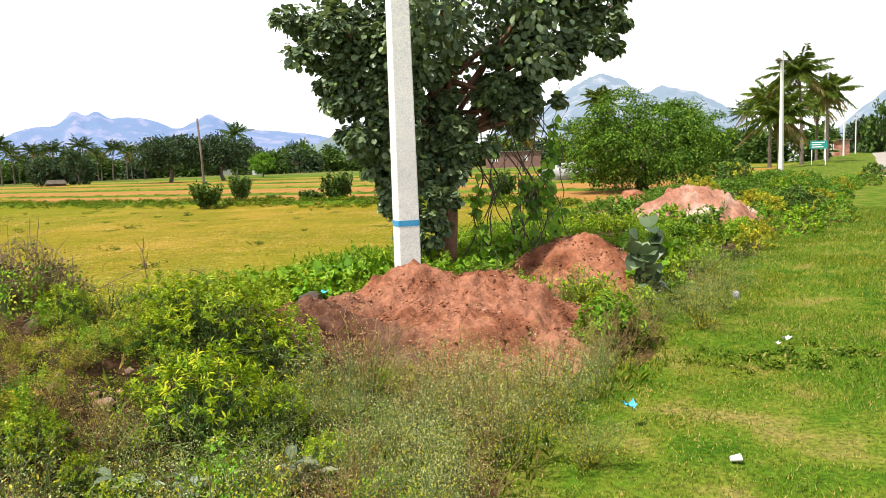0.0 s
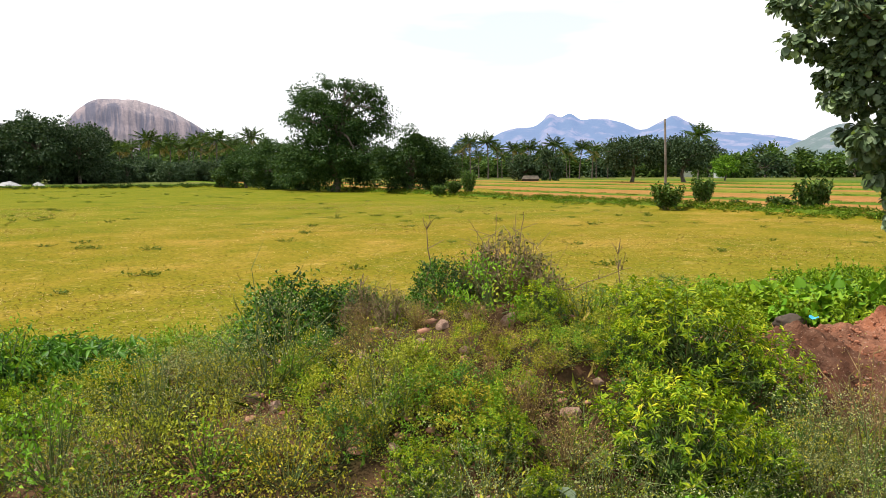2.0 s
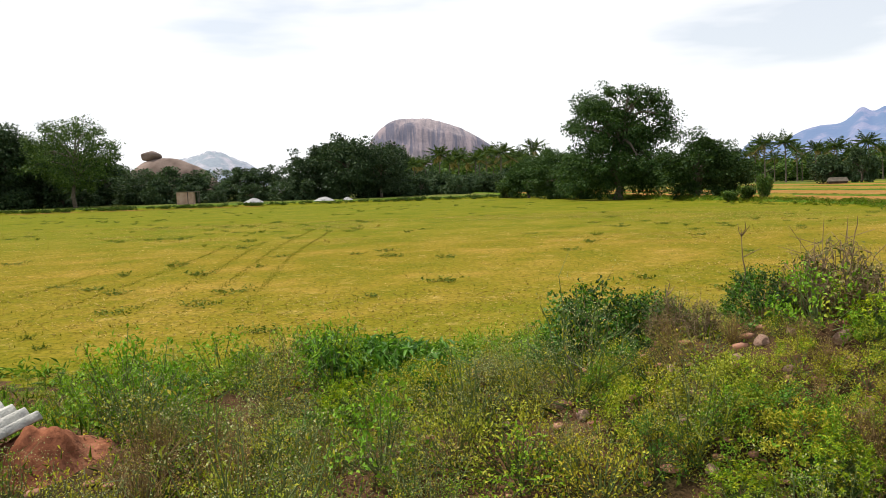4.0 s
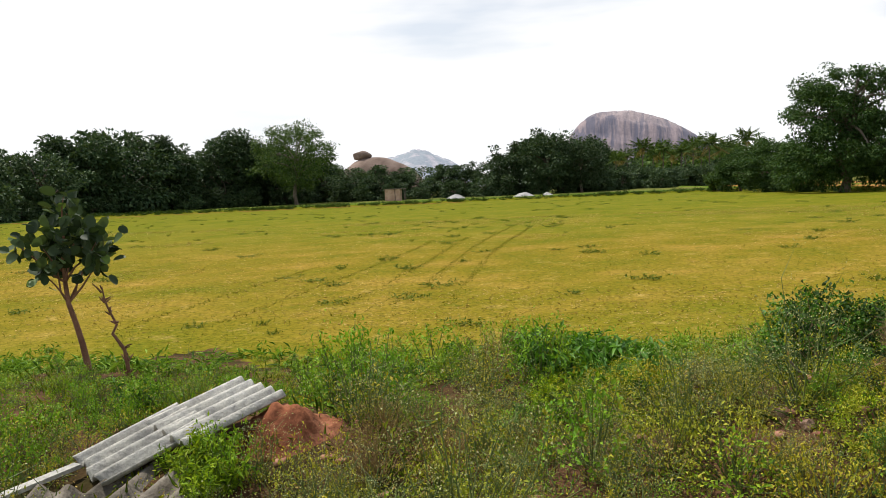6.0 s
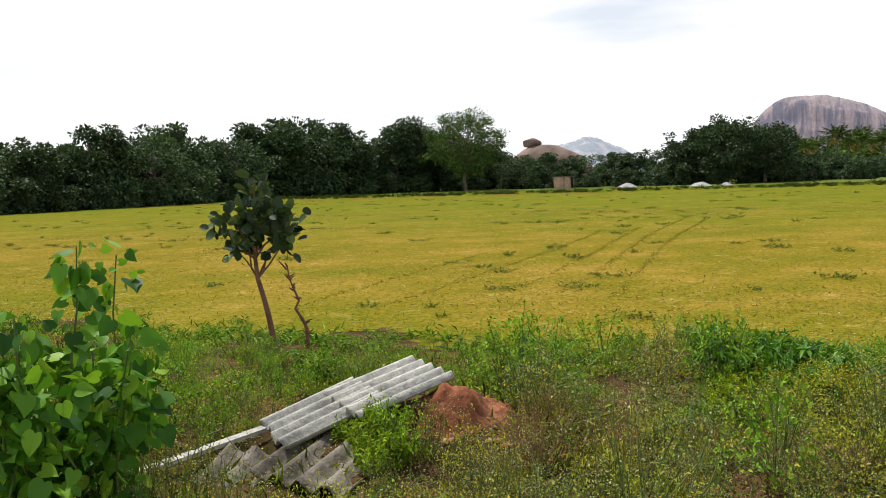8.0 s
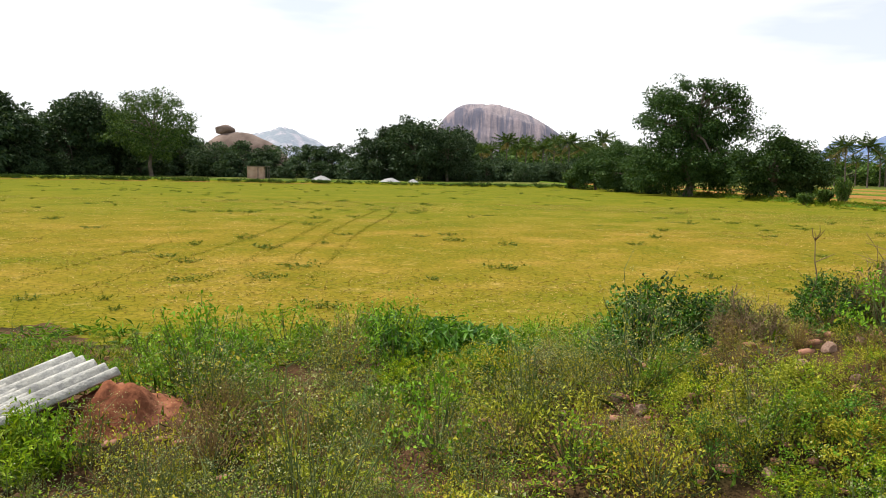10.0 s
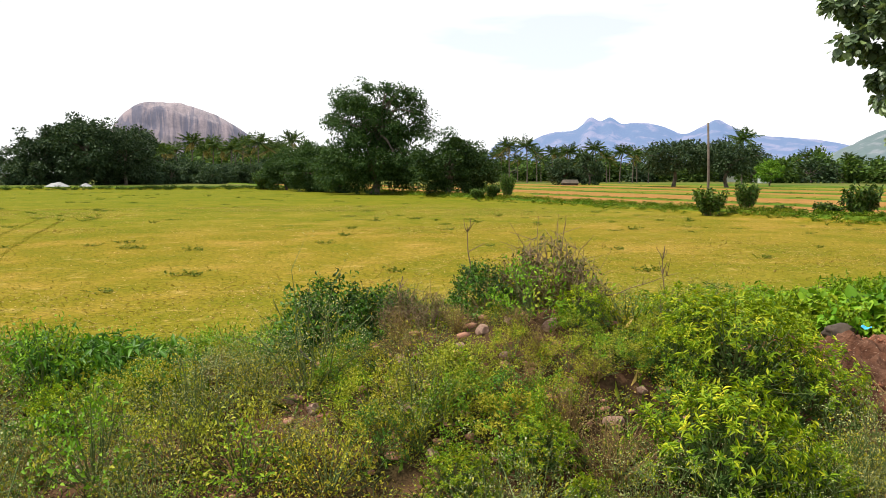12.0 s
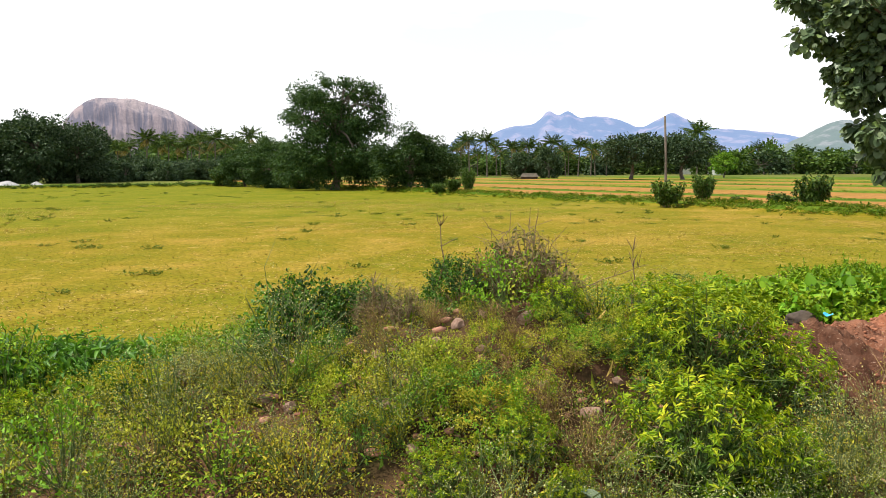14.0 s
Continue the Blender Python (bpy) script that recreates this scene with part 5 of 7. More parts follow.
def soil_heap(name, label, heaps, mat, lump=0.05, step=0.035):
    """A heap of rounded lobes: s, p, height, radius."""
    s0, s1 = min(h[0] - 2 * h[3] for h in heaps), max(h[0] + 2 * h[3] for h in heaps)
    p0, p1 = min(h[1] - 2 * h[3] for h in heaps), max(h[1] + 2 * h[3] for h in heaps)
    S, P = np.meshgrid(np.arange(s0, s1, step), np.arange(p0, p1, step), indexing="ij")
    H = heap_h(S, P, heaps)
    X, Y = W(S, P)
    k = smooth(0.02, 0.2, H)
    lumps = 1.2 * lump * fbm(X * 3, Y * 3, 3) + 1.1 * lump * np.maximum(0, fbm(X * 8 + 5, Y * 8, 3)) - 0.6 * lump * np.abs(fbm(X * 6, Y * 6 + 3, 3)) + 0.55 * lump * fbm(X * 17, Y * 17, 3) - 0.5 * lump * np.abs(fbm(X * 11 + 2, Y * 11, 2)) + 0.12 * lump * fbm(X * 31, Y * 31 + 4, 2)
    Z = ground_z(X, Y) + H - 0.05 + k * lumps * 1.1
    idx = np.arange(S.size).reshape(S.shape)
    g = Geo()
    f = np.stack([idx[:-1, :-1], idx[1:, :-1], idx[1:, 1:], idx[:-1, 1:]], -1).reshape(-1, 4)
    f = f[(H.ravel()[f] > 0.035).any(1)]
    g.add(np.stack([X, Y, Z], -1), f)
    return tagged(piece(name, g, [mat]), label, "soil heap")


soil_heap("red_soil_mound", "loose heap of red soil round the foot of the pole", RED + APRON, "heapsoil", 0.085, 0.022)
soil_heap("red_soil_mound", "smaller mound of red soil behind the main heap", RED_BACK, "redsoil", 0.06, 0.03)
soil_heap("red_soil_mound", "small crumbling heap of red soil under broken sheets", [(-1.42, 3.70, 0.15, 0.21), (-1.25, 3.84, 0.10, 0.18)], "redsoil", 0.07, 0.02)
soil_heap("rubble_mound", "pale pink heap of dry rubble on the verge", [(16.3, 2.75, 0.55, 0.75), (16.9, 2.2, 0.35, 0.6), (16.0, 3.4, 0.3, 0.6)], "palesoil", 0.13, 0.05)
soil_heap("red_soil_mound", "low brown soil heap beside the plots", [(22.7, 5.8, 0.5, 0.6)], "redsoil", 0.06, 0.08)


def scatter_clods():
    rng = np.random.RandomState(8)
    var = []
    for k in range(4):
        g = rock(rng, 1.0, (1, 0.8, 0.6), 0.3, 1)
        var.append((g, Geo(), 0, 0))
    s = 3.0 + 5.4 * rng.rand(14000)
    p = 1.2 + 3.2 * rng.rand(14000)
    h = red_cover(s, p)
    ok = h > 0.10
    s, p, h = s[ok], p[ok], h[ok]
    x, y = W(s, p)
    sz = 0.005 + 0.020 * rng.rand(len(s)) ** 6
    joined("soil_clods", "crumbs and clods of red soil on the heap", "clods", var, ["redsoil"], np.stack([x, y, ground_z(x, y) + h - 0.04, rng.rand(len(s)) * 6.28, sz, sz], -1))
    ok = rng.rand(len(s)) < 0.16
    joined("pale_pebbles", "pale pebbles strewn over the red soil", "pebbles", var, ["stone"], np.stack([x + 0.05, y + 0.03, ground_z(x, y) + h - 0.05, rng.rand(len(s)) * 6.28, sz * 0.8, sz * 0.7], -1)[ok])


scatter_clods()


# fieldstones showing on the bank: x, y, size
STONES = [(-1.55, 3.01, 0.10), (-1.46, 3.56, 0.10), (-1.17, 3.73, 0.11), (-0.75, 3.31, 0.13), (-0.69, 3.59, 0.08), (-1.97, 2.89, 0.09), (-2.11, 2.92, 0.09), (-0.96, 3.34, 0.11), (-1.28, 3.41, 0.08), (-1.33, 2.78, 0.09), (-1.36, 3.66, 0.07), (-1.62, 3.2, 0.06), (-1.75, 3.3, 0.08), (-1.1, 3.55, 0.07), (-0.86, 3.12, 0.08),
          (-1.02, 3.0, 0.07), (-1.82, 3.02, 0.06), (-1.5, 3.4, 0.06), (-0.5, 3.4, 0.07), (-1.2, 2.7, 0.06), (-0.9, 2.72, 0.07), (-0.55, 2.95, 0.06), (-3.35, 2.15, 0.08), (-2.75, 2.3, 0.07), (-4.2, 3.1, 0.10), (-2.3, 2.75, 0.07)]
# yellow-green shrubs: x, y, size
YELLOW = [(-0.34, 4.1, 1.05), (-0.30, 3.24, 0.95), (-0.95, 2.93, 0.46), (-1.13, 2.62, 0.42), (-0.70, 2.80, 0.30), (-0.02, 4.2, 0.75), (-0.60, 4.3, 0.70), (-0.62, 3.85, 0.45), (-0.02, 3.45, 0.55), (-0.52, 5.0, 0.60), (0.0, 5.0, 0.55), (-3.3, 2.65, 0.45), (-0.2, 2.75, 0.42), (-0.52, 2.6, 0.38), (0.25, 3.0, 0.35), (-1.05, 3.9, 0.40)]
# bushes, each x, y, size: dark leafy, round grey-green, withered, olive, broad-leaved
DARK = [(-2.42, 3.72, 1.0), (-2.62, 3.95, 0.85), (-2.2, 3.9, 0.75), (-1.60, 3.9, 0.55)]
ROUND = [(-2.39, 3.0, 0.80), (-2.2, 2.85, 0.55), (-2.62, 3.1, 0.6), (-3.79, 2.5, 0.95), (-3.5, 2.35, 0.7), (3.32, 5.44, 1.15), (3.75, 6.0, 1.25), (3.0, 5.75, 0.8), (0.78, 2.95, 0.8), (1.05, 3.3, 0.9), (1.42, 2.95, 0.7), (1.5, 3.6, 0.85), (0.5, 3.25, 0.7), (-1.85, 2.6, 0.6), (-2.6, 2.45, 0.7), (-3.0, 2.65, 0.7), (0.3, 3.6, 0.6), (4.4, 7.2, 1.3)]
BROWN = [(-1.15, 3.5, 0.4), (-1.3, 3.62, 0.35), (-0.88, 3.5, 0.35), (2.40, 4.95, 1.0), (2.1, 4.6, 0.8), (2.65, 5.2, 0.8), (-0.68, 3.0, 0.7), (-0.90, 3.18, 0.55), (-1.75, 3.32, 0.45), (-3.2, 1.45, 0.8), (-3.0, 1.75, 0.8), (-2.8, 2.15, 0.6), (-1.11, 3.25, 0.5), (0.72, 3.6, 0.7), (-3.45, 1.65, 0.6), (-1.95, 3.6, 0.45)]
OLIVE = [(-1.0, 3.25, 0.45), (-1.25, 3.45, 0.4), (-0.8, 3.75, 0.45), (-1.05, 3.75, 0.4), (-1.45, 3.08, 0.75), (-1.22, 3.12, 0.7), (-1.05, 2.98, 0.6), (-1.0, 3.5, 0.5), (-1.55, 2.75, 0.5), (-1.32, 3.0, 0.6), (-1.7, 2.95, 0.55), (-2.0, 3.25, 0.5), (-1.95, 3.05, 0.4), (-2.8, 2.8, 0.7), (-3.15, 2.95, 0.65), (-2.9, 3.3, 0.7), (-1.4, 3.25, 0.5), (-0.5, 3.6, 0.5), (-0.85, 3.65, 0.5), (-0.75, 4.0, 0.5), (0.2, 3.9, 0.5), (0.55, 4.0, 0.45)]
BROAD = [(-3.58, 3.10, 1.05), (-3.35, 3.25, 0.9), (-3.90, 3.40, 1.0), (-3.40, 3.55, 0.9), (-3.75, 2.95, 0.8), (-4.2, 3.2, 0.9), (-4.5, 3.6, 0.9), (-3.15, 3.6, 0.75), (-2.9, 3.75, 0.7), (-4.99, 2.34, 0.62), (-4.75, 2.5, 0.62), (-4.85, 2.25, 0.55), (-3.1, 3.25, 0.7), (-4.1, 3.75, 0.9), (-3.0, 3.0, 0.6), (-4.95, 3.1, 0.7)]
FELTED = [(-0.52, 2.68), (-0.22, 2.66), (0.15, 2.80)]
# places kept clear of the common weeds: x, y, radius
CLEAR = [(x_ * 0.97, y_ * 0.97, 0.17) for x_, y_ in FELTED] + [(-4.05, 1.1, 0.46), (-4.05, 0.7, 0.46), (-3.7, 0.45, 0.42), (-3.8, 0.1, 0.3), (-3.45, 0.35, 0.34), (-3.70, 1.25, 0.34), (-3.5, 1.3, 0.2)] + [(x_ * 0.97, y_ * 0.97, 0.06) for x_, y_, _ in STONES[:16]] + [(x_, y_, 0.38 * k_) for x_, y_, k_ in YELLOW] + [(x_, y_, 0.46 * k_) for x_, y_, k_ in DARK] + [(x_, y_, 0.30 * k_) for q_ in (ROUND, BROWN, OLIVE) for x_, y_, k_ in q_]


def jittered(rng, s0, s1, p0, p1, gap):
    """Points about one gap apart, unevenly."""
    S, P = np.meshgrid(np.arange(s0, s1, gap), np.arange(p0, p1, gap * 0.87), indexing="ij")
    S = S + (np.arange(S.shape[1]) % 2)[None] * gap / 2
    return S.ravel() + rng.normal(0, 0.28 * gap, S.size), P.ravel() + rng.normal(0, 0.28 * gap, S.size)


def near_xy(x, y, spots, k):
    hit = np.zeros(len(x), bool)
    for cx, cy, cr in spots:
        hit |= (x - cx) ** 2 + (y - cy) ** 2 < (cr * k) ** 2
    return hit


def weed_cover():
    rng = np.random.RandomState(21)
    # one bush of each kind about half a metre wide, several to choose from
    floret = [(*fine_weed(rng, 0.34, 0.25, 20, 0.05, 95, 8, 520, 0.0125), 0, 1) for _ in range(5)]
    brown = [(*fine_weed(rng, 0.32, 0.25, 30, 0.6, 80, 6, 420, 0.012), 0, 1) for _ in range(4)]
    olive = [(*leafy_dome(rng, 0.24, 0.24, 54, 18, 0.014, 0.48, 0.12), 0, 1) for _ in range(4)]
    green = [(*leafy_dome(rng, 0.29, 0.26, 56, 14, 0.021, 0.5, 0.08), 0, 1) for _ in range(4)]
    lance = [(*leafy_plant(rng, 0.28, 0.24, 14, 16, 0.070, 0.30, "dia"), 0, 1) for _ in range(3)]
    mound = lambda s, p: np.exp(-((s - 1.9) ** 2 + (p - 3.1) ** 2) / 0.7)

    rows = {k: [] for k in ("floret", "brown", "olive", "green", "lance")}
    for s0, s1, p0, p1, gap in ((-2.4, 4.6, 1.05, 2.7, 0.215), (-2.4, 4.6, 2.7, 4.6, 0.265), (-6.0, -2.4, 1.2, 7.7, 0.31), (-2.4, 4.6, 4.6, 7.8, 0.32), (4.6, 7.0, 1.1, 3.2, 0.32)):
        s, p = jittered(rng, s0, s1, p0, p1, gap)
        x, y = W(s, p)
        n = len(s)
        keep = (red_cover(s, p) < 0.07) & (p > 1.15 + 0.3 * np.sin(s * 1.7)) & ~near_xy(x, y, CLEAR, 1.0) & (rng.rand(n) > 0.05 * mound(s, p))
        keep &= rng.rand(n) < 0.9 + 0.4 * fbm(s * 1.3 + 4, p * 1.3, 2)
        dry = fbm(s * 0.8 + 3, p * 0.8, 3) + 0.20 * np.exp(-((s + 0.7) ** 2 / 1.6 + (p - 3.0) ** 2 / 1.2)) + 0.12 * mound(s, p)
        lush = smooth(3.6, 4.4, p + 0.6 * fbm(s * 0.9, p * 0.9 + 2, 2)) * smooth(3.8, 2.0, s)
        far_left = smooth(-1.0, -1.7, s) * smooth(2.3, 3.0, p)
        u = rng.rand(n)
        kind = np.where(u < 0.62, "floret", "olive")
        kind = np.where(rng.rand(n) < smooth(0.14, 0.42, dry) * 0.5, "brown", kind)
        kind = np.where(rng.rand(n) < 0.4 * mound(s, p) + 0.08, "green", kind)
        kind = np.where(rng.rand(n) < lush * 0.55, np.where(rng.rand(n) < 0.2, "lance", "green"), kind)
        kind = np.where(rng.rand(n) < np.maximum(far_left, smooth(5.4, 6.2, p)) * 0.85, "green", kind)
        size = 0.55 + 0.85 * rng.rand(n) ** 1.6
        size = size * (1 - 0.3 * mound(s, p)) * (1 - 0.45 * smooth(5.6, 7.2, p)) * (1 - 0.3 * far_left)
        tall = size * (0.85 + 0.65 * rng.rand(n)) * (1 - 0.4 * smooth(4.8, 6.0, p) * smooth(0.5, -1.0, s))
        z = ground_z(x, y) - 0.02
        for k in rows:
            q = keep & (kind == k)
            rows[k].append(np.stack([x, y, z, rng.rand(n) * 6.28, size, tall], -1)[q])
    rows = {k: np.concatenate(v) for k, v in rows.items()}
    joined("flowering_weeds", "openly branched grey-green weeds dotted with tiny cream flowers", "weeds", floret, ["stem", "l_weed", "l_dry", "flower"], rows["floret"])
    joined("withered_weeds", "withered brown weeds among the green on the bank", "weeds", brown, ["redstem", "l_weed", "l_dry", "drybud"], rows["brown"])
    joined("olive_weeds", "low rounded olive-green weeds covering the bank", "weeds", olive, ["stem", "l_weed", "l_dry"], rows["olive"])
    joined("leafy_undergrowth", "low leafy green undergrowth along the field edge", "weeds", green, ["stem", "l_green", "l_weed"], rows["green"])
    joined("lance_leaved_weeds", "dark-green weeds with long pointed leaves below the bank", "weeds", lance, ["stem", "l_leaf"], rows["lance"])
    # close low cover between the bushes
    low = [(*leafy_dome(rng, 0.10, 0.13, 14, 11, 0.013, 0.45, 0.08), 0, 1) for _ in range(5)]
    s, p = jittered(rng, -2.6, 4.8, 1.05, 4.9, 0.125)
    x, y = W(s, p)
    n = len(s)
    ok = (red_cover(s, p) < 0.06) & (p > 1.15 + 0.3 * np.sin(s * 1.7)) & (rng.rand(n) < 0.7 + 0.1 * mound(s, p) + 0.5 * fbm(s * 1.8, p * 1.8 + 6, 2)) & ~near_xy(x, y, CLEAR[:10], 1.0)
    tone = fbm(s * 0.9 + 9, p * 0.9 + 3, 2) + 0.15 * rng.normal(0, 1, n)
    size = 0.6 + 0.7 * rng.rand(n)
    pl = np.stack([x, y, ground_z(x, y) - 0.01, rng.rand(n) * 6.28, size, size * (0.5 + 0.6 * rng.rand(n))], -1)
    joined("low_weeds", "low matted olive weeds on the bank", "weeds", low, ["stem", "l_weed", "l_dry"], pl[ok & (tone < 0.12)])
    joined("low_weeds", "low fresh-green weeds on the bank", "weeds", low, ["stem", "l_green", "l_weed"], pl[ok & (tone >= 0.12)])
    # tall flowering weeds crowd the verge side
    tall_ = [(*fine_weed(rng, 0.42, 0.2, 14, 0.1, 85, 8, 300, 0.013), 0, 1) for _ in range(4)]
    s, p = jittered(rng, 1.6, 4.8, 1.0, 2.9, 0.20)
    x, y = W(s, p)
    ok = (red_cover(s, p) < 0.06) & (p > 1.0 + 0.25 * np.sin(s * 2.3)) & (rng.rand(len(s)) < 0.85 * smooth(0.25, -0.1, p - 1.75 - 0.5 * (s - 2.2)) * smooth(1.9, 2.5, s)) & ~near_xy(x, y, YELLOW, 0.26) & ~near_xy(x, y, CLEAR[:3], 1.0)
    x, y, k = x[ok], y[ok], int(ok.sum())
    size = 0.5 + 0.6 * rng.rand(k)
    pl = np.stack([x, y, ground_z(x, y) - 0.02, rng.rand(k) * 6.28, size, size * (0.7 + 0.45 * rng.rand(k))], -1)
    tone = np.sin(x * 4.1 + 1.3 * np.sin(y * 2.7)) + 0.8 * rng.rand(k)
    joined("tall_flowering_weeds", "upright pale weeds covered in tiny cream flowers by the verge", "weeds", tall_, ["stem", "l_weed", "l_dry", "flower"], pl[(tone > -0.4) & (tone < 0.9)])
    joined("tall_flowering_weeds", "fresh-green upright weeds with scattered cream flowers by the verge", "weeds", tall_, ["stem", "l_green", "l_weed", "flower"], pl[tone >= 0.9])
    joined("tall_flowering_weeds", "browning upright weeds gone to seed by the verge", "weeds", tall_, ["redstem", "l_weed", "l_dry", "drybud"], pl[tone <= -0.4])
    # creeping leaves and litter on the soil
    n = 90000
    s, p = -3.5 + 9.0 * rng.rand(n), 1.0 + 5.0 * rng.rand(n)
    ok = (red_cover(s, p) < 0.08) & (fbm(s * 1.6, p * 1.6 + 4, 3) + 0.25 * rng.normal(0, 1, n) > -0.05)
    x, y = W(s[ok], p[ok])
    k = len(x)
    g = Geo()
    m_ = rng.rand(k)
    base = np.stack([x, y, ground_z(x, y) + 0.005 + 0.05 * rng.rand(k) ** 2], -1)
    al = rng.normal(0, 0.7, (k, 3)) + np.array([0, 0, 0.25])
    ln = 0.010 + 0.013 * rng.rand(k)
    for mi, q in ((0, m_ < 0.45), (1, (m_ >= 0.45) & (m_ < 0.75)), (2, m_ >= 0.75)):
        leaves(g, rng, base[q], al[q], ln[q], ln[q] * 0.5, "dia", mi)
    tagged(piece("creeping_weeds", g, ["l_weed", "l_green", "l_dry"]), "creeping small-leaved weeds and leaf litter on the soil", "weeds", kind="stuff")
    n = 40000
    s, p = -7 + 15.5 * rng.rand(n), 0.8 + 6.6 * rng.rand(n)
    ok = (red_cover(s, p) < 0.08) & (fbm(s * 1.6, p * 1.6 + 4, 3) > -0.1)
    x, y = W(s[ok], p[ok])
    k = len(x)
    g = Geo()
    tall = 0.03 + 0.09 * rng.rand(k) ** 2
    leaves(g, rng, np.stack([x, y, ground_z(x, y) - 0.004], -1), rng.normal(0, 0.5, (k, 3)) + np.array([0, 0, 1.0]), tall, 0.004 + 0.004 * rng.rand(k), "dia", 0, rng.normal(0, 1, (k, 3)))
    tagged(piece("bank_grass", g, ["l_grass"]), "short wild grass between the weeds on the bank", "grass", kind="stuff")
    # rank green growth round the pole and along the verge beyond
    far = [(*leafy_plant(rng, 0.32, 0.30, 7, 30, 0.055, 0.5, "dia"), 0, 1) for _ in range(4)]
    fk = lambda s, p: (red_cover(s, p) < 0.06) * smooth(0.6, 1.6, p + 0.4 * np.sin(s))
    joined("rank_undergrowth", "rank broad-leaved green growth round the pole and tree", "weeds", far, ["stem", "l_fresh"], random_places(rng, 470, 5.6, 14, 1.2, 6.8, lambda s, p: fk(s, p) * (1 - smooth(0.3, 0.0, p - (11.5 - 1.7 * s)) * (s < 6.4)), (0.7, 1.2), (0.6, 1.15)))
    joined("verge_undergrowth", "tangled green growth along the far verge", "weeds", far, ["stem", "l_bright"], random_places(rng, 560, 14, 42, 0.4, 7.5, lambda s, p: 0.15 + 0.7 * smooth(-0.2, 0.15, fbm(s * 0.5, p * 0.8, 3)), (1.0, 2.0), (0.5, 1.5)))
    fresh = [(*leafy_dome(rng, 0.16, 0.24, 26, 13, 0.034, 0.4, 0.0), 0, 1) for _ in range(3)]
    joined("fresh_undergrowth", "fresh light-green low growth between bank and field", "weeds", fresh, ["stem", "l_fresh"], random_places(rng, 300, 2.4, 8.5, 4.6, 7.4, lambda s, p: (red_cover(s, p) < 0.05) * 0.9, (0.7, 1.4), (0.5, 1.2)))


weed_cover()


def grass_cover():
    rng = np.random.RandomState(5)
    # verge lawn
    n = 480000
    s = np.where(rng.rand(n) < 0.12, -9 + 10 * rng.rand(n), 0.6 + 20 * rng.rand(n) ** 2.1)
    p = -1.7 + 3.6 * rng.rand(n)
    ok = (p < 1.6 + 0.3 * np.sin(s * 2)) & (rng.rand(n) < 0.25 + 0.75 * smooth(-0.3, 0.05, fbm(s * 1.2, p * 1.2, 3)))
    s, p = s[ok], p[ok]
    x, y = W(s, p)
    k = len(s)
    g = Geo()
    lush = smooth(4.0, 7.0, s + 0.8 * fbm(s, p, 2)) + 0.8 * smooth(0.12, 0.3, fbm(s * 1.5, p * 1.5 + 6, 2))
    tall = (0.009 + 0.016 * rng.rand(k) + 0.02 * lush * rng.rand(k)) * (1 + np.maximum(s, 0) / 30)
    al = rng.normal(0, 0.8, (k, 3)) + np.array([0, 0, 1.0])
    straw = rng.rand(k) < 0.16 * (1 - np.minimum(lush, 1)) + 0.03
    base = np.stack([x, y, ground_z(x, y) - 0.003], -1)
    wid = (0.0026 + 0.0026 * rng.rand(k)) * (1 + np.maximum(s, 0) / 11)
    for m_, q in ((0, ~straw), (1, straw)):
        leaves(g, rng, base[q], al[q], tall[q], wid[q], "blade", m_, rng.normal(0, 1, (int(q.sum()), 3)))
    tagged(piece("verge_grass", g, ["l_grass", "l_straw"]), "short bright-green grass on the road verge", "grass", kind="stuff")
    lw = [(Geo(), leafy_plant(rng, 0.045, 0.13, 6, 11, 0.036, 0.45, "dia")[1], 0, 0) for _ in range(3)]
    u = rng.rand(34)
    x, y = 2.9 + 1.0 * u + rng.normal(0, 0.12, 34), 4.5 - 0.2 * u + rng.normal(0, 0.2, 34)
    joined("lawn_weeds", "low dark-green weeds spreading through the verge grass", "weeds", lw, ["l_grass"], np.stack([x, y, ground_z(x, y), rng.rand(34) * 6.28, 0.5 + 0.7 * rng.rand(34), 0.5 + 0.9 * rng.rand(34)], -1))
    # field turf near the bank: short green blades and flat straw litter
    n = 60000
    s, p = -24 + 50 * rng.rand(n), 7.0 + 20 * rng.rand(n) ** 1.7
    x, y = W(s, p)
    g = Geo()
    leaves(g, rng, np.stack([x, y, ground_z(x, y) - 0.004], -1), rng.normal(0, 0.9, (n, 3)) + np.array([0, 0, 0.6]), 0.02 + 0.025 * rng.rand(n), 0.008 + 0.008 * rng.rand(n), "blade", 0, np.tile([0, 0, 1.0], (n, 1)) + rng.normal(0, 0.4, (n, 3)))
    tagged(piece("field_turf", g, ["l_field"]), "short yellowing grass of the cropped field", "grass", kind="stuff")
    n = 90000
    s, p = -26 + 50 * rng.rand(n), 8.0 + 34 * rng.rand(n) ** 1.5
    ok = rng.rand(n) < 0.12 + 0.88 * smooth(-0.02, 0.3, fbm(s * 0.22 + 2, p * 0.35, 4) + 0.3 * np.exp(-((p - 12.5) / 3.5) ** 2 - ((s - 0.5) / 6) ** 2))
    s, p = s[ok], p[ok]
    x, y = W(s, p)
    k = len(s)
    g = Geo()
    leaves(g, rng, np.stack([x, y, ground_z(x, y) + 0.012], -1), rng.normal(0, 1, (k, 3)) * np.array([1, 1, 0.15]), (0.018 + 0.03 * rng.rand(k)) * (1 + p / 40), (0.006 + 0.010 * rng.rand(k)) * (1 + p / 20), "dia", 0, np.tile([0, 0, 1.0], (k, 1)) + rng.normal(0, 0.3, (k, 3)))
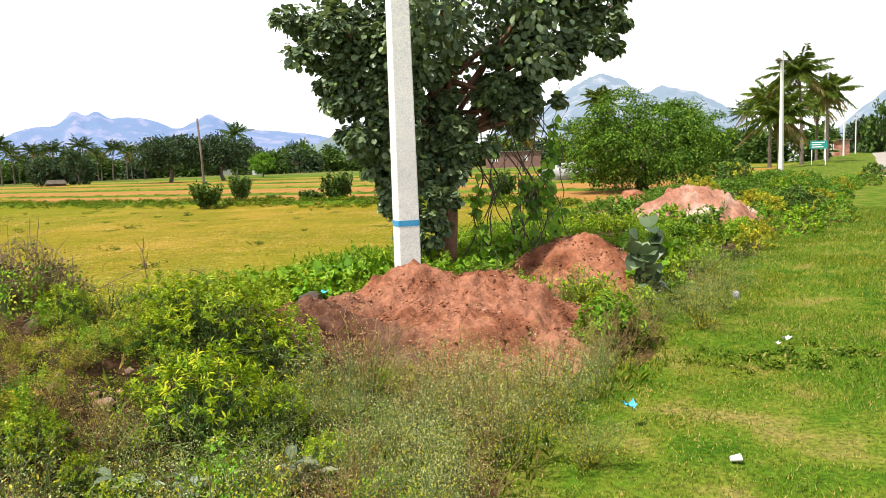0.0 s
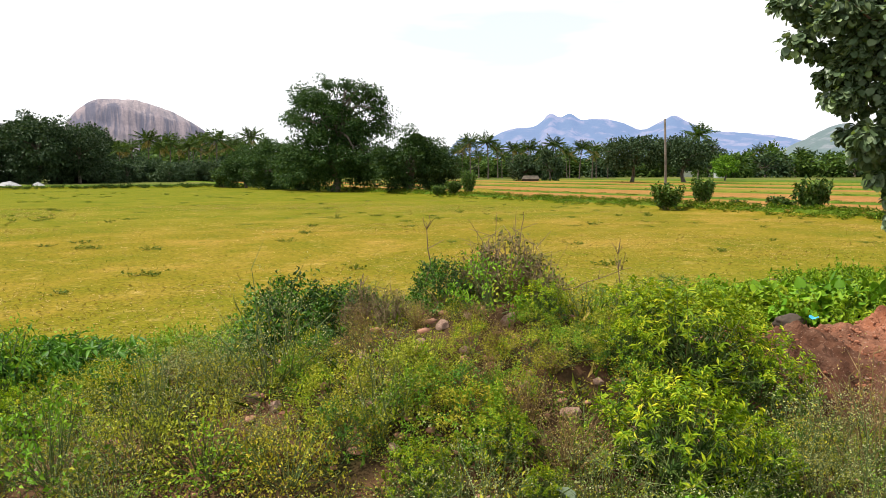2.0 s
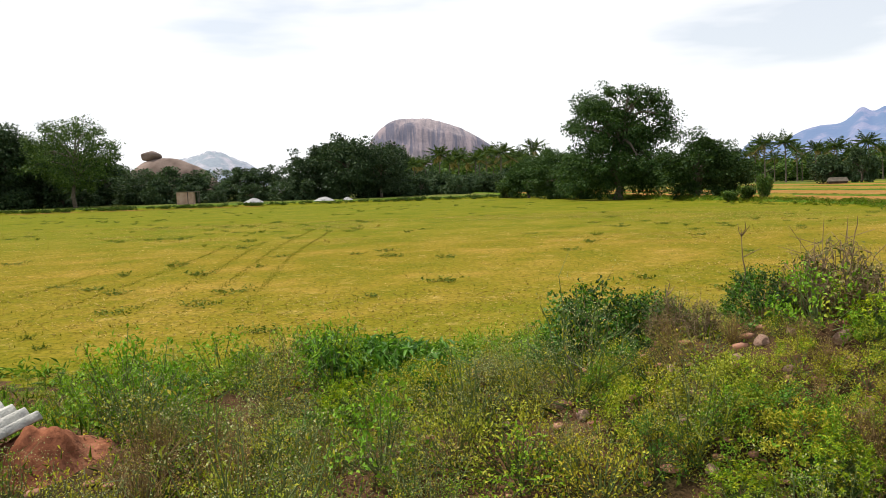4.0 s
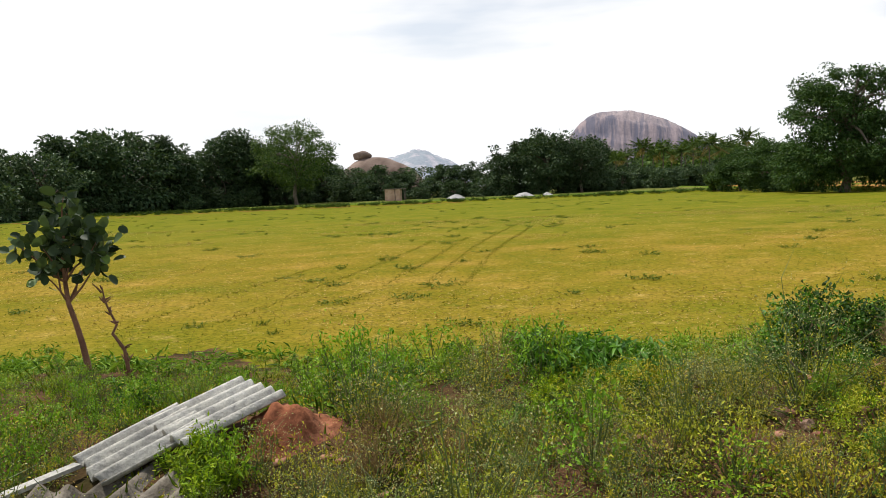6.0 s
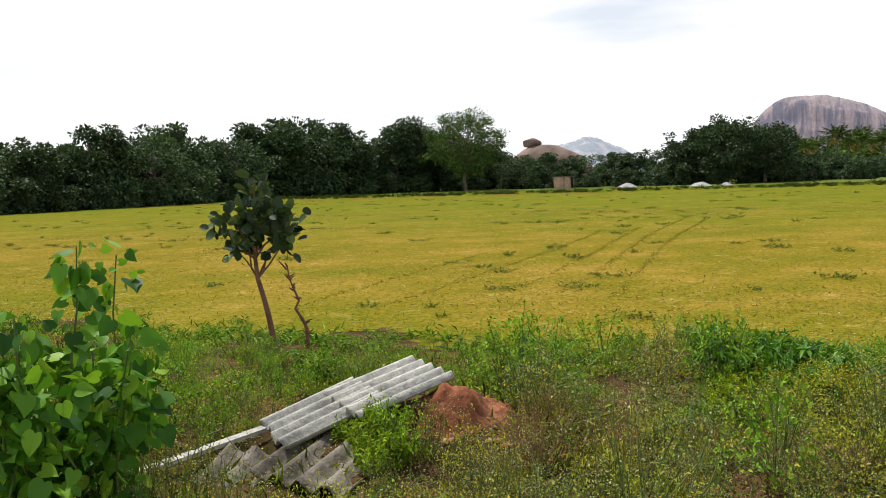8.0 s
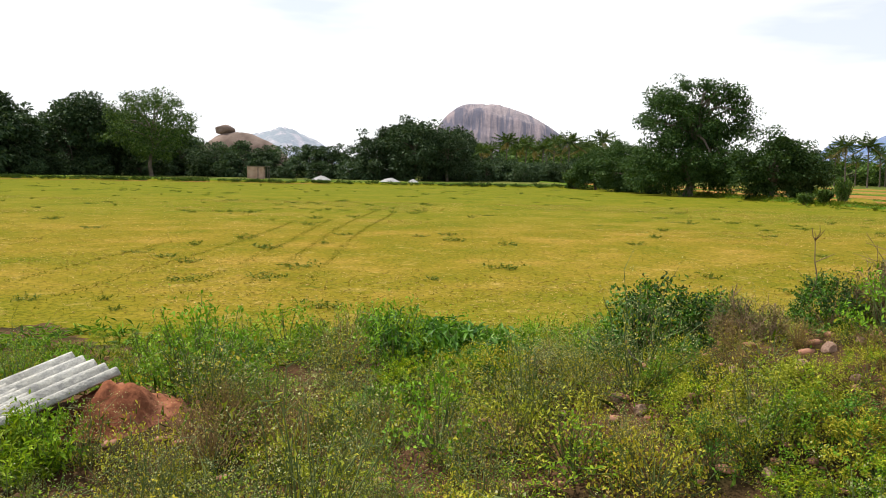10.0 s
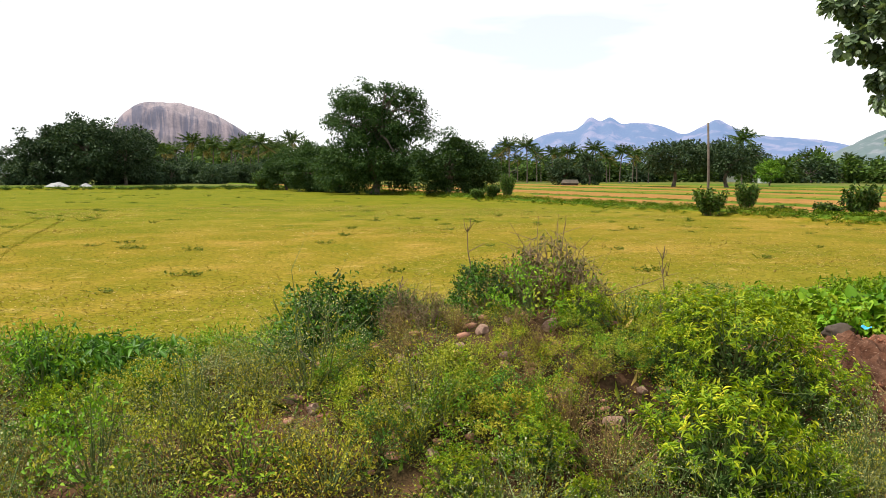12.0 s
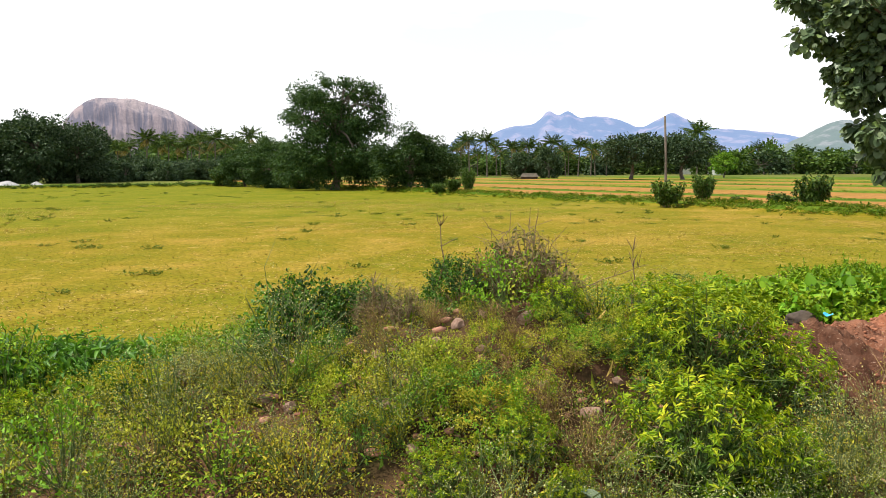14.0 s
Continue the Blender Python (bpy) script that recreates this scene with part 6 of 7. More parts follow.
    tagged(piece("straw_litter", g, ["l_straw"]), "pale straw litter strewn over the cropped field", "straw", kind="stuff")
    # wheel ruts running out across the field
    g = Geo()
    for rs, p0, p1 in ((-4.3, 10.2, 26), (-3.15, 11.5, 27), (-2.4, 11.5, 33), (-1.6, 11, 31), (-5.6, 9.5, 18)):
        n = int(80 * (p1 - p0))
        p = p0 + (p1 - p0) * rng.rand(n)
        s = rs + 0.056 * (p - 10.8) + 0.12 * np.sin(p * 0.3 + rs) + rng.normal(0, 0.06, n)
        x, y = W(s, p)
        leaves(g, rng, np.stack([x, y, ground_z(x, y)], -1), rng.normal(0, 0.6, (n, 3)) + np.array([0, 0, 0.5]), 0.022, 0.010 + 0.012 * rng.rand(n), "blade", 0, np.tile([0, 0, 1.0], (n, 1)) + rng.normal(0, 0.5, (n, 3)))
    tagged(piece("wheel_ruts", g, ["l_rut"]), "faint dark wheel ruts crossing the field", "ruts", kind="stuff")
    # darker clumps in the field
    tuft = [(Geo(), leafy_plant(rng, 0.13, 0.32, 10, 8, 0.10, 0.16, "dia")[1], 0, 0) for _ in range(3)]
    low_ = [(Geo(), leafy_plant(rng, 0.10, 0.34, 16, 9, 0.05, 0.4, "dia")[1], 0, 0) for _ in range(4)]
    pl = random_places(rng, 1500, -48, 26, 8.8, 80, lambda s, p: (0.3 + smooth(-0.05, 0.25, fbm(s * 0.15, p * 0.15, 2))) / (1 + (p - 8) / 60), (0.3, 1.5), (0.3, 1.0))
    joined("field_clumps", "scattered darker green clumps in the field", "grass", low_, ["l_clump"], pl)
    ed = random_places(rng, 500, -14, 20, 6.6, 8.6, lambda s, p: smooth(8.7, 7.0, p), (0.6, 1.4), (0.4, 0.95))
    joined("edge_grass", "tufts of fresh grass along the field edge", "grass", tuft, ["l_bright"], ed)
    # grass on the earth ridges
    rows = []
    for rs, n_ in ((26.6, 2000), (39, 260), (51.5, 220), (67.5, 200), (86, 180), (108, 100)):
        pp = 9 + 95 * rng.rand(n_) ** (1.6 if rs < 30 else 1.0)
        x, y = W(rs + rng.normal(0, 0.5, n_), pp)
        rows.append(np.stack([x, y, ground_z(x, y), rng.rand(n_) * 6.28, 0.7 + 0.8 * rng.rand(n_), (0.6 + 0.6 * rng.rand(n_)) * (1.0 if rs < 30 else 0.45)], -1))
    n_ = 420
    x, y = W(-58 + 84 * rng.rand(n_), 91.6 + rng.normal(0, 0.3, n_))
    joined("ridge_weeds", "dark weeds along the earth ridge at the far edge of the field", "weeds", tuft, ["l_mid"], np.stack([x, y, ground_z(x, y), rng.rand(n_) * 6.28, 1.0 + 1.5 * rng.rand(n_), 1.0 + 1.5 * rng.rand(n_)], -1))
    cheap = [(Geo(), leafy_plant(rng, 0.15, 0.34, 5, 6, 0.12, 0.22, "dia")[1], 0, 0) for _ in range(3)]
    joined("ridge_grass", "rank green grass on the earth ridges between plots", "grass", cheap, ["l_grass"], np.concatenate(rows))


grass_cover()


# ---- shrubs that stand out one by one ----
def shrub(name, label, category, parts, mats, group=""):
    sg, lg = parts
    root = thing(name, label, category, group)
    piece("branchwork", sg, [mats[0]], root)
    if lg.v:
        piece("foliage", lg, mats[1:], root)
    return root


def place_shrubs():
    rng = np.random.RandomState(61)
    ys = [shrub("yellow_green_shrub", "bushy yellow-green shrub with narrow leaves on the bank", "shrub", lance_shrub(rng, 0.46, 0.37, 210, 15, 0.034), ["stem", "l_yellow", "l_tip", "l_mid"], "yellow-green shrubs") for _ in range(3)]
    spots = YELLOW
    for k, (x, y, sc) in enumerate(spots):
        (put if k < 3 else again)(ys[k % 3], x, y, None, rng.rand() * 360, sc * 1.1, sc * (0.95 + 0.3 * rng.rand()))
    dk = [shrub("dark_leafy_bush", "dense dark-green leafy bush on the rubble bank", "bush", leafy_dome(rng, 0.50, 0.36, 190, 24, 0.027, 0.55, 0.35), ["twig", "l_leaf", "l_grove"], "dark bushes") for _ in range(2)]
    for k, (x, y, sc) in enumerate(DARK):
        (put if k < 2 else again)(dk[k % 2], x, y, None, rng.rand() * 360, sc)
    th = shrub("thorn_bush", "half-bare thorny bush on top of the bank", "bush", thorn_bush(rng, 0.42, 0.22, 80, 14), ["twig", "l_drab"], "thorn bushes")
    put(th, -1.30, 4.12, None, 0, 1.05)
    again(th, -1.42, 4.05, None, 120, 0.8)
    again(th, -1.15, 4.1, None, 220, 0.75)
    again(th, -2.0, 3.75, None, 60, 0.6)
    again(th, -1.8, 3.7, None, 80, 0.5)
    again(th, -2.7, 3.1, None, 20, 0.4)
    gr = [shrub("rounded_weed", "rounded grey-green weed thick with pale florets", "bush", fine_weed(rng, 0.36, 0.32, 34, 0.04, 180, 9, 1500, 0.0135), ["stem", "l_weed", "l_dry", "flower"], "rounded weeds") for _ in range(2)]
    for k, (x, y, sc) in enumerate(ROUND):
        (put if k < 2 else again)(gr[k % 2], x, y, None, rng.rand() * 360, sc)
    br = [shrub("withered_bush", "withered brown bush beside the soil heap", "bush", fine_weed(rng, 0.40, 0.32, 60, 0.7, 130, 6, 900, 0.013), ["redstem", "l_weed", "l_dry", "drybud"], "withered bushes") for _ in range(2)]
    for k, (x, y, sc) in enumerate(BROWN):
        (put if k < 2 else again)(br[k % 2], x, y, None, rng.rand() * 360, sc)
    bl = [shrub("broad_leaved_plant", "clump of long dark-green leaves below the bank", "plant", leafy_plant(rng, 0.32, 0.32, 30, 22, 0.088, 0.32, "ovate", -0.55), ["stem", "l_leaf"], "broad-leaved plants") for _ in range(3)]
    for k, (x, y, sc) in enumerate(BROAD):
        (put if k < 3 else again)(bl[k % 3], x, y, None, rng.rand() * 360, sc * 0.9, sc * 0.85)
    # fresh bush growing up before the roofing sheets
    gb = [shrub("fresh_green_bush", "fresh green bush with narrow leaves before the roofing sheets", "bush", leafy_plant(rng, 0.30, 0.20, 26, 20, 0.055, 0.3, "dia"), ["stem", "l_fresh"], "bushes by the sheets") for _ in range(2)]
    for k, (x, y, sc) in enumerate([(-3.66, 0.88, 0.72), (-3.54, 0.76, 0.66), (-3.47, 0.86, 0.68), (-3.42, 0.74, 0.55), (-3.75, 0.70, 0.45)]):
        (put if k < 2 else again)(gb[k % 2], x, y, None, rng.rand() * 360, sc)
    for x, y in FELTED:
        f = shrub("felted_plant", "low plant with thick grey felted leaves", "plant", felted_plant(rng), ["stem", "l_grey"], "grey-leaved plants")
        put(f, x, y, gz(x, y) - 0.01, 0, 0.7)
    rb = shrub("round_green_bush", "round dark-green bush on the edge of the soil heap", "bush", lance_shrub(rng, 0.45, 0.32, 90, 13, 0.075), ["stem", "l_green", "l_bright", "l_mid"])
    put(rb, 2.42, 5.15, None, 0, 0.9)
    dp = shrub("round_leaved_shoot", "dark shoot with drooping round leaves beside the heap", "shrub", leafy_plant(rng, 0.75, 0.25, 9, 12, 0.16, 0.95), ["twig", "l_tree"])
    put(dp, 3.3, 6.35, None, 0, 1.0)
    vp = shrub("creeper_patch", "sprawling patch of rounded green leaves beside the pole", "plant", leafy_plant(rng, 0.30, 0.5, 34, 13, 0.10, 0.78, "heart"), ["stem", "l_green"], "sprawling creepers")
    put(vp, 0.30, 8.0, None, 0, 1.0)
    for x, y, sc in ((-0.1, 8.5, 0.9), (0.65, 7.75, 0.8), (0.75, 8.4, 1.0), (2.6, 9.0, 0.9), (3.1, 8.0, 0.8), (3.6, 7.4, 0.9), (2.2, 8.2, 0.8), (4.3, 8.6, 1.0), (0.25, 7.5, 0.7)):
        again(vp, x, y, None, rng.rand() * 360, sc)
    hk = tagged(piece("dark_husk", rock(rng, 0.10, (1.4, 1, 0.7), 0.35, 3), ["darktwig"]), "dark rotting husk beside the soil heap", "husk")
    hk.matrix_basis = pose(0.18, 7.25, gz(0.18, 7.25) + 0.06)
    # bare twigs standing up from the bank
    for k, (x, y, h, ln) in enumerate(((-1.66, 3.83, 0.45, 0.0), (-1.27, 4.19, 0.46, 0.02), (-0.75, 4.62, 0.43, -0.05), (-2.05, 3.75, 0.32, 0.05))):
        root = thing("bare_twig", "bare upright twig rising from the bank", "twig", "bare twigs", at=(x, y, gz(x, y)))
        tgeo = Geo()
        q = stalk(rng, tgeo, np.array([0, 0, -0.05]), np.array([ln, 0, h]), 0.006, 0.002, 6, 0.03, 5)
        piece("stem", tgeo, ["twig"], root)
        for b in range(9):
            i = rng.randint(2, 6)
            tgeo = Geo()
            stalk(rng, tgeo, q[i], q[i] + np.array([rng.normal(0, 0.045), rng.normal(0, 0.04), 0.03 + 0.06 * rng.rand()]), 0.003, 0.0012, 3, 0.04)
            piece("branchlet", tgeo, ["twig"], root)
    root = thing("bare_twig", "thorny dead branch arching out of the bank", "twig", "bare twigs", at=(-1.2, 4.15, gz(-1.2, 4.15) + 0.10))
    tgeo = Geo()
    q = stalk(rng, tgeo, np.array([0, 0, -0.08]), np.array([0.48, 0.16, 0.12]), 0.0045, 0.0015, 9, 0.012, 5)
    piece("stem", tgeo, ["twig"], root)
    for b in range(14):
        c = q[rng.randint(2, 9)]
        tgeo = Geo()
        stalk(rng, tgeo, c, c + rng.normal(0, 0.05, 3), 0.002, 0.001, 2, 0)
        piece("branchlet", tgeo, ["twig"], root)
    # grey stick lying on the bank
    tgeo = Geo()
    stalk(rng, tgeo, np.array([-0.08, 0, 0.18]), np.array([0.08, -0.05, 0.0]), 0.008, 0.005, 6, 0.03, 6)
    ob = tagged(piece("dry_stick", tgeo, ["greybark"]), "grey dry stick lying on the bank", "stick")
    ob.matrix_basis = pose(-2.12, 3.1, gz(-2.12, 3.1) + 0.03, 0, 0, 33) @ Matrix.Diagonal((0.8, 0.8, 0.8, 1))
    again(br[0], -1.25, 4.0, None, 40, 0.5)
    again(br[1], -1.6, 3.6, None, 140, 0.4)
    # bushes on the ridge between the plots
    fb = [shrub("ridge_bush", "leafy green bush on the ridge between plots", "bush", leafy_plant(rng, 1.0, 0.7, 60, 24, 0.16, 0.6, "dia"), ["twig", "l_mid"], "ridge bushes") for _ in range(2)]
    for k, (a, r, sc, sz) in enumerate([(7.0, 36, 1.15, 1.2), (4.6, 36.5, 0.8, 1.2), (2.3, 36.5, 0.55, 0.5), (-0.4, 35.5, 0.95, 0.7), (-2.3, 35, 1.15, 1.45), (21.2, 53, 0.8, 1.6), (22.3, 54, 1.0, 0.9), (23.4, 55, 0.9, 0.8), (38.9, 93, 2.0, 2.3), (-14.6, 30, 0.9, 1.3), (-17, 24, 0.7, 1.2)]):
        (put if k < 2 else again)(fb[k % 2], *AZ(a, r), None, rng.rand() * 360, sc, sz)
    # bushes along the far verge
    vb = [shrub("verge_bush", "leafy green bush on the road verge", "bush", leafy_dome(rng, 0.75, 0.62, 80, 22, 0.075, 0.5, 0.12), ["twig", lm, "l_weed"], "verge bushes") for lm in ("l_bright", "l_mid", "l_weed", "l_green")]
    for k, (x, y, sc) in enumerate(((18.5, 23.75, 0.9), (23.7, 29.0, 1.1), (6.6, 10.0, 0.5), (8.5, 11.7, 0.65), (10.2, 13.05, 0.6), (15.7, 26.2, 1.2), (11.2, 20.3, 0.9), (14.0, 20.8, 0.8), (20.5, 25.2, 0.7), (9.4, 12.9, 0.55))):
        (put if k < 4 else again)(vb[k % 4], x, y, None, rng.rand() * 360, sc, sc * (0.75 + 0.4 * rng.rand()))
    k = 4
    while k < 26:
        s = 10.5 + 22 * rng.rand() ** 1.2
        p = np.interp(s, [10, 14, 20, 32], [1.7, 1.2, 0.4, -0.4]) + 2.6 * rng.rand()
        if (s < 17.2 and 1.6 < p < 4.2) and rng.rand() < 0.75:
            continue
        sc = 0.35 + 0.6 * rng.rand()
        (put if k < 4 else again)(vb[k % 4], *W(s, p), None, rng.rand() * 360, sc, sc * (0.6 + 0.5 * rng.rand()))
        k += 1
    # rounded olive bushes over the rubble bank
    ob_ = [shrub("olive_bush", "rounded olive-green bush of tiny leaves on the bank", "bush", leafy_dome(rng, 0.40, 0.36, 120, 26, 0.021, 0.42, 0.35), ["stem", lm, l2], "olive bushes") for lm, l2 in (("l_green", "l_weed"), ("l_weed", "l_yellow"), ("l_leaf", "l_weed"))]
    for k, (x, y, sc) in enumerate(OLIVE):
        (put if k < 3 else again)(ob_[k % 3], x, y, None, rng.rand() * 360, sc, sc * (0.8 + 0.35 * rng.rand()))


place_shrubs()


def sapling():
    rng = np.random.RandomState(14)
    x, y = -7.61, 0.83
    root = thing("sapling", "slim sapling with big round leathery leaves at the field edge", "tree", at=(x, y, gz(x, y)))
    tg, lg = Geo(), Geo()
    t = np.linspace(0, 1, 9)
    # the stem leans to one side, then stands up
    q = np.stack([0.02 * np.sin(3 * t), -0.14 * np.minimum(t, 0.5) / 0.5 + 0.02 * np.sin(6 * t) + 0.05 * np.maximum(t - 0.6, 0), -0.1 + 1.52 * t], -1)
    tube(tg, q, np.linspace(0.032, 0.010, 9), 8)
    for cy, cz, r, k in ((-0.12, 1.52, 0.06, 7), (-0.08, 1.38, 0.09, 16), (0.03, 1.25, 0.11, 24), (-0.17, 1.25, 0.12, 26), (-0.05, 1.12, 0.13, 30), (0.13, 1.12, 0.12, 24), (-0.30, 1.10, 0.12, 24), (-0.48, 1.13, 0.07, 11), (-0.22, 0.98, 0.13, 26), (0.08, 0.98, 0.11, 18), (0.22, 1.0, 0.06, 8), (-0.32, 0.90, 0.10, 16), (-0.02, 0.86, 0.08, 9)):
        b = np.array([rng.normal(0, 0.08), cy, cz * 1.05])
        bg_ = Geo()
        stalk(rng, bg_, q[np.argmin(np.abs(q[:, 2] - cz + 0.25))], b, 0.012, 0.004, 4, 0.05, 5)
        piece("branch", bg_, ["bark"], root)
        k = int(1.35 * k)
        pts = b + rng.normal(0, 1, (k, 3)) * np.array([r, r * 0.66, r * 0.6])
        ln = 0.085 + 0.05 * rng.rand(k)
        leaves(lg, rng, pts, unit(pts - b) * 0.8 + rng.normal(0, 0.45, (k, 3)) + np.array([0, 0, 0.1]), ln, ln * 0.8, "round", 0, rng.normal(0, 0.7, (k, 3)) + np.array([0.2, 0, 0.6]))
    piece("trunk", tg, ["bark"], root)
    piece("foliage", lg, ["l_sapling"], root)
    dg = Geo()
    q = stalk(rng, dg, np.array([0.0, 0.06, -0.1]), np.array([0.0, -0.14, 0.80]), 0.022, 0.006, 9, 0.03, 6)
    for b in range(26):
        i = rng.randint(0, 9) if b < 14 else rng.randint(0, 4)
        stalk(rng, dg, q[i] + rng.normal(0, 0.01, 3), q[i] + np.array([rng.normal(0, 0.03), rng.normal(0, 0.045), 0.02 + 0.05 * rng.rand()]), 0.011, 0.004, 3, 0.05, 5)
    ob = tagged(piece("dead_stump", dg, ["bark"]), "gnarled dead stem beside the sapling", "stem")
    ob.location = (-7.54, 1.11, gz(-7.54, 1.11))


sapling()


def heart_leaved_vine():
    rng = np.random.RandomState(23)
    x, y = -3.2, -0.44
    z0 = gz(x, y)
    root = thing("heart_leaved_bush", "tall bush of large green heart-shaped leaves", "bush", at=(x, y, z0))
    sg, lg = Geo(), Geo()
    for k in range(22):
        a = rng.rand() * 6.28
        rr = 0.34 * rng.rand() ** 0.5
        tip = np.array([rr * math.cos(a), rr * math.sin(a) + (0.2 if k < 2 else 0), 0.62 + 0.34 * rng.rand() + (0.22 if k < 2 else 0)])
        q = stalk(rng, sg, np.array([0.1 * math.cos(a), 0.1 * math.sin(a), -0.05]), tip, 0.007, 0.003, 6, 0.05, 5)
        n = 56
        i = 0.1 + 0.9 * rng.rand(n) ** (0.8 if k > 1 else 0.5)
        u = np.linspace(0, 1, 6)
        off = rng.normal(0, 0.045, (n, 3))
        pts = np.stack([np.interp(i, u, q[:, c]) for c in range(3)], -1) + off
        ln = 0.035 + 0.065 * rng.rand(n) ** 1.3
        leaves(lg, rng, pts, unit(off) * 0.7 + rng.normal(0, 0.5, (n, 3)) + np.array([0.2, 0, -0.6]), ln, ln * 0.85, "heart", 0, rng.normal(0, 0.6, (n, 3)) + np.array([0.5, 0.1, 0.6]))
    piece("branchwork", sg, ["stem"], root)
    piece("foliage", lg, ["l_heart"], root)


heart_leaved_vine()


# ---- stones on the bank ----
def place_stones():
    rng = np.random.RandomState(17)
    var = [rock(rng, 1.0, (1, 0.75, 0.7), 0.45, 2).mesh("stone_%s" % c, ["stone"], False) for c in "abcd"]
    for k, (x, y, r) in enumerate(STONES):
        r *= 0.42
        ob = new("fieldstone", var[k % 4])
        ob.matrix_basis = pose(x, y, gz(x, y) + 0.25 * r, rng.rand() * 30, rng.rand() * 30, rng.rand() * 360) @ Matrix.Diagonal((r, r, r, 1))
        tagged(ob, "pinkish angular fieldstone on the overgrown bank", "stone", "fieldstones")
    bits = [(rock(rng, 1.0, (1, 0.8, 0.6), 0.3, 1), Geo(), 0, 0) for _ in range(3)]
    pl = random_places(rng, 900, -2.5, 4.2, 1.8, 4.6, lambda s, p: 0.15 + 0.85 * np.exp(-((s - 1.8) ** 2 + (p - 3.1) ** 2) / 0.8), (0.012, 0.05), (0.012, 0.045))
    joined("rubble_bits", "small bits of brick and stone in the bank", "rubble", bits, ["brickbit"], pl)


place_stones()


# ---- the concrete pole ----
def concrete_pole(name, label, x, y, h, w0, w1, d0, d1, band=None, turn=0.0, z=None):
    root = thing(name, label, "utility pole", "poles along the road", at=(x, y, gz(x, y) if z is None else z))
    root.rotation_euler = (0, 0, radians(turn))
    g = Geo()
    ch = 0.12
    lv = np.linspace(-0.4, h, 9)
    V = []
    for q in lv:
        t = max(q, 0) / h
        a, b = (w0 + (w1 - w0) * t) / 2, (d0 + (d1 - d0) * t) / 2
        c = ch * min(a, b)
        V += [(-a + c, -b, q), (a - c, -b, q), (a, -b + c, q), (a, b - c, q), (a - c, b, q), (-a + c, b, q), (-a, b - c, q), (-a, -b + c, q)]
    F = [[i * 8 + j, i * 8 + (j + 1) % 8, (i + 1) * 8 + (j + 1) % 8, (i + 1) * 8 + j] for i in range(8) for j in range(8)]
    g.add(V, F)
    g.f.append(np.array([[64 + j for j in range(8)]]))
    g.m.append(np.array([0]))
    piece("shaft", g, ["concrete"], root, "", False)
    if band:
        bz, bh = band
        t = bz / h
        a, b = (w0 + (w1 - w0) * t) / 2 + 0.003, (d0 + (d1 - d0) * t) / 2 + 0.003
        c = ch * min(a, b)
        g = Geo()
        V = [(px_, py_, q) for q in (bz, bz + bh) for px_, py_ in ((-a + c, -b), (a - c, -b), (a, -b + c), (a, b - c), (a - c, b), (-a + c, b), (-a, b - c), (-a, -b + c))]
        g.add(V, [[j, (j + 1) % 8, 8 + (j + 1) % 8, 8 + j] for j in range(8)])
        piece("painted_band", g, ["bluepaint"], root, "blue painted band", False)
    return root


concrete_pole("utility_pole", "whitewashed tapered concrete pole with a blue painted band", 1.13, 7.1, 8.0, 0.225, 0.12, 0.22, 0.12, (0.70, 0.055), 8.0, 0.42)
for az_, r_, el_ in ((-33.6, 50, 5.93), (-36.06, 95, 3.39), (-37.06, 140, 2.6), (-37.7, 190, 2.0)):
    x_, y_ = AZ(az_, r_)
    p_ = concrete_pole("utility_pole", "whitewashed concrete pole beside the road", x_, y_, 1.71 + r_ * math.tan(radians(el_)), 0.26, 0.14, 0.2, 0.12, None, 30)
    g_ = Geo()
    hh = 1.71 + r_ * math.tan(radians(el_)) - 0.5
    box(g_, -0.7, 0.7, -0.05, 0.05, hh, hh + 0.1)
    piece("cross_arm", g_, ["greybark"], p_)

g_ = Geo()
tube(g_, [(0, 0, -0.3), (-0.02, 0, 2.2), (-0.12, 0, 4.35)], [0.07, 0.06, 0.05], 8)
rod = tagged(piece("wooden_post", g_, ["greybark"]), "thin leaning grey post on the ridge between plots", "post")
rod.location = (-5.1, 40.8, 0.0)


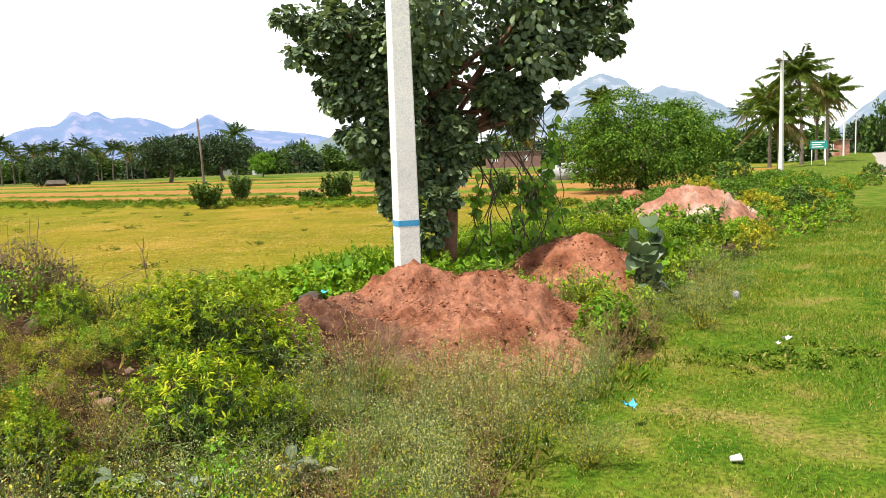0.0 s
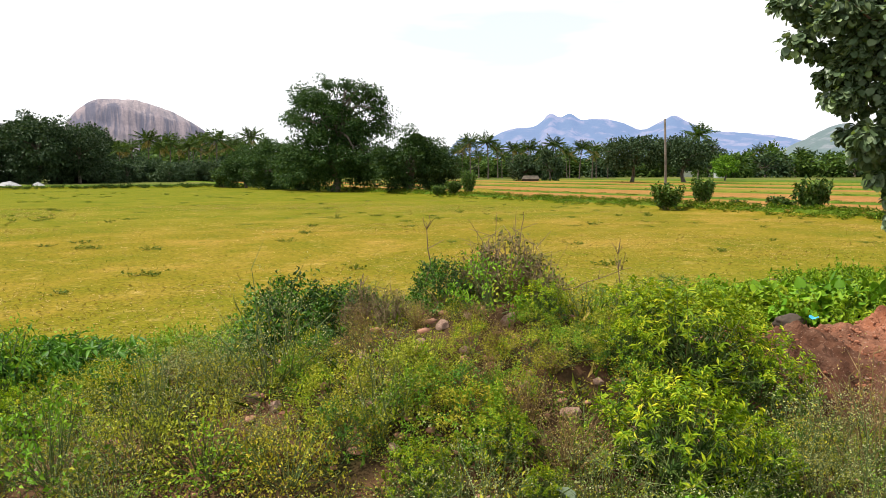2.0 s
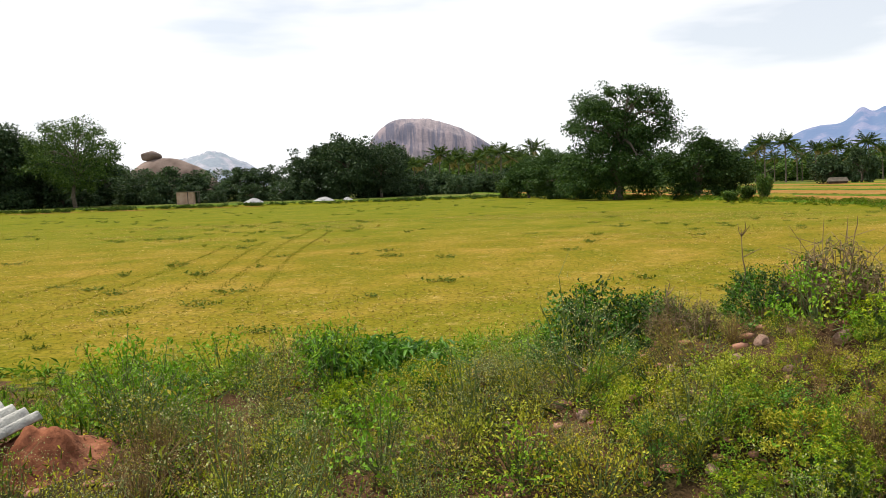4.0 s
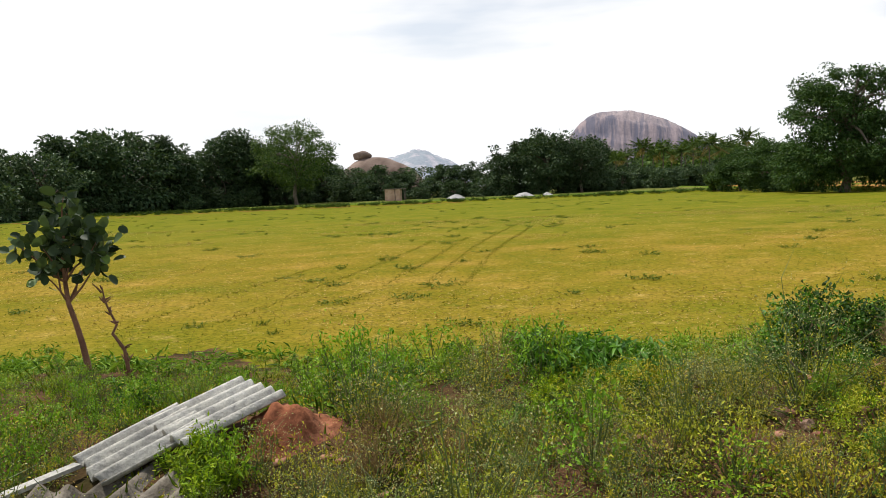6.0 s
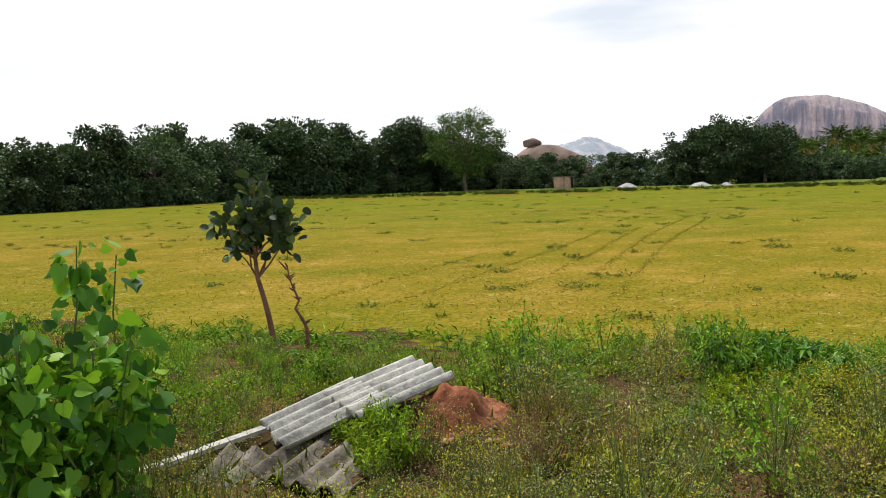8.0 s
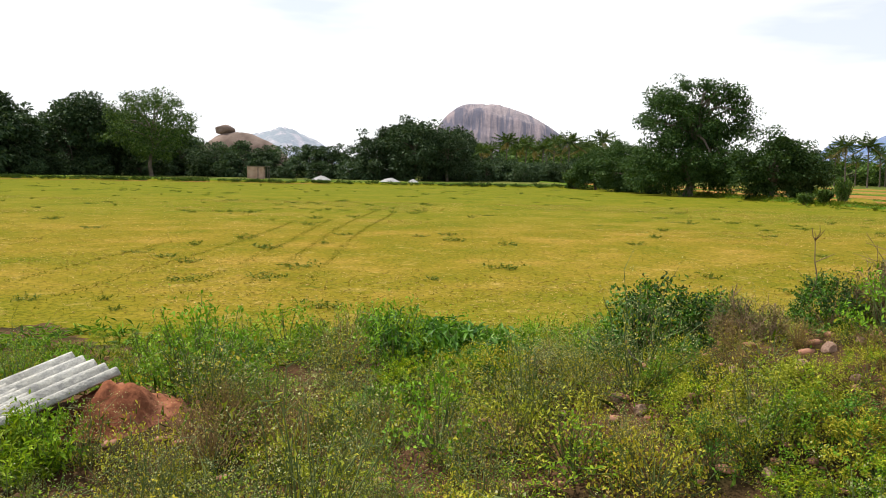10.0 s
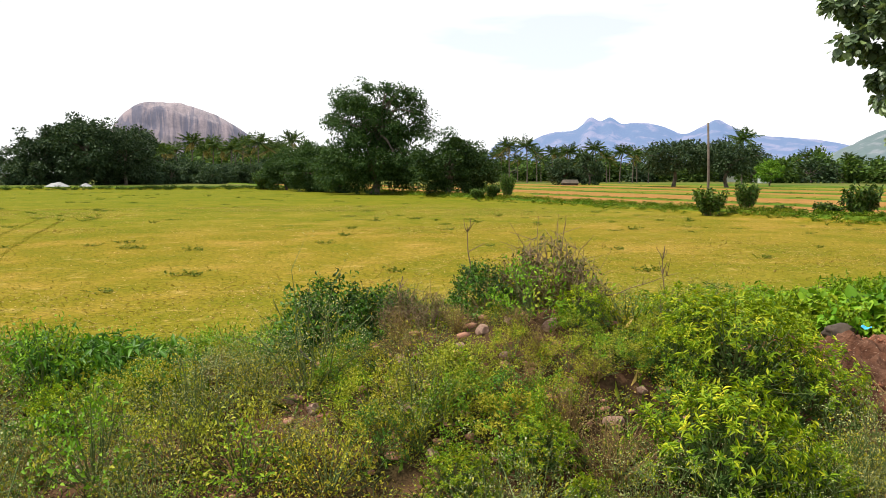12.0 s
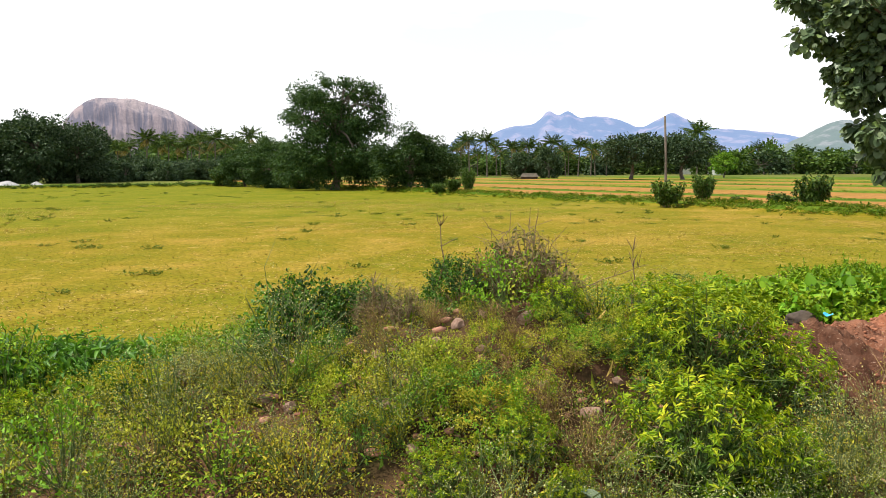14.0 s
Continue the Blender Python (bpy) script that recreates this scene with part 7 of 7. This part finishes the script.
# ---- cement roofing sheets thrown on the bank ----
def corrugated(name, label, length, width, pitch, mat, corners, jag=0.04, seed=1, thick=0.009):
    """Corrugated sheet laid through three corners: a far end, the other far end, the near end."""
    rng = np.random.RandomState(seed)
    a, b, c = (np.array(q, float) for q in corners)
    u, v = unit(b - a), c - a
    v = unit(v - u * (v @ u))
    n = np.cross(u, v)
    n = n if n[2] > 0 else -n
    wd, ln = np.linalg.norm(b - a), np.linalg.norm(c - a)
    nu = int(wd / pitch * 10) + 1
    U = np.linspace(0, wd, nu)
    V = np.linspace(0, 1, 26)
    end = ln * (1 + jag * np.cumsum(rng.normal(0, 0.5, nu)) * 0.25)
    g = Geo()
    grid = []
    for off in (0, -thick):
        P_ = a + U[:, None, None] * u + (V[None, :, None] * end[:, None, None]) * v + (0.024 * np.cos(2 * np.pi * U / pitch)[:, None, None] + off) * n
        grid.append(P_)
    m = len(V)
    idx = np.arange(nu * m).reshape(nu, m)
    f = np.stack([idx[:-1, :-1], idx[1:, :-1], idx[1:, 1:], idx[:-1, 1:]], -1).reshape(-1, 4)
    g.add(grid[0], f)
    g.add(grid[1], f[:, ::-1])
    k = nu * m
    rim = [(idx[i, 0], idx[i + 1, 0]) for i in range(nu - 1)] + [(idx[i + 1, -1], idx[i, -1]) for i in range(nu - 1)] + [(idx[0, j + 1], idx[0, j]) for j in range(m - 1)] + [(idx[-1, j], idx[-1, j + 1]) for j in range(m - 1)]
    g.f.append(np.array([[q, p, p + k, q + k] for p, q in rim]))
    g.m.append(np.zeros(len(rim), int))
    return tagged(piece(name, g, [mat]), label, "roofing sheet", "roofing sheets")


corrugated("cement_sheet", "pale corrugated cement sheet propped on the bank", 1, 1, 0.105, "asbestos", ((-4.28, 1.21, 0.72), (-3.84, 1.30, 0.71), (-4.26, 0.66, 0.60)), 0.05, 4)
corrugated("cement_sheet", "pale corrugated cement sheet lapped by another sheet", 1, 1, 0.105, "asbestos", ((-4.29, 0.86, 0.632), (-3.90, 0.945, 0.622), (-4.17, 0.33, 0.485)), 0.06, 9)
corrugated("cement_sheet", "broken stained corrugated sheet lying face up", 1, 1, 0.14, "asbestos_old", ((-3.98, 0.55, 0.47), (-3.62, 0.92, 0.47), (-3.62, 0.24, 0.42)), 0.08, 6)
corrugated("cement_sheet", "broken dark corrugated sheet in the weeds", 1, 1, 0.14, "asbestos_old", ((-4.02, 0.16, 0.44), (-3.85, 0.42, 0.42), (-3.72, 0.0, 0.36)), 0.10, 12)
g_ = Geo()
rb_ = np.array([(-4.14, 0.34, 0.47), (-3.78, -0.36, 0.43)])
dr_ = unit(rb_[1] - rb_[0])
sd_ = unit(np.cross(dr_, [0, 0, 1.0]))
up_ = np.cross(sd_, dr_)
g_.add([q + sd_ * a * 0.028 + up_ * b * 0.010 for q in rb_ for a, b in ((-1, -1), (1, -1), (1, 1), (-1, 1))], [[0, 1, 5, 4], [1, 2, 6, 5], [2, 3, 7, 6], [3, 0, 4, 7], [3, 2, 1, 0], [4, 5, 6, 7]])
tagged(piece("pale_batten", g_, ["asbestos"], None, "", False), "pale straight batten leaning under the sheets", "batten")


# ---- litter ----
def litter():
    rng = np.random.RandomState(2)
    g = Geo()
    n = 18
    a = np.linspace(0, 2 * np.pi, n, endpoint=False)
    prof = [(0.0, 0.024), (0.002, 0.025), (0.075, 0.036), (0.078, 0.038), (0.076, 0.035), (0.006, 0.023)]
    V = [(r * math.cos(t), r * math.sin(t), z) for z, r in prof for t in a]
    g.add(V, [[i * n + j, i * n + (j + 1) % n, (i + 1) * n + (j + 1) % n, (i + 1) * n + j] for i in range(5) for j in range(n)])
    g.f.append(np.array([list(range(n))]))
    g.m.append(np.array([0]))
    ob = tagged(piece("paper_cup", g, ["cup"]), "crumpled white paper cup lying on the grass", "cup")
    ob.matrix_basis = pose(2.07, 2.82, gz(2.07, 2.82) + 0.022, 82, 0, 75) @ Matrix.Diagonal((0.72, 0.45, 0.62, 1))
    def scrap(name, label, mat, x, y, z, sx, sy, sz, seed):
        rg = np.random.RandomState(seed)
        g = Geo()
        U, V_ = np.meshgrid(np.linspace(-1, 1, 9), np.linspace(-1, 1, 9), indexing="ij")
        Z = 0.8 * fbm(U * 1.6 + seed, V_ * 1.6, 3) + 0.5 * np.abs(U)
        idx = np.arange(81).reshape(9, 9)
        f = np.stack([idx[:-1, :-1], idx[1:, :-1], idx[1:, 1:], idx[:-1, 1:]], -1).reshape(-1, 4)
        P_ = np.stack([U * sx + 0.3 * sx * Z, V_ * sy, Z * sz], -1)
        g.add(P_, f)
        g.add(P_ - [0, 0, 0.002], f[:, ::-1])
        o = tagged(piece(name, g, [mat]), label, "litter")
        o.location = (x, y, z)
    scrap("blue_bag", "crumpled bright-blue plastic bag caught in the weeds", "bluefilm", 1.83, 3.42, gz(1.83, 3.42) + 0.12, 0.032, 0.035, 0.045, 3)
    scrap("white_scrap", "scrap of white paper on the grass", "cup", 3.63, 4.75, gz(3.63, 4.75) + 0.045, 0.028, 0.022, 0.035, 5)
    scrap("white_scrap", "small white scrap beside another", "cup", 3.52, 4.7, gz(3.52, 4.7) + 0.035, 0.018, 0.016, 0.02, 8)
    scrap("white_scrap", "pale plastic rag on the rubble", "cup", -0.72, 3.9, gz(-0.72, 3.9) + 0.05, 0.03, 0.02, 0.015, 9)
    scrap("blue_bag", "faded blue plastic rag on the soil heap", "bluefilm", 0.3, 6.0, gz(0.3, 6.0) + 0.25, 0.03, 0.025, 0.02, 11)
    g = rock(rng, 0.04, (0.8, 1, 1.2), 0.2, 1)
    ob = tagged(piece("pale_stone_block", g, ["whiteheap"], None, "", False), "pale stone block among the roadside weeds", "stone")
    ob.matrix_basis = pose(3.81, 5.75, gz(3.81, 5.75) + 0.2)


litter()


# ---- buildings and far things ----
def far_box_house(name, label, az_, r, width, depth, h, wall, roof, windows, turn=None, z=0.0):
    x, y = AZ(az_, r)
    root = thing(name, label, "house", at=(x, y, z))
    root.rotation_euler = (0, 0, radians(az_ if turn is None else turn))
    hw, hd = width / 2, depth / 2
    g = Geo()
    box(g, -hw, hw, -hd, hd, -0.5, h)
    piece("wall", g, [wall], root, "", False)
    g = Geo()
    box(g, -hw - 0.3, hw + 0.3, -hd - 0.4, hd + 0.3, h, h + 0.18)
    piece("roof", g, [roof], root, "", False)
    for wx, wz, ww, wh in windows:
        g = Geo()
        box(g, wx - ww / 2, wx + ww / 2, -hd - 0.03, -hd + 0.05, wz, wz + wh)
        w_ = piece("window", g, ["dark"], root, "", False)
        g = Geo()
        for k in range(4):
            q = wx - ww / 2 + ww * (k + 0.5) / 4
            box(g, q - ww * 0.06, q + ww * 0.06, -hd - 0.07, -hd - 0.03, wz, wz + wh)
        piece("window_bars", g, ["whitepaint"], w_, "", False)
    return root


far_box_house("brick_house", "unplastered low brick house beyond the plots", -15.0, 180, 12.5, 7, 3.0, "brick", "asbestos_old", [(-4.2, 0.9, 1.6, 1.4), (2.8, 0.9, 1.2, 1.2)], z=0.5)
far_box_house("white_house", "whitewashed house behind the palms by the road", -33.9, 135, 4.5, 5, 3.0, "whitepaint", "asbestos", [(-2, 1, 1, 1.2), (1.5, 0.2, 1, 2.0)], z=0.5)
far_box_house("white_house", "long low house with tin roof by the road", -36.3, 160, 6, 6, 2.6, "palesoil", "greybark", [(0, 1, 1, 1.2)], z=0.5)
far_box_house("white_wall", "low white wall and hut beyond the spreading trees", 5.0, 260, 9, 3, 1.6, "whitepaint", "whitepaint", [(2, 0.2, 1, 1.2)])
far_box_house("white_wall", "small white pump house among plots", 3.6, 230, 3, 3, 2.2, "whitepaint", "whitepaint", [(0, 0.2, 1, 1.5)])


def shed():
    x, y = AZ(61.75, 131)
    root = thing("tin_shed", "small rusty tin shed at the field edge", "shed", at=(x, y, 0))
    root.rotation_euler = (0, 0, radians(55))
    for name, mat, dims in (("wall", "shed", (-1.6, 1.0, -1.2, 1.2, -0.2, 1.95)), ("roof", "asbestos_old", (-1.75, 1.8, -1.35, 1.35, 1.95, 2.05)), ("door", "dark", (0.05, 0.16, -1.24, -1.2, 0.0, 1.9))):
        g = Geo()
        box(g, *dims)
        piece(name, g, [mat], root, "", False)
    for q in (-1.2, 1.2):
        g = Geo()
        tube(g, [(1.65, q, -0.2), (1.65, q, 1.95)], 0.06, 6)
        piece("post", g, ["greybark"], root)
    for a_, r_, w_, h_ in ((57.3, 124, 1.7, 0.75), (52.3, 118, 1.7, 0.65), (50.6, 118.5, 0.9, 0.5)):
        hx, hy = AZ(a_, r_)
        n, m_ = 24, 8
        t = np.linspace(0, 2 * np.pi, n, endpoint=False)
        rr = np.linspace(0, 1, m_)
        T_, R_ = np.meshgrid(t, rr, indexing="ij")
        X, Y = w_ * R_ * np.cos(T_), w_ * R_ * np.sin(T_)
        Z = h_ * np.maximum(0, 1 - R_ ** 1.3) * (1 + 0.3 * fbm(X * 2 + a_, Y * 2, 3)) - 0.02
        idx = np.arange(n * m_).reshape(n, m_)
        f = np.stack([idx[:, :-1], np.roll(idx, -1, 0)[:, :-1], np.roll(idx, -1, 0)[:, 1:], idx[:, 1:]], -1).reshape(-1, 4)
        g = Geo()
        g.add(np.stack([X, Y, Z], -1), f[:, ::-1])
        ob = tagged(piece("gravel_heap", g, ["whiteheap"]), "pale heap of gravel at the field edge", "gravel heap", "gravel heaps")
        ob.location = (hx, hy, 0)
    # thatched hut
    x, y = AZ(16.7, 147)
    root = thing("thatched_hut", "low thatched hut between two round trees", "hut", at=(x, y, 0))
    root.scale = (0.7, 0.7, 0.7)
    root.rotation_euler = (0, 0, radians(20))
    g = Geo()
    box(g, -2.0, 2.0, -1.2, 1.2, -0.2, 0.7)
    piece("wall", g, ["thatch"], root, "", False)
    g = Geo()
    g.add([(-2.4, -1.7, 0.55), (2.4, -1.7, 0.55), (2.4, 1.7, 0.55), (-2.4, 1.7, 0.55), (-1.9, 0, 1.5), (1.9, 0, 1.5)], [[0, 1, 5, 4], [2, 3, 4, 5]])
    g.add([(-2.4, -1.7, 0.55), (2.4, -1.7, 0.55), (2.4, 1.7, 0.55), (-2.4, 1.7, 0.55), (-1.9, 0, 1.5), (1.9, 0, 1.5)], [[1, 2, 5], [3, 0, 4]])
    piece("roof", g, ["thatch"], root, "", False)
    # straw heap
    g = rock(np.random.RandomState(4), 1.0, (1.1, 0.9, 0.45), 0.2, 2)
    ob = tagged(piece("straw_heap", g, ["straw"]), "small heap of straw on the plot", "straw heap")
    ob.matrix_basis = pose(*AZ(20.0, 55), 0.15)
    # pale debris heap by the brick house
    g = rock(np.random.RandomState(6), 1.0, (2.4, 1.6, 0.9), 0.5, 3)
    ob = tagged(piece("debris_heap", g, ["whiteheap"]), "pale heap of building debris beyond the feathery tree", "debris heap")
    ob.matrix_basis = pose(*AZ(-18.9, 62), 0.3)


shed()


def road_sign():
    x, y = AZ(-35.75, 70)
    root = thing("road_sign", "teal road sign on two posts with white lettering bars", "road sign", at=(x, y, gz(x, y)))
    root.rotation_euler = (0, 0, radians(-38))
    g = Geo()
    box(g, -0.62, 0.62, -0.02, 0.02, 1.3, 1.95)
    board = piece("board", g, ["teal"], root, "", False)
    for k, (a, b, z) in enumerate(((-0.5, 0.45, 1.77), (-0.5, 0.2, 1.59), (-0.5, 0.35, 1.41))):
        g = Geo()
        box(g, a, b, -0.028, -0.021, z, z + 0.08)
        piece("lettering_bar", g, ["whitepaint"], board, "white bar", False)
    for q in (-0.5, 0.5):
        g = Geo()
        tube(g, [(q, 0.05, -0.4), (q, 0.05, 1.93)], 0.035, 6)
        piece("post", g, ["whitepaint"], root)


road_sign()
